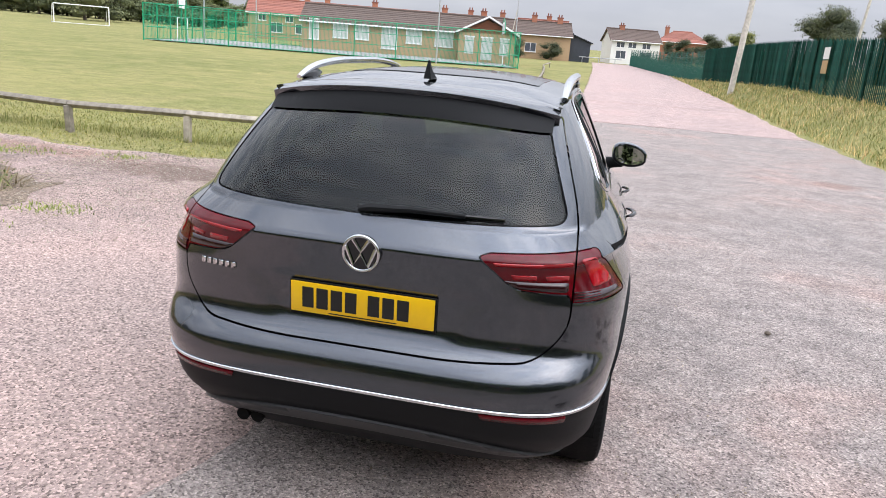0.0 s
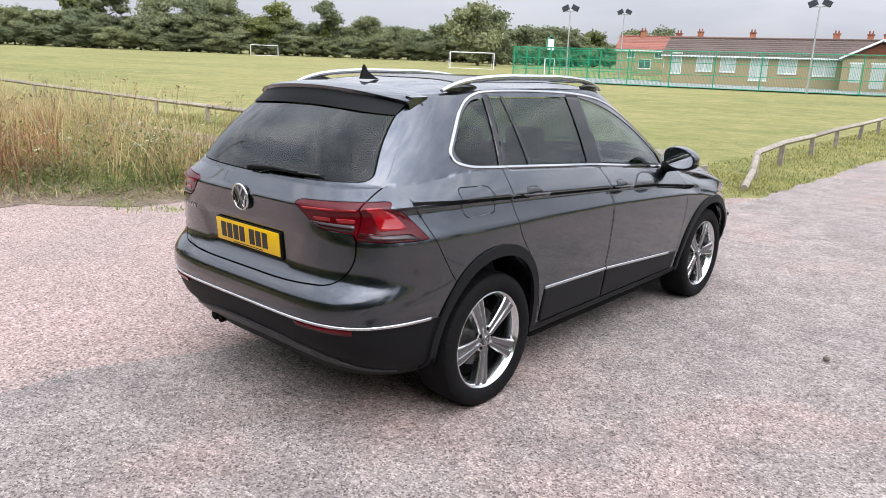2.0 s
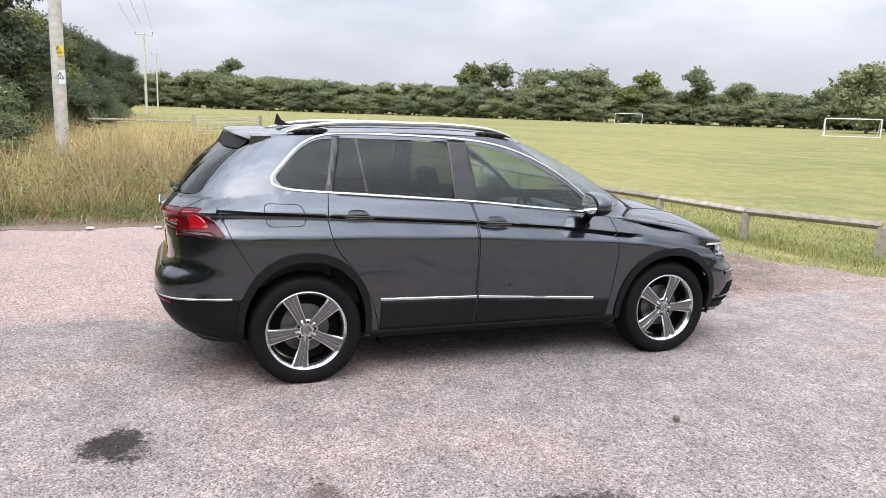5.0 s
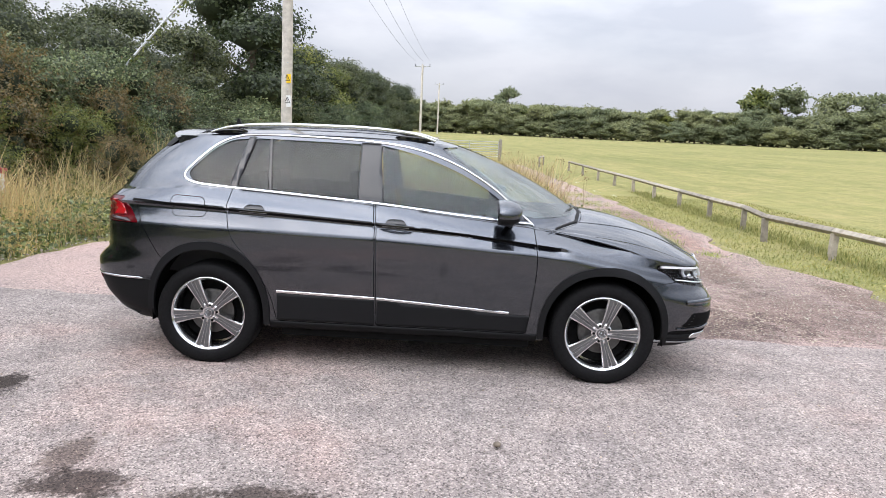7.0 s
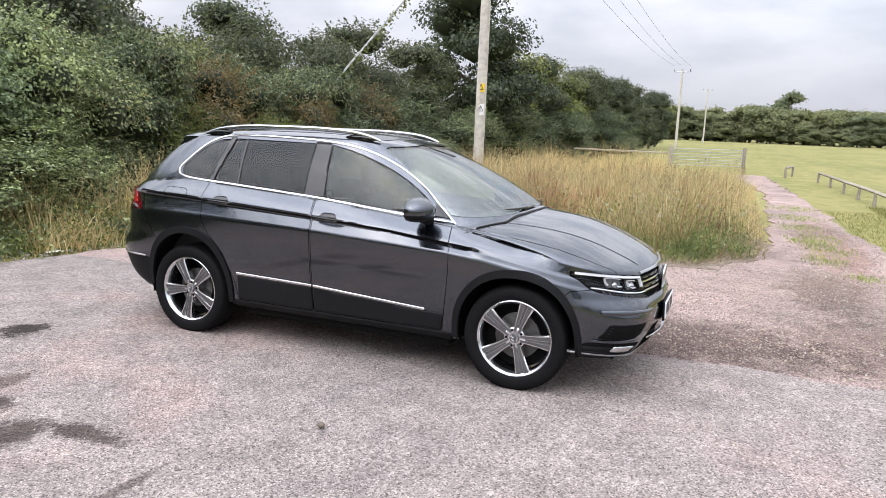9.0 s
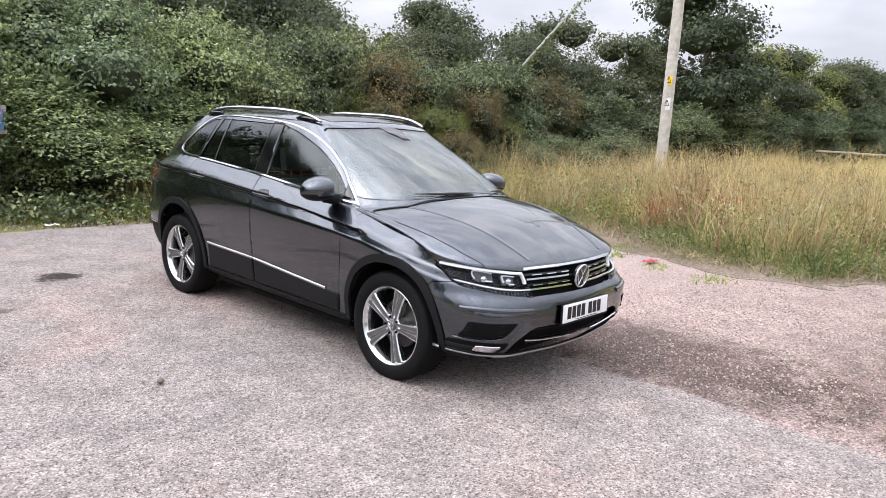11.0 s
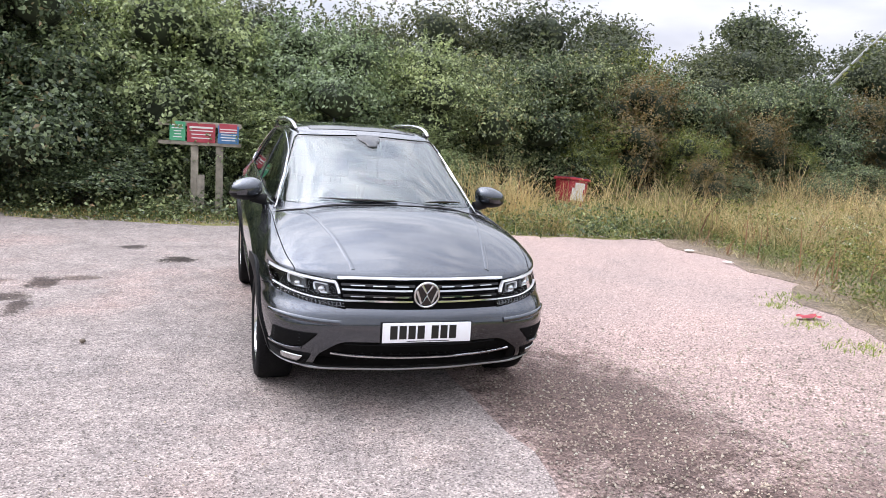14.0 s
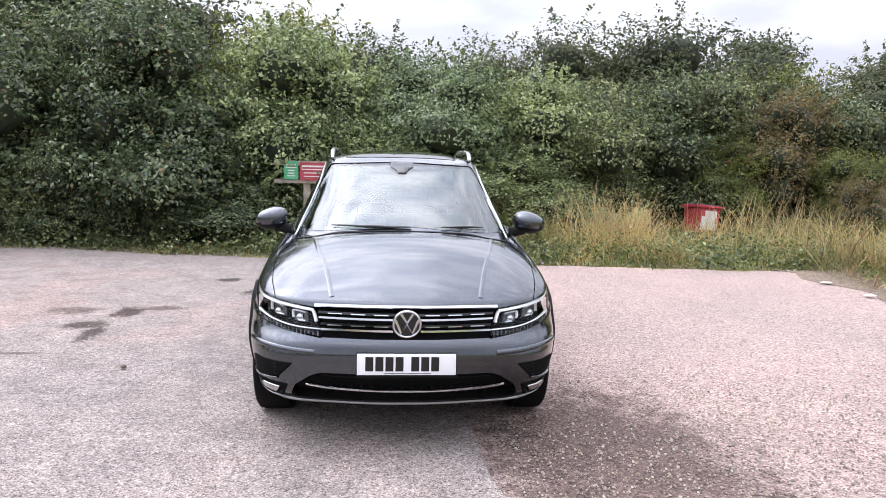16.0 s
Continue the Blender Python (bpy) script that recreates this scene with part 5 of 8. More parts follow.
blades("verge_grass", "longer green grass at the posts' feet", scatter(4500, lambda x, y: abs(y - 6.55) < 0.35, -20, -1.6, 6.1, 7.0, 0.0), 0.12, 0.006, 0.8, LAWN_BLADE)
blades("bank_grass", "long rough grass on the fence bank", [(x, y, verge(x, y)) for x, y, z in scatter(16000, lambda x, y: True, 6.75, 10.8, 6, 70)], 0.20, 0.012, 1.0, LAWN_BLADE)
blades("bank_grass", "dry straw along the fence bank", [(x, y, verge(x, y)) for x, y, z in scatter(8000, lambda x, y: True, 6.7, 10.8, 6, 90, 0.05)], 0.26, 0.010, 0.9, STRAW)
TUFT = leaf_mat("bright_tuft_grass", [(0.0, (0.17, 0.23, 0.06)), (0.5, (0.31, 0.38, 0.10)), (1.0, (0.50, 0.52, 0.19))], 0.7, 0.3)
tufts = []
for cx_, cy_, r_ in ((-5.2, -0.4, 0.3), (-4.45, 0.6, 0.22), (-4.3, 1.35, 0.32), (-4.7, -0.1, 0.18), (-7, 3.95, 0.5), (-8.4, 4.1, 0.6), (-10, 4.0, 0.8), (-12, 3.9, 0.8), (-14.5, 3.95, 0.9), (-17.5, 4.0, 1.0), (-5.6, 4.3, 0.25), (-6.0, 1.9, 0.3), (-9.2, 3.9, 0.5)):
    for i in range(int(170 * r_ / 0.3)):
        a, d = rng.random() * 6.283, r_ * rng.random() ** 0.7
        tufts.append((cx_ + d * math.cos(a) * 1.2 + 0.08 * rng.normal(), cy_ + d * math.sin(a) * 0.7 + 0.06 * rng.normal(), gz(cx_, cy_)))
blades("yard_tufts", "small tufts of green grass growing in the gravel", tufts, 0.05, 0.005, 1.1, TUFT)

# ---- loose stones ----
def stones(name, label, pts, size, material):
    cube = np.array([(-1, -1, -1), (1, -1, -1), (1, 1, -1), (-1, 1, -1), (-0.7, -0.7, 1), (0.7, -0.7, 1), (0.7, 0.7, 1), (-0.7, 0.7, 1)]) * 0.5
    fq = np.array([(4, 5, 6, 7), (0, 1, 5, 4), (1, 2, 6, 5), (2, 3, 7, 6), (3, 0, 4, 7)])
    p = np.asarray(pts)
    n = len(p)
    a = rng.random(n) * 6.283
    s = size * (0.4 + 1.1 * rng.random(n) ** 2.2)
    v = cube[None] * (1 + 0.35 * rng.normal(size=(n, 8, 1)) * 0.6) * s[:, None, None] * np.array((1, 0.8, 0.55))
    c, sn = np.cos(a)[:, None], np.sin(a)[:, None]
    v = np.stack((v[..., 0] * c - v[..., 1] * sn, v[..., 0] * sn + v[..., 1] * c, v[..., 2]), -1) + p[:, None, :]
    q = (np.arange(n)[:, None, None] * 8 + fq[None]).reshape(-1, 4)
    return tagged(new(name, fast_mesh(name, v.reshape(-1, 3), q, material)), label, "stones", kind="stuff")


PEBBLE = leaf_mat("mixed_pebbles", [(0.0, (0.20, 0.155, 0.14)), (0.4, (0.36, 0.275, 0.25)), (0.8, (0.46, 0.36, 0.33)), (1.0, (0.58, 0.52, 0.48))], 0.9, 0.0)
stones("loose_stones", "loose pink and grey stones on the gravel yard", [(x, y, 0.008) for x, y, z in scatter(26000, lambda x, y: y < float(GRASS_LO(x)) - 0.1 and x > float(EDGE_X(y)) + 0.1 and rng.random() < min(1, 0.1 + 0.5 * max(0, y - 0.4)), -6, -0.5, 0.2, 6.0)], 0.0105, PEBBLE)
stones("loose_stones", "loose stones along the track", [(x, y, 0.008) for x, y, z in scatter(2600, lambda x, y: 3.4 < y < float(GRASS_LO(x)) - 0.05, -16, -5, 3.3, 5.2)], 0.016, PEBBLE)
stones("tarmac_grit", "small grit and chips on the tarmac", [(x, y, 0.021) for x, y, z in scatter(3500, lambda x, y: True, -0.3, 6.2, -4.9, 7)], 0.008, PEBBLE)
stones("edge_litter_stones", "stones and dry debris along the hedge's foot", [(x, y, 0.02) for x, y, z in scatter(1500, lambda x, y: -0.25 < y - float(ip(x, [-6.5, -4, -2, 0.5, 3, 5.4, 10], [-4.5, -4.75, -4.9, -5.15, -5.35, -5.95, -6.2])) < 0.15, -6.2, 8, -6.4, -4.3)], 0.02, PEBBLE)
for x, y, sx, sy, col, lab in ((-4.62, 0.42, 0.13, 0.05, BIN_RED, "crumpled pink wrapper lying on the gravel"), (-0.9, -5.05, 0.10, 0.06, PAPER, "pale scrap of paper at the hedge's foot"), (0.62, -5.2, 0.09, 0.05, PAPER, "pale scrap of paper at the hedge's foot"), (-5.9, -3.3, 0.08, 0.05, PAPER, "pale scrap of paper at the yard's edge"), (-5.9, -2.4, 0.07, 0.05, PAPER, "pale scrap of paper at the yard's edge")):
    bm = bmesh.new()
    r = bmesh.ops.create_grid(bm, x_segments=5, y_segments=4, size=1)
    for v in r["verts"]:
        v.co = Vector((x + v.co.x * sx, y + v.co.y * sy, 0.035 + 0.02 * noise.noise(Vector((v.co.x * 2, v.co.y * 2, x)))))
    tagged(part("litter", bm, col, None, "", 30), lab, "litter")
bm = bmesh.new()
r = bmesh.ops.create_icosphere(bm, subdivisions=2, radius=0.022, matrix=Matrix.Translation((2.034, 0.62, 0.03)))
for v in r["verts"]:
    v.co.z = 0.028 + (v.co.z - 0.03) * 0.7
tagged(part("pebble", bm, BARK, None, "", 60), "single dark pebble lying on the tarmac", "stone")

# ---- the car ----
CAR = thing("car", "dark grey metallic SUV parked on worn pinkish tarmac", "car")
WHEEL_Y, WHEEL_Z = (-1.34, 1.365), 0.352

FRONT_DOOR = rounded([(-0.185, 0.325, 0.03), (-0.195, 1.0, 0.2), (-0.222, 1.16, 0.1), (-0.262, 1.572, 0.02), (0.06, 1.53, 0.2), (0.34, 1.432, 0.2), (0.58, 1.292, 0.2), (0.862, 1.052, 0.02), (0.895, 0.84, 0.15), (0.88, 0.62, 0.2), (0.846, 0.325, 0.03)])
REAR_DOOR = rounded([(-0.197, 0.325, 0.02), (-0.207, 1.0, 0.2), (-0.234, 1.16, 0.1), (-0.274, 1.574, 0.02), (-1.105, 1.582, 0.02), (-1.196, 1.21, 0.05), (-1.215, 1.07, 0.1), (-1.175, 0.89, 0.1), (-1.01, 0.705, 0.15), (-0.905, 0.50, 0.15), (-0.868, 0.325, 0.03)])
GLASS_Q = rounded([(-1.520, 1.305, 0.05), (-1.455, 1.243, 0.05), (-1.218, 1.228, 0.01), (-1.138, 1.548, 0.01), (-1.245, 1.540, 0.06), (-1.362, 1.475, 0.08)])
GLASS_R = rounded([(-1.165, 1.224, 0.015), (-0.345, 1.180, 0.01), (-0.352, 1.548, 0.01), (-1.085, 1.554, 0.015)])
GLASS_F = rounded([(-0.165, 1.166, 0.01), (0.70, 1.098, 0.02), (0.775, 1.09, 0.01), (0.56, 1.268, 0.2), (0.31, 1.400, 0.2), (0.03, 1.497, 0.2), (-0.205, 1.545, 0.01)])
FUEL = rounded([(-1.600, 1.158), (-1.365, 1.150), (-1.345, 1.022), (-1.580, 1.018)], 0.045)
WINDSCREEN = rounded([(-0.735, 1.100), (0, 1.160), (0.735, 1.100), (0.555, 1.548), (0, 1.572), (-0.555, 1.548)], 0.04, 8)
REAR_GLASS = rounded([(-0.670, 1.196, 0.05), (0, 1.176, 0.3), (0.670, 1.196, 0.05), (0.545, 1.502, 0.03), (0, 1.518, 0.3), (-0.545, 1.502, 0.03)])
TAILGATE = rounded([(-0.706, 1.195, 0.1), (-0.582, 1.530, 0.02), (0.582, 1.530, 0.02), (0.706, 1.195, 0.1), (0.715, 0.86, 0.12), (0.62, 0.745, 0.1), (0.35, 0.725, 0.2), (-0.35, 0.725, 0.2), (-0.62, 0.745, 0.1), (-0.715, 0.86, 0.12)])


def lamp_loop(s):
    return rounded([(0.395 * s, 1.098, 0.012), (0.43 * s, 1.111, 0.01), (0.775 * s, 1.124, 0.02), (0.886 * s, 0.956, 0.006), (0.712 * s, 0.954, 0.006), (0.698 * s, 0.982, 0.008), (0.52 * s, 0.994, 0.04)])


HEAD = [(0.495, 0.803, 0.006), (0.70, 0.824, 0.05), (0.868, 0.843, 0.012), (0.840, 0.714, 0.03), (0.66, 0.674, 0.05), (0.452, 0.645, 0.006)]
GRILLE = rounded([(-0.500, 0.816), (-0.458, 0.650), (0.458, 0.650), (0.500, 0.816)], 0.010)
LOW_INTAKE = rounded([(-0.625, 0.305, 0.03), (-0.40, 0.298, 0.05), (0.40, 0.298, 0.05), (0.625, 0.305, 0.03), (0.605, 0.385, 0.03), (0.49, 0.466, 0.05), (-0.49, 0.466, 0.05), (-0.605, 0.385, 0.03)])


# half width and top of each wheel opening, and of the trim round it
ARCH = {-1.34: ((0.384, 0.806), (0.424, 0.860)), 1.365: ((0.402, 0.765), (0.442, 0.816))}


def arch(cy, hw, top, n=28, foot=0.1):
    pts = []
    for i in range(n + 1):
        a = math.pi * i / n
        c, s = math.cos(a), math.sin(a)
        pts.append((cy + hw * math.copysign(abs(c) ** 0.92, c), WHEEL_Z + (top - WHEEL_Z) * s ** 0.92))
    return [(cy + hw, foot)] + pts + [(cy - hw, foot)]


def mirror2(pts):
    return [(-p[0], *p[1:]) for p in pts][::-1]


# shell: the hull and a copy one centimetre inside it
shell = HULL.copy()
inner = HULL.copy()
for v in inner.verts:
    v.co = v.co - v.normal * 0.011
bmesh.ops.reverse_faces(inner, faces=inner.faces)
me_in = bpy.data.meshes.new("inner")
inner.to_mesh(me_in)
shell.from_mesh(me_in)
me_sh = bpy.data.meshes.new("shell")
shell.to_mesh(me_sh)
SHELL = new("shell", me_sh)
bpy.data.meshes.remove(me_in)

k = bmesh.new()
for sd in "RL":
    for cy in WHEEL_Y:
        prism(k, arch(cy, *ARCH[cy][0]), sd, 0.45, 1.3)
cut(SHELL, k)
k = bmesh.new()
for sd in "RL":
    for lp in (GLASS_Q, GLASS_R, GLASS_F, FUEL):
        band(k, lp, sd, 0.3, 1.3, 0.004 if lp is FUEL else 0.006)
band(k, WINDSCREEN, "F", 0.0, 3, 0.006)
cut(SHELL, k)
k = bmesh.new()
for sd in "RL":
    band(k, FRONT_DOOR, sd, 0.35, 1.3, 0.005)
band(k, REAR_GLASS, "B", 1.3, 3, 0.006)
prism(k, GRILLE, "F", 1.6, 3)
prism(k, LOW_INTAKE, "F", 1.6, 3)
cut(SHELL, k)
k = bmesh.new()
for sd in "RL":
    band(k, REAR_DOOR, sd, 0.35, 1.3, 0.005)
prism(k, rounded(HEAD), "F", 1.70, 3)
prism(k, mirror2(rounded(HEAD)), "F", 1.70, 3)
cut(SHELL, k)
k = bmesh.new()
for s in (1, -1):
    strip(k, spline([(0.795 * s, 0.90), (0.788 * s, 1.1), (0.789 * s, 1.4), (0.783 * s, 1.6), (0.764 * s, 1.8), (0.735 * s, 1.93), (0.70 * s, 2.06)], 6), "T", 0.7, 1.6, 0.005)
    band(k, lamp_loop(s), "B", 1.79, 3, 0.005)
cut(SHELL, k)
k = bmesh.new()
band(k, TAILGATE, "B", 1.2, 3, 0.006)
for sd in "RL":
    strip(k, [(-1.868, 1.130), (-1.787, 0.953), (-1.74, 0.87), (-1.68, 0.77), (-1.60, 0.67)], sd, 0.6, 1.3)
    strip(k, [(1.64, 0.655), (1.72, 0.715), (1.90, 0.738), (2.07, 0.750)], sd, 0.6, 1.3)
cut(SHELL, k)
k = bmesh.new()
strip(k, spline([(-0.83, 0.96), (-0.765, 1.03), (-0.60, 1.19), (-0.3, 1.252), (0, 1.265), (0.3, 1.252), (0.60, 1.19), (0.765, 1.03), (0.83, 0.96)], 5), "T", 0.9, 1.4)
box(k, -0.9, 0.9, -2.4, 2.4, 0.1, 0.268)
strip(k, [(-1.2, 0.572), (1.2, 0.572)], "B", 1.62, 3)
strip(k, [(-1.2, 0.318), (1.2, 0.318)], "F", 1.62, 3)
cut(SHELL, k)


pieces = []
for bm in islands(SHELL.data):
    co = np.array([v.co[:] for v in bm.verts])
    if len(co) > 40:
        pieces.append((bm, co.mean(0), co.min(0), co.max(0)))
bpy.data.objects.remove(SHELL)


def take(test):
    """The piece of skin that fits the test, taken out of the list."""
    best = [p for p in pieces if test(*p[1:])]
    best.sort(key=lambda p: -len(p[0].verts))
    if not best:
        return bmesh.new()
    pieces.remove(best[0])
    return best[0][0]


DOORS = {}
for s, sd in ((1, "right"), (-1, "left")):
    GF = take(lambda c, lo, hi: c[0] * s > 0.6 and 0 < c[1] < 0.3 and lo[2] > 1.05)
    GR = take(lambda c, lo, hi: c[0] * s > 0.6 and -0.9 < c[1] < -0.4 and lo[2] > 1.1)
    GQ = take(lambda c, lo, hi: c[0] * s > 0.6 and -1.4 < c[1] < -1.0 and lo[2] > 1.15)
    FD = take(lambda c, lo, hi: c[0] * s > 0.6 and -0.3 < lo[1] < -0.1 and 0.8 < hi[1] < 1 and lo[2] < 0.4)
    RD = take(lambda c, lo, hi: c[0] * s > 0.6 and lo[1] < -1.0 and -0.3 < hi[1] < 0 and lo[2] < 0.4)
    fd = DOORS["F", s] = skin_part("front_door", FD, PAINT, CAR)
    rd = DOORS["R", s] = skin_part("rear_door", RD, PAINT, CAR)
    for nm, bm, own, mat in (("window_pane", GF, fd, GLASS_SIDE), ("window_pane", GR, rd, GLASS_DARK), ("quarter_window", GQ, CAR, GLASS_DARK)):
        skin_part(nm, bm, mat, own, "tinted glass", -0.004).visible_shadow = False
    skin_part("fuel_flap", take(lambda c, lo, hi: c[0] * s > 0.6 and -1.6 < lo[1] and hi[1] < -1.25 and lo[2] > 0.98 and hi[2] < 1.2), PAINT, CAR)
ws = skin_part("windscreen", take(lambda c, lo, hi: abs(c[0]) < 0.1 and c[1] > 0.4 and c[2] > 1.25), GLASS_FRONT, CAR, "clear windscreen glass", -0.003)
ws.visible_shadow = False
rg = take(lambda c, lo, hi: abs(c[0]) < 0.1 and c[1] < -1.6 and lo[2] > 1.15 and hi[2] < 1.53 and hi[2] - lo[2] > 0.25)
BONNET = skin_part("bonnet", take(lambda c, lo, hi: abs(c[0]) < 0.1 and lo[1] > 0.9 and hi[2] < 1.25 and lo[2] > 0.75 and hi[2] > 1.0), PAINT, CAR)
TAIL = skin_part("tailgate", take(lambda c, lo, hi: abs(c[0]) < 0.1 and hi[1] < -1.5 and lo[2] > 0.7 and hi[2] > 1.4), PAINT, CAR)
rear_glass = skin_part("rear_window", rg, GLASS_REAR, TAIL, "dark privacy glass", -0.003)
rear_glass.visible_shadow = False
for s in (1, -1):
    for lo_, hi_, own in ((0.38, 0.72, TAIL), (0.69, 0.95, CAR)):
        bm = take(lambda c, lo, hi: c[1] < -1.75 and lo[2] > 0.93 and hi[2] < 1.15 and min(abs(lo[0]), abs(hi[0])) > lo_ - 0.02 and max(abs(lo[0]), abs(hi[0])) < hi_ + 0.02 and c[0] * s > 0)
        skin_part("tail_lamp", bm, RED_LENS, own, "red lamp lens", 0.002)
skin_part("lower_rear_bumper", take(lambda c, lo, hi: c[1] < -1.7 and hi[2] < 0.6 and abs(c[0]) < 0.2), PLASTIC, CAR, "black textured lower bumper")
skin_part("rear_bumper", take(lambda c, lo, hi: c[1] < -1.7 and lo[2] > 0.5 and hi[2] < 1.0 and abs(c[0]) < 0.2), PAINT, CAR)
skin_part("front_lip", take(lambda c, lo, hi: c[1] > 1.5 and hi[2] < 0.33 and abs(c[0]) < 0.2), PLASTIC, CAR, "black lower lip")
skin_part("front_bumper", take(lambda c, lo, hi: c[1] > 1.5 and hi[2] < 0.84 and abs(c[0]) < 0.2), PAINT, CAR)
pieces.sort(key=lambda p: -len(p[0].verts))
if pieces:
    skin_part("body_shell", pieces.pop(0)[0], PAINT, CAR)
for p in pieces:
    if len(p[0].verts) > 60:
        skin_part("body_panel", p[0], PAINT, CAR)

# -- sills, arches, chrome --
for s, sd in ((1, "R"), (-1, "L")):
    top = [(y, float(Z_STRIP(y)) - 0.006) for y in np.linspace(-0.86, -0.197, 12)]
    part("door_cladding", patch([(-0.865, 0.332), *top, (-0.190, 0.332)][::1], sd, 0.006), SATIN, DOORS["R", s], "dark grey lower cladding")
    top = [(y, float(Z_STRIP(y)) - 0.006) for y in np.linspace(-0.178, 0.86, 16)]
    part("door_cladding", patch([(-0.178, 0.332), *top, (0.846, 0.332)], sd, 0.006), SATIN, DOORS["F", s], "dark grey lower cladding")
    for nm, ya, yb, own in (("chrome_strip", -0.866, -0.194, DOORS["R", s]), ("chrome_strip", -0.180, 0.72, DOORS["F", s])):
        part(nm, trim([(y, float(Z_STRIP(y)) + 0.006) for y in np.linspace(ya, yb, 16)], sd, 0.019, 0.008), CHROME, own, "chrome strip")
    part("sill_panel", patch([(-0.915, 0.264), (-0.925, 0.322), (0.925, 0.322), (0.915, 0.264)], sd, 0.005), PLASTIC, CAR, "black sill panel")
    for cy in WHEEL_Y:
        (h0_, t0_), (h1_, t1_) = ARCH[cy]
        a, b = arch(cy, h0_ - 0.002, t0_ - 0.002, 40, 0.30), arch(cy, h1_, t1_, 40, 0.30)
        part("wheel_arch_trim", patch(b + a[::-1], sd, 0.012, -0.012, 0.05), SATIN, CAR, "dark grey arch trim", 35)
        bm = bmesh.new()  # the liner inside the arch
        pts = arch(cy, h0_ + 0.012, t0_ + 0.012, 24, 0.28)
        A = [bm.verts.new((0.86 * s, *p)) for p in pts]
        B = [bm.verts.new((0.50 * s, *p)) for p in pts]
        for i in range(len(A) - 1):
            bm.faces.new((A[i], A[i + 1], B[i + 1], B[i]))
        bm.faces.new(B)
        part("wheel_arch_liner", bm, DARK, CAR, "black liner")
    # chrome round the windows, and the black pillars between them
    belt = [(y, float(Z_BELT(y)) + 0.012) for y in np.linspace(-1.40, 0.845, 40)]
    up = spline([(0.868, 1.052), (0.72, 1.175), (0.57, 1.296), (0.33, 1.432), (0.05, 1.528), (-0.27, 1.570), (-0.70, 1.584), (-1.06, 1.582), (-1.225, 1.562), (-1.355, 1.500), (-1.495, 1.362), (-1.538, 1.302), (-1.52, 1.262), (-1.44, 1.238)], 7)
    part("window_chrome", trim(belt + up[:-1], sd, 0.015, 0.006, True), CHROME, CAR, "chrome window surround")
    bpil = [(-0.340, 1.168), (-0.160, 1.156), (-0.212, 1.556), (-0.348, 1.562)]
    part("pillar_trim", patch(bpil, sd, 0.002), BLACK, CAR, "gloss black pillar trim")
    cpil = [(-1.218, 1.218), (-1.170, 1.215), (-1.086, 1.566), (-1.138, 1.566)]
    part("pillar_trim", patch(cpil, sd, 0.002), BLACK, CAR, "gloss black pillar trim")
    part("window_bar", trim([(-0.940 - 0.042 * k_, 1.208 + 0.35 * k_) for k_ in np.linspace(0, 1, 12)], sd, 0.022, 0.003), BLACK, DOORS["R", s], "slim black bar")
    tri = [(0.715, 1.092), (0.835, 1.085), (0.70, 1.185)]
    part("mirror_triangle", patch(tri, sd, 0.002), BLACK, DOORS["F", s], "gloss black corner")
    # handles: a black patch on the skin stands for the hollow, a bar crosses it
    for y, own in ((-1.020, DOORS["R", s]), (-0.065, DOORS["F", s])):
        z = float(Z_LINE(y)) + 0.0
        part("handle_cup", patch(rounded([(y - 0.080, z + 0.000), (y - 0.055, z + 0.040), (y + 0.045, z + 0.038), (y + 0.080, z - 0.002)], 0.022), sd, 0.0015), BLACK, own, "flat black patch for the handle's hollow")
        bm = bmesh.new()
        h0, n0 = on_hull(VIEWS[sd][0](y, z), VIEWS[sd][1])
        pts = [h0 + Vector((s * o, dy, dz)) for dy, dz, o in ((-0.115, 0.004, 0.004), (-0.09, 0.004, 0.022), (-0.03, 0.003, 0.034), (0.04, 0.0, 0.034), (0.09, -0.003, 0.022), (0.115, -0.005, 0.006))]
        tube(bm, pts, [0.007, 0.010, 0.011, 0.011, 0.010, 0.007], 8, 0.8)
        part("door_handle", bm, BLACK, own, "dark door handle in the shoulder line", 40)
        bm = bmesh.new()
        tube(bm, [p + Vector((s * 0.001, 0, -0.009)) for p in pts[1:-1]], 0.002, 6)
        part("handle_chrome", bm, SATIN_SILVER, own, "bright lower edge", 40)
    # black strips stand in for the shade under the body side's shoulder line
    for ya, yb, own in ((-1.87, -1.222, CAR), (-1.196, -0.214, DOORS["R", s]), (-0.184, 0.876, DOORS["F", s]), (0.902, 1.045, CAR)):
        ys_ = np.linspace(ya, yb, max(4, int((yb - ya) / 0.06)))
        part("waist_insert", trim([(y, float(Z_LINE(y)) - 0.011 - 0.006 * float(sm((y - 0.9) / 0.3))) for y in ys_], sd, 0.022, 0.002), DARK, own, "slim black strip for the shade under the shoulder")
    # mirror
    mp = thing("door_mirror", "", "")
    mp.parent = DOORS["F", s]
    for key in ("label", "category"):
        if key in mp:
            del mp[key]
    bm = bmesh.new()
    bmesh.ops.create_uvsphere(bm, u_segments=28, v_segments=18, radius=1)
    for v in bm.verts:
        x, y, z = v.co
        y = max(y, -0.42)
        f_ = math.copysign(abs(x) ** 0.75, x)
        v.co = Vector((s * (0.945 + 0.118 * f_), 0.655 + 0.115 * y * (1 - 0.12 * max(0, f_)), 1.150 + 0.082 * math.copysign(abs(z) ** 0.75, z) * (1 - 0.22 * max(0, f_)) - 0.012 * f_))
    cap = [f_ for f_ in bm.faces if f_.calc_center_median().z < 1.118]
    low = bmesh.new()
    lowmap = {}
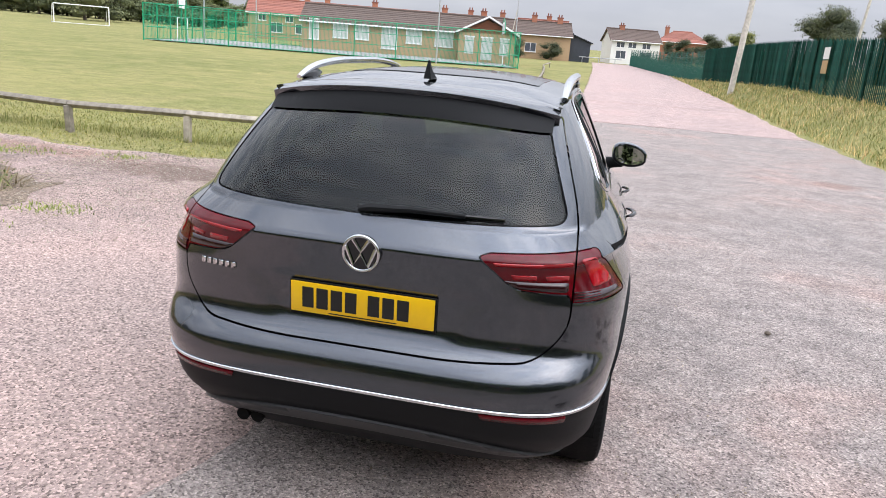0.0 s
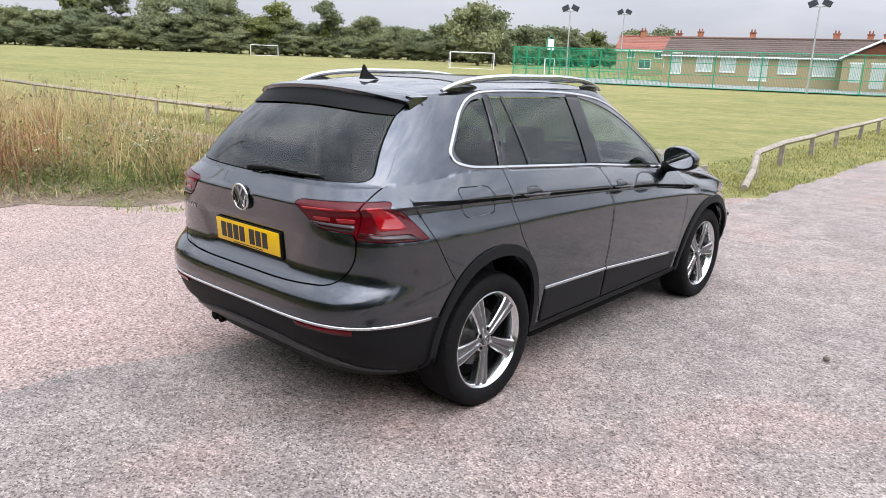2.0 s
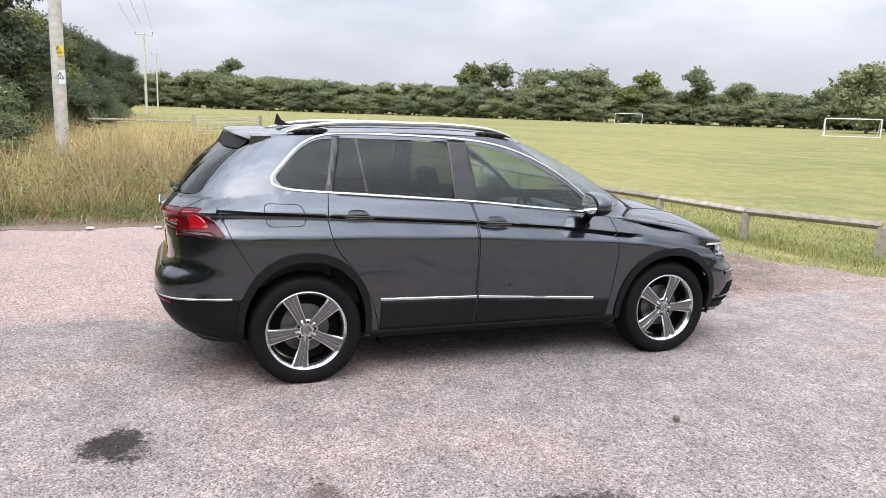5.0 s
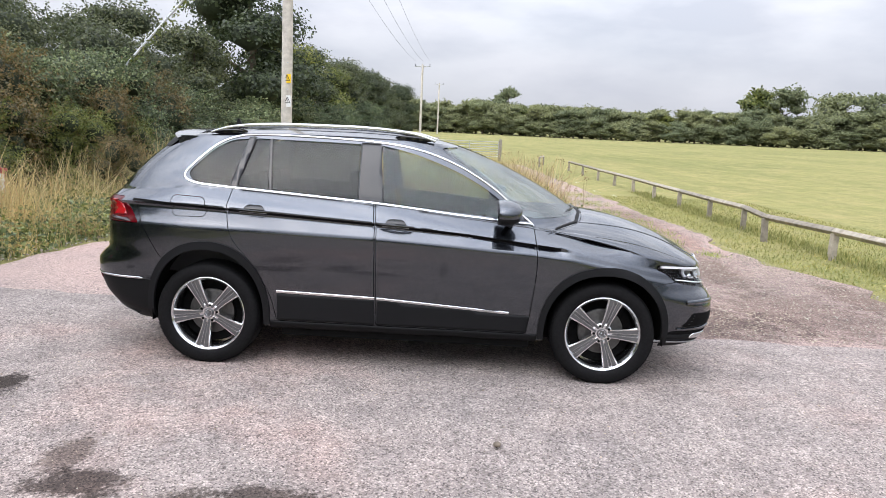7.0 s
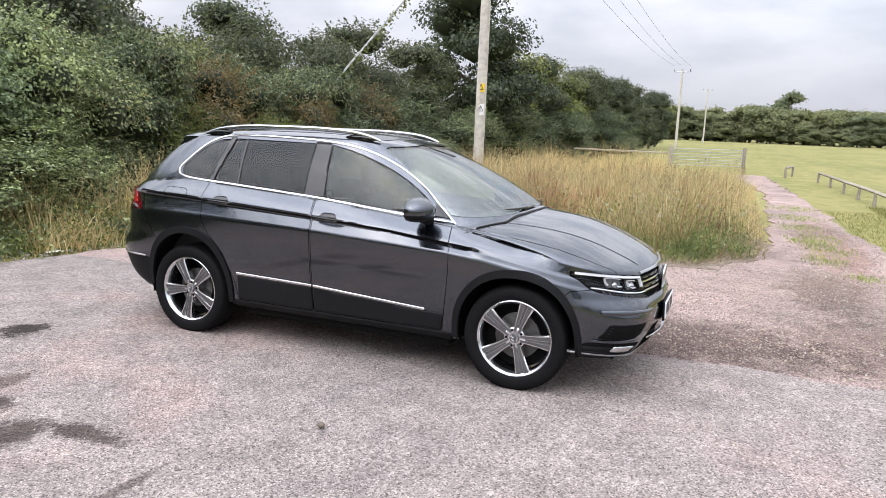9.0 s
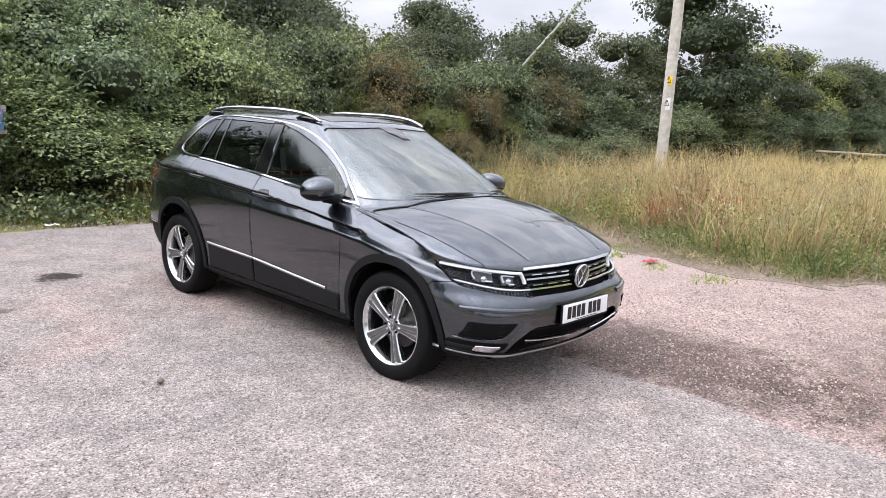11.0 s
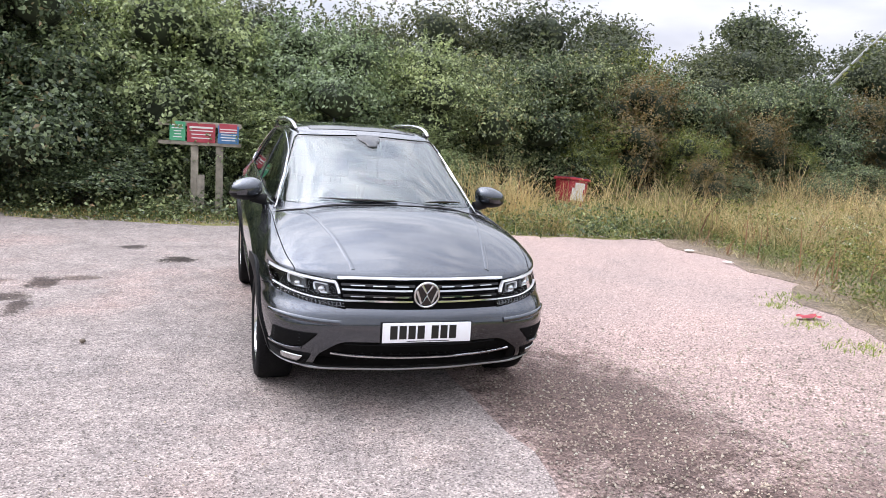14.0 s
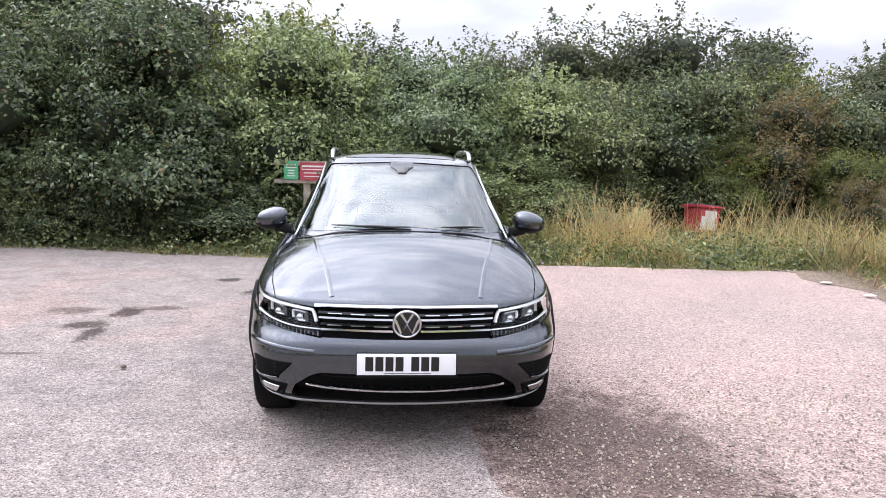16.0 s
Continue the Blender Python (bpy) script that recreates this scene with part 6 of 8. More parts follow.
    for f_ in cap:
        for v in f_.verts:
            if v not in lowmap:
                lowmap[v] = low.verts.new(v.co)
        low.faces.new([lowmap[v] for v in f_.verts])
    bmesh.ops.delete(bm, geom=cap, context="FACES")
    part("mirror_cap", bm, PAINT, mp, "body-coloured mirror cap", 40)
    part("mirror_base", low, PLASTIC, mp, "black lower mirror housing", 40)
    bm = bmesh.new()
    r = bmesh.ops.create_circle(bm, cap_ends=True, segments=28, radius=1)
    for v in r["verts"]:
        x, z = v.co.x, v.co.y
        f_ = math.copysign(abs(x) ** 0.75, x)
        v.co = Vector((s * (0.945 + 0.098 * f_), 0.6045, 1.150 + 0.062 * math.copysign(abs(z) ** 0.75, z) * (1 - 0.22 * max(0, f_)) - 0.012 * f_))
    part("mirror_glass", bm, MIRROR, mp, "mirror glass")
    bm = bmesh.new()
    tube(bm, [(0.80 * s, 0.70, 1.075), (0.85 * s, 0.69, 1.085), (0.90 * s, 0.675, 1.10)], [0.03, 0.026, 0.03], 10, 1.4)
    part("mirror_arm", bm, PLASTIC, mp, "black mirror arm", 40)

# -- roof rails, aerial, spoiler --
for s in (1, -1):
    bm = bmesh.new()
    ys = np.linspace(-1.42, 0.16, 30)
    pts = []
    for y in ys:
        u = (y + 0.63) / 0.79
        lift = 0.048 * (1 - abs(u) ** 5) + 0.006
        x = (0.575 - 0.03 * max(0, u) ** 2)
        pts.append((x * s, y, float(ROOF(y)) - 0.050 + lift))
    tube(bm, pts, [0.012 + 0.010 * (1 - abs((y + 0.63) / 0.79) ** 4) for y in ys], 10, 0.8)
    rail = part("roof_rail", bm, SILVER, CAR, "satin silver roof rail", 40)
    for ya, yb in ((-1.40, -1.16), (-0.12, 0.13)):
        bm = bmesh.new()
        ys2 = np.linspace(ya, yb, 6)
        tube(bm, [((0.578 - 0.03 * max(0, (y + 0.63) / 0.79) ** 2) * s, y, float(ROOF(y)) - 0.042) for y in ys2], [0.006, 0.018, 0.022, 0.022, 0.018, 0.006], 8, 1.1)
        part("rail_foot", bm, BLACK, rail, "black rail foot", 40)
bm = bmesh.new()
fin = [(-1.43, 0.0), (-1.415, 0.075), (-1.405, 0.076), (-1.385, 0.040), (-1.345, 0.014), (-1.31, 0.0)]
A = [bm.verts.new((0.016 * (1 - z / 0.09), y, float(ROOF(-1.44)) - 0.006 + z)) for y, z in fin]
B = [bm.verts.new((-0.016 * (1 - z / 0.09), y, float(ROOF(-1.44)) - 0.006 + z)) for y, z in fin]
bm.faces.new(A)
bm.faces.new(B[::-1])
for i in range(len(A)):
    j = (i + 1) % len(A)
    bm.faces.new((A[i], B[i], B[j], A[j]))
bmesh.ops.recalc_face_normals(bm, faces=bm.faces)
part("roof_aerial", bm, PLASTIC, CAR, "dark grey shark-fin aerial")
bm = bmesh.new()
rows_ = []
for u in np.linspace(-1, 1, 41):
    x = 0.578 * u
    back = -1.785 + 0.125 * abs(u) ** 3.2
    zt = 1.610 - 0.056 * abs(u) ** 2.4
    prof = [(-1.54 + 0.02 * abs(u), zt + 0.003), (-1.64, zt + 0.001), (back + 0.03, zt - 0.008), (back, zt - 0.018), (back + 0.008, zt - 0.036), (-1.69 + 0.05 * abs(u) ** 3, zt - 0.066), (-1.58, zt - 0.056)]
    rows_.append([bm.verts.new((x, max(y, back), z)) for y, z in prof])
for a, b in zip(rows_, rows_[1:]):
    for i in range(7):
        bm.faces.new((a[i], a[(i + 1) % 7], b[(i + 1) % 7], b[i]))
bm.faces.new(rows_[0])
bm.faces.new(rows_[-1][::-1])
bmesh.ops.recalc_face_normals(bm, faces=bm.faces)
SPOIL = part("roof_spoiler", bm, PAINT, TAIL, "grey roof spoiler", 40)
bm = bmesh.new()
rows_ = []
for u in np.linspace(-0.97, 0.97, 31):
    back = -1.785 + 0.125 * abs(u) ** 3.2 + 0.010
    zt = 1.604 - 0.056 * abs(u) ** 2.4
    foot = on_hull((0.578 * u, -4, zt - 0.105 + 0.03 * abs(u) ** 3), (0, 1, 0))[0]
    foot.y = min(foot.y, -1.56)
    rows_.append([bm.verts.new((0.578 * u, y, z)) for y, z in ((back, zt - 0.031), (foot.y - 0.006, foot.z), (foot.y + 0.01, foot.z + 0.012), (back + 0.008, zt - 0.026))])
for a, b in zip(rows_, rows_[1:]):
    for i in range(4):
        bm.faces.new((a[i], a[(i + 1) % 4], b[(i + 1) % 4], b[i]))
bmesh.ops.recalc_face_normals(bm, faces=bm.faces)
part("spoiler_underside", bm, PLASTIC, SPOIL, "black spoiler underside", 40)
bm = bmesh.new()
box(bm, -0.16, 0.16, -1.762, -1.70, 1.540, 1.553, 0.003)
part("high_brake_lamp", bm, DARK_RED, SPOIL, "dark red brake lamp")


# -- tail details --
def lamp_details(s):
    q = rounded([(0.445 * s, 1.084), (0.70 * s, 1.092), (0.70 * s, 1.080), (0.452 * s, 1.073)], 0.004)
    part("light_guide", patch(q, "B", 0.004), RED_BAR, CAR, "bright red light guide")
    for a, b in ((0.505, 0.590), (0.615, 0.692)):
        part("light_block", patch(rounded([(a * s, 1.046), (b * s, 1.048), (b * s, 1.030), ((a + 0.012) * s, 1.028)], 0.006), "B", 0.004), RED_BAR, CAR, "red light block")
    part("smoked_lens", patch(rounded([(0.480 * s, 1.024), (0.695 * s, 1.024), (0.695 * s, 0.990), (0.525 * s, 1.000)], 0.01), "B", 0.0035), DARK_RED, CAR, "smoked red lens")
    sd = "R" if s > 0 else "L"
    part("light_guide", patch(rounded([(0.725 * s, 1.100), (0.772 * s, 1.102), (0.836 * s, 1.006), (0.775 * s, 1.000)], 0.01), "B", 0.004, step=0.02), RED_BAR, CAR, "bright red light guide")
    part("smoked_lens", patch([(0.715 * s, 0.992), (0.850 * s, 0.986), (0.874 * s, 0.962), (0.717 * s, 0.960)], "B", 0.004, step=0.02), DARK_RED, CAR, "smoked red lens")
    for z in (0.967, 0.976, 0.985):
        part("lens_rib", trim([(x * s, z) for x in np.linspace(0.718, 0.80, 6)], "B", 0.003, 0.006), RED_LENS, CAR, "thin red rib")


for s in (1, -1):
    lamp_details(s)


def plate(y, z, mat, name, lean, face, label):
    """A number plate whose characters are plain bars."""
    ob = thing(name, "", "")
    for key in ("label", "category"):
        if key in ob:
            del ob[key]
    ob.parent = CAR
    ob.matrix_basis = Matrix.Translation((0, y, z)) @ Matrix.Rotation(radians(lean), 4, "X") @ Matrix.Rotation(0 if face < 0 else math.pi, 4, "Z")
    ob["label"] = label
    bm = bmesh.new()
    box(bm, -0.262, 0.262, -0.004, 0.004, -0.057, 0.057, 0.003)
    part("plate_sheet", bm, mat, ob, smooth=30)
    x = -0.218
    for i in range(7):
        bm = bmesh.new()
        box(bm, x, x + 0.042, -0.0055, -0.0035, -0.036, 0.041)
        part("plate_bar", bm, INK, ob, "black bar")
        x += 0.053 + (0.030 if i == 3 else 0)
    bm = bmesh.new()
    box(bm, -0.12, 0.13, -0.0052, -0.0035, -0.051, -0.047)
    part("plate_bar", bm, INK, ob, "thin black bar")
    bm = bmesh.new()
    box(bm, -0.268, 0.268, 0.002, 0.016, -0.072, 0.060, 0.004)
    part("plate_holder", bm, PLASTIC, ob, "black plate holder")
    return ob


plate(-2.168, 0.866, PLATE_Y, "rear_number_plate", 4, -1, "yellow plate with black bars")
plate(2.248, 0.530, PLATE_W, "front_number_plate", 2, 1, "white plate with black bars")


def badge(y, z, r, lean, face):
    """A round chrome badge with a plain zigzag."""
    ob = new("badge")
    ob.parent = CAR
    ob["label"] = "round chrome badge"
    ob.matrix_basis = Matrix.Translation((0, y, z)) @ Matrix.Rotation(radians(lean), 4, "X") @ Matrix.Rotation(0 if face < 0 else math.pi, 4, "Z")
    bm = bmesh.new()
    cyl(bm, r * 0.97, r * 0.97, (0, 0.02, 0), (0, -0.004, 0), 40)
    part("badge_disc", bm, BLACK, ob, "dark disc", 30)
    bm = bmesh.new()
    tube(bm, [(r * math.cos(a), -0.004, r * math.sin(a)) for a in np.linspace(0, 2 * math.pi, 49)], r * 0.10, 8)
    part("badge_ring", bm, CHROME, ob, smooth=60)
    for pts in (((-0.45, 0.8), (0, 0.12), (0.45, 0.8)), ((-0.85, 0.35), (-0.42, -0.72), (0, -0.02), (0.42, -0.72), (0.85, 0.35))):
        bm = bmesh.new()
        tube(bm, [(x * r, -0.006, z_ * r) for x, z_ in pts], r * 0.115, 6, 0.6, Vector((0, 1, 0)))
        part("badge_bar", bm, CHROME, ob)


badge(-2.196, 1.062, 0.062, 5, -1)
badge(2.192, 0.735, 0.072, -6, 1)
for i in range(6):  # model name as plain bars
    bm = patch([(-0.628 + i * 0.026, 0.932), (-0.610 + i * 0.026, 0.932), (-0.610 + i * 0.026, 0.954), (-0.628 + i * 0.026, 0.954)], "B", 0.004)
    part("name_bar", bm, CHROME, TAIL, "small chrome bar")
# pressed plate recess edges and bumper lines
part("rear_chrome_strip", trim([(x, 0.578) for x in np.linspace(-0.842, 0.842, 60)], "B", 0.014, 0.006), CHROME, CAR, "chrome strip")
for s, sd in ((1, "R"), (-1, "L")):
    part("rear_chrome_strip", trim([(y, 0.578) for y in np.linspace(-2.02, -1.79, 10)], sd, 0.015, 0.006), CHROME, CAR, "chrome strip")
    part("rear_reflector", patch(rounded([(0.45 * s, 0.566), (0.74 * s, 0.566), (0.735 * s, 0.540), (0.46 * s, 0.544)], 0.006), "B", 0.005), RED_LENS, CAR, "red reflector")
part("rear_skid_panel", patch(rounded([(-0.755, 0.306, 0.006), (-0.58, 0.392, 0.15), (-0.36, 0.440, 0.2), (0, 0.452, 0.3), (0.36, 0.440, 0.2), (0.58, 0.392, 0.15), (0.755, 0.306, 0.006), (0.62, 0.335, 0.1), (0.35, 0.375, 0.2), (0, 0.385, 0.3), (-0.35, 0.375, 0.2), (-0.62, 0.335, 0.1)]), "B", 0.010), SKID, CAR, "grey skid panel")
bm = bmesh.new()
for x in (-0.50, -0.44):
    cyl(bm, 0.026, 0.026, (x, -1.85, 0.315), (x, -2.07, 0.30), 16)
part("exhaust_tip", bm, DARK, CAR, "dark twin exhaust tip", 40)
# rear wiper
bm = bmesh.new()
h0, n0 = on_hull((0.0, -4, 1.185), (0, 1, 0))
tube(bm, [h0 + n0 * 0.012 + Vector((x, 0, dz)) for x, dz in ((-0.04, 0.005), (0.0, 0.012), (0.15, 0.022), (0.33, 0.022))], [0.016, 0.020, 0.014, 0.009], 8, 0.8)
WIPER = part("rear_wiper", bm, PLASTIC, TAIL, "black rear wiper", 40)
bm = bmesh.new()
tube(bm, [on_hull((x, -4, 1.208), (0, 1, 0))[0] + Vector((0, -0.010, 0)) for x in np.linspace(0.02, 0.46, 8)], 0.006, 6)
part("wiper_blade", bm, BLACK, WIPER, "slim black blade")

# -- nose details --
part("grille_backing", patch(GRILLE, "F", -0.045, -0.055), DARK, CAR, "black grille backing")
part("grille_top_chrome", trim([(x, 0.815 - 0.003 * (x / 0.5) ** 2) for x in np.linspace(-0.498, 0.498, 24)], "F", 0.020, 0.010), CHROME, CAR, "chrome strip over the grille")
for z, wd in ((0.752, 0.476), (0.690, 0.462)):
    for s in (1, -1):
        part("grille_bar", trim([(x * s, z) for x in np.linspace(0.075, wd, 14)], "F", 0.014, 0.006, off=-0.012), CHROME, CAR, "chrome grille bar")
        part("grille_slat", trim([(x * s, z + 0.028) for x in np.linspace(0.06, wd + 0.006, 14)], "F", 0.020, 0.010, off=-0.026), BLACK, CAR, "gloss black slat")
        for a in (0.10, 0.225, 0.35):
            part("grille_dash", trim([(x * s, z + 0.024) for x in np.linspace(a, a + 0.078, 5)], "F", 0.008, 0.006, off=-0.014), CHROME, CAR, "short chrome dash")
part("low_intake_backing", patch(LOW_INTAKE, "F", -0.055, -0.065), DARK, CAR, "black intake backing")
part("intake_chrome", trim(spline([(-0.535, 0.402), (-0.40, 0.384), (-0.2, 0.377), (0, 0.375), (0.2, 0.377), (0.40, 0.384), (0.535, 0.402)], 6), "F", 0.013, 0.012), CHROME, CAR, "slim chrome strip")
for z in (0.425, 0.352, 0.328):
    part("intake_slat", trim([(x, z + 0.01 * (abs(x) / 0.5) ** 2) for x in np.linspace(-0.46, 0.46, 20)], "F", 0.006, 0.006, off=-0.035), PLASTIC, CAR, "black honeycomb rib")
for i in range(17):
    for z0_, z1_ in ((0.318, 0.345), (0.345, 0.368)):
        x = -0.44 + 0.055 * i + (0.0275 if z0_ > 0.33 else 0)
        part("intake_rib", trim([(x - 0.008, z0_), (x, (z0_ + z1_) / 2), (x - 0.008, z1_)], "F", 0.006, 0.006, off=-0.035), PLASTIC, CAR, "black honeycomb rib")
part("lip_chrome", trim(spline([(-0.69, 0.300), (-0.62, 0.288), (-0.45, 0.279), (0, 0.276), (0.45, 0.279), (0.62, 0.288), (0.69, 0.300)], 6), "F", 0.018, 0.010), SATIN_SILVER, CAR, "silver lower lip strip")
for s in (1, -1):
    def X(pts):
        return [(p[0] * s, *p[1:]) for p in pts]
    hl = new("headlamp")
    hl.parent = CAR
    hl["label"] = "clear headlamp with white light guides"
    loop = rounded(X([(0.503, 0.802, 0.006), (0.70, 0.822, 0.05), (0.864, 0.840, 0.012), (0.836, 0.717, 0.03), (0.66, 0.677, 0.05), (0.457, 0.648, 0.006)]))
    part("lamp_bucket", patch(loop, "F", -0.060, -0.066, 0.03), DARK, hl, "dark lamp bucket")
    part("lamp_cover", patch(loop, "F", 0.001, -0.003, 0.02), LAMP_CLEAR, hl, "clear cover", 0).visible_shadow = False
    part("daylight_guide", trim(spline(X([(0.508, 0.790), (0.60, 0.799), (0.70, 0.809), (0.79, 0.819), (0.852, 0.828)]), 6), "F", 0.017, 0.010, off=-0.010), LAMP_WHITE, hl, "white daylight guide", 50)
    part("daylight_guide", trim(spline(X([(0.510, 0.788), (0.497, 0.755), (0.490, 0.728)]), 6), "F", 0.016, 0.012, off=-0.014), LAMP_WHITE, hl, "white daylight hook", 50)
    part("daylight_guide", trim(spline(X([(0.466, 0.691), (0.60, 0.700), (0.72, 0.717), (0.835, 0.744)]), 6), "F", 0.008, 0.010, off=-0.008), LAMP_WHITE, hl, "thin white light guide", 50)
    part("indicator_strip", trim(spline(X([(0.464, 0.669), (0.60, 0.678), (0.72, 0.697), (0.832, 0.728)]), 6), "F", 0.022, 0.008, off=-0.018), DARK, hl, "dark ribbed strip", 50)
    for x in np.linspace(0.48, 0.80, 15):
        z = float(ip(x, [0.464, 0.60, 0.72, 0.832], [0.669, 0.678, 0.697, 0.728]))
        part("strip_rib", trim(X([(x, z - 0.009), (x + 0.004, z + 0.009)]), "F", 0.005, 0.004, off=-0.013), ALLOY_DARK, hl, "grey rib")
    for x, z, w_ in ((0.592, 0.747, 0.044), (0.728, 0.768, 0.048)):
        part("lens_frame", patch(rounded(X([(x - w_, z - 0.026), (x - w_ + 0.008, z + 0.030), (x + w_, z + 0.034), (x + w_ - 0.008, z - 0.020)]), 0.008), "F", -0.042, -0.052, 0.03), ALLOY_DARK, hl, "grey lens frame")
        part("light_bracket", trim(spline(X([(x - w_ * 0.8, z + 0.024), (x, z + 0.030), (x + w_ * 0.9, z + 0.030), (x + w_ * 0.8, z - 0.004)]), 5), "F", 0.009, 0.010, off=-0.030), LAMP_WHITE, hl, "white light bracket", 50)
        part("light_bracket", trim(X([(x - w_ * 0.75, z - 0.018), (x + w_ * 0.1, z - 0.016)]), "F", 0.009, 0.008, off=-0.030), LAMP_WHITE, hl, "white light bracket", 50)
        h0, n0 = on_hull((x * s, 4, z), (0, -1, 0))
        bm = bmesh.new()
        bmesh.ops.create_uvsphere(bm, u_segments=20, v_segments=12, radius=0.024, matrix=Matrix.Translation(h0 - n0 * 0.040))
        part("projector_lens", bm, CHROME, hl, "bright projector lens", 180)
    # pockets are proud black patches; the dark colour stands for their depth
    part("upper_pocket", patch(rounded(X([(0.838, 0.520), (0.605, 0.514), (0.685, 0.430), (0.842, 0.420)]), 0.012), "F", 0.003, -0.004, 0.02), DARK, CAR, "black bumper pocket")
    for z in (0.442, 0.462, 0.482, 0.502):
        part("pocket_rib", trim(X([(0.70, z), (0.83, z)]), "F", 0.005, 0.007), PLASTIC, CAR, "black pocket rib")
    part("pocket_edge", trim(spline(X([(0.69, 0.424), (0.76, 0.413), (0.845, 0.408)]), 4), "F", 0.016, 0.012), PAINT, CAR, "", 60)
    part("fog_pocket", patch(rounded(X([(0.850, 0.392), (0.635, 0.388), (0.665, 0.303), (0.845, 0.310)]), 0.012), "F", 0.003, -0.004, 0.02), DARK, CAR, "black fog lamp pocket")
    part("fog_lamp", patch(rounded(X([(0.785, 0.374), (0.678, 0.372), (0.700, 0.332), (0.785, 0.338)]), 0.010), "F", 0.012, step=0.02), CHROME, CAR, "small bright fog lamp", 0)
    part("fog_lamp_frame", trim(spline(X([(0.84, 0.326), (0.70, 0.318), (0.665, 0.345)]), 4), "F", 0.012, 0.010), PLASTIC, CAR, "black fog lamp frame", 50)
    part("pocket_edge", trim(spline(X([(0.69, 0.301), (0.76, 0.306), (0.85, 0.318)]), 4), "F", 0.014, 0.010), SATIN_SILVER, CAR, "dull silver lower edge", 60)
    part("bumper_crease", trim(spline(X([(0.49, 0.576), (0.60, 0.583), (0.72, 0.592), (0.80, 0.596), (0.858, 0.594)]), 6), "F", 0.030, 0.010), PAINT, CAR, "", 60)
    sd = "R" if s > 0 else "L"
    part("bumper_side_cladding", patch([(1.80, 0.29), (1.79, 0.365), (1.98, 0.365), (2.04, 0.29)], sd, 0.004), PLASTIC, CAR, "black side cladding")
    part("bonnet_crease", trim(spline([(0.588 * s, 1.20), (0.525 * s, 1.55), (0.466 * s, 1.79), (0.408 * s, 2.06)], 8), "T", 0.026, 0.0040), PAINT, BONNET, "", 60)
    bm = bmesh.new()
    ln = []
    for x in np.linspace(*((-0.05, 0.48) if s > 0 else (-0.25, -0.54)), 10):
        h0, n0 = on_hull((x, 1.205 - 0.33 * (abs(x) / 0.75) ** 3, 3), (0, 0, -1))
        ln.append(h0 + n0 * 0.008)
    tube(bm, ln, [0.003, 0.005, 0.006, 0.007, 0.010, 0.010, 0.007, 0.006, 0.005, 0.003], 6)
    part("front_wiper", bm, BLACK, CAR, "slim black wiper")
part("cowl_panel", patch(rounded([(-0.74, 1.015), (-0.58, 1.165), (-0.3, 1.222), (0, 1.236), (0.3, 1.222), (0.58, 1.165), (0.74, 1.015), (0.76, 1.02), (0.60, 1.185), (0.3, 1.246), (0, 1.260), (-0.3, 1.246), (-0.60, 1.185), (-0.76, 1.02)], 0.004), "T", 0.004), PLASTIC, CAR, "black cowl under the windscreen")
part("screen_frit", patch([(-0.09, 1.575), (0.09, 1.575), (0.085, 1.535), (0.045, 1.515), (0.03, 1.49), (-0.03, 1.49), (-0.045, 1.515), (-0.085, 1.535)], "F", 0.0005), BLACK, CAR, "black sensor mount behind the screen")
part("sunroof", patch(rounded([(-0.44, -1.15), (0.44, -1.15), (0.44, 0.16), (-0.44, 0.16)], 0.05), "T", 0.002, step=0.06), BLACK, CAR, "dark glass sunroof")

# -- floor and cabin --
bm = bmesh.new()
box(bm, -0.62, 0.62, -1.88, 1.98, 0.235, 0.40, 0.02)
box(bm, -0.80, 0.80, -0.85, 0.88, 0.205, 0.34, 0.02)
# rear box added only to deepen the shade under the tail
box(bm, -0.48, 0.48, -1.98, -1.80, 0.33, 0.44, 0.02)
part("underbody", bm, DARK, CAR, "black underbody")
bm = bmesh.new()
box(bm, -0.70, 0.70, -1.95, -1.15, 0.60, 0.98, 0.02)
part("boot_trim", bm, CABIN, CAR, "black boot cover")
bm = bmesh.new()
box(bm, -0.71, 0.71, 0.62, 1.05, 0.70, 1.03, 0.06)
box(bm, 0.20, 0.56, 0.55, 0.70, 0.98, 1.09, 0.03)
part("dashboard", bm, CABIN, CAR, "black dashboard", 40)
bm = bmesh.new()
cx, cy, cz = 0.37, 0.46, 0.98
tl = Matrix.Translation((cx, cy, cz)) @ Matrix.Rotation(radians(-65), 4, "X")
tube(bm, [tl @ Vector((0.185 * math.cos(a), 0.185 * math.sin(a), 0)) for a in np.linspace(0, 2 * math.pi, 33)], 0.015, 8)
for a in (0, math.pi, -math.pi / 2):
    tube(bm, [tl @ Vector((0.17 * math.cos(a), 0.17 * math.sin(a), 0)), tl @ Vector((0.04 * math.cos(a), 0.04 * math.sin(a), -0.02))], 0.018, 6)
cyl(bm, 0.065, 0.055, tl @ Vector((0, 0, 0)), tl @ Vector((0, 0, -0.04)), 16)
part("steering_wheel", bm, BLACK, CAR, "black steering wheel", 50)


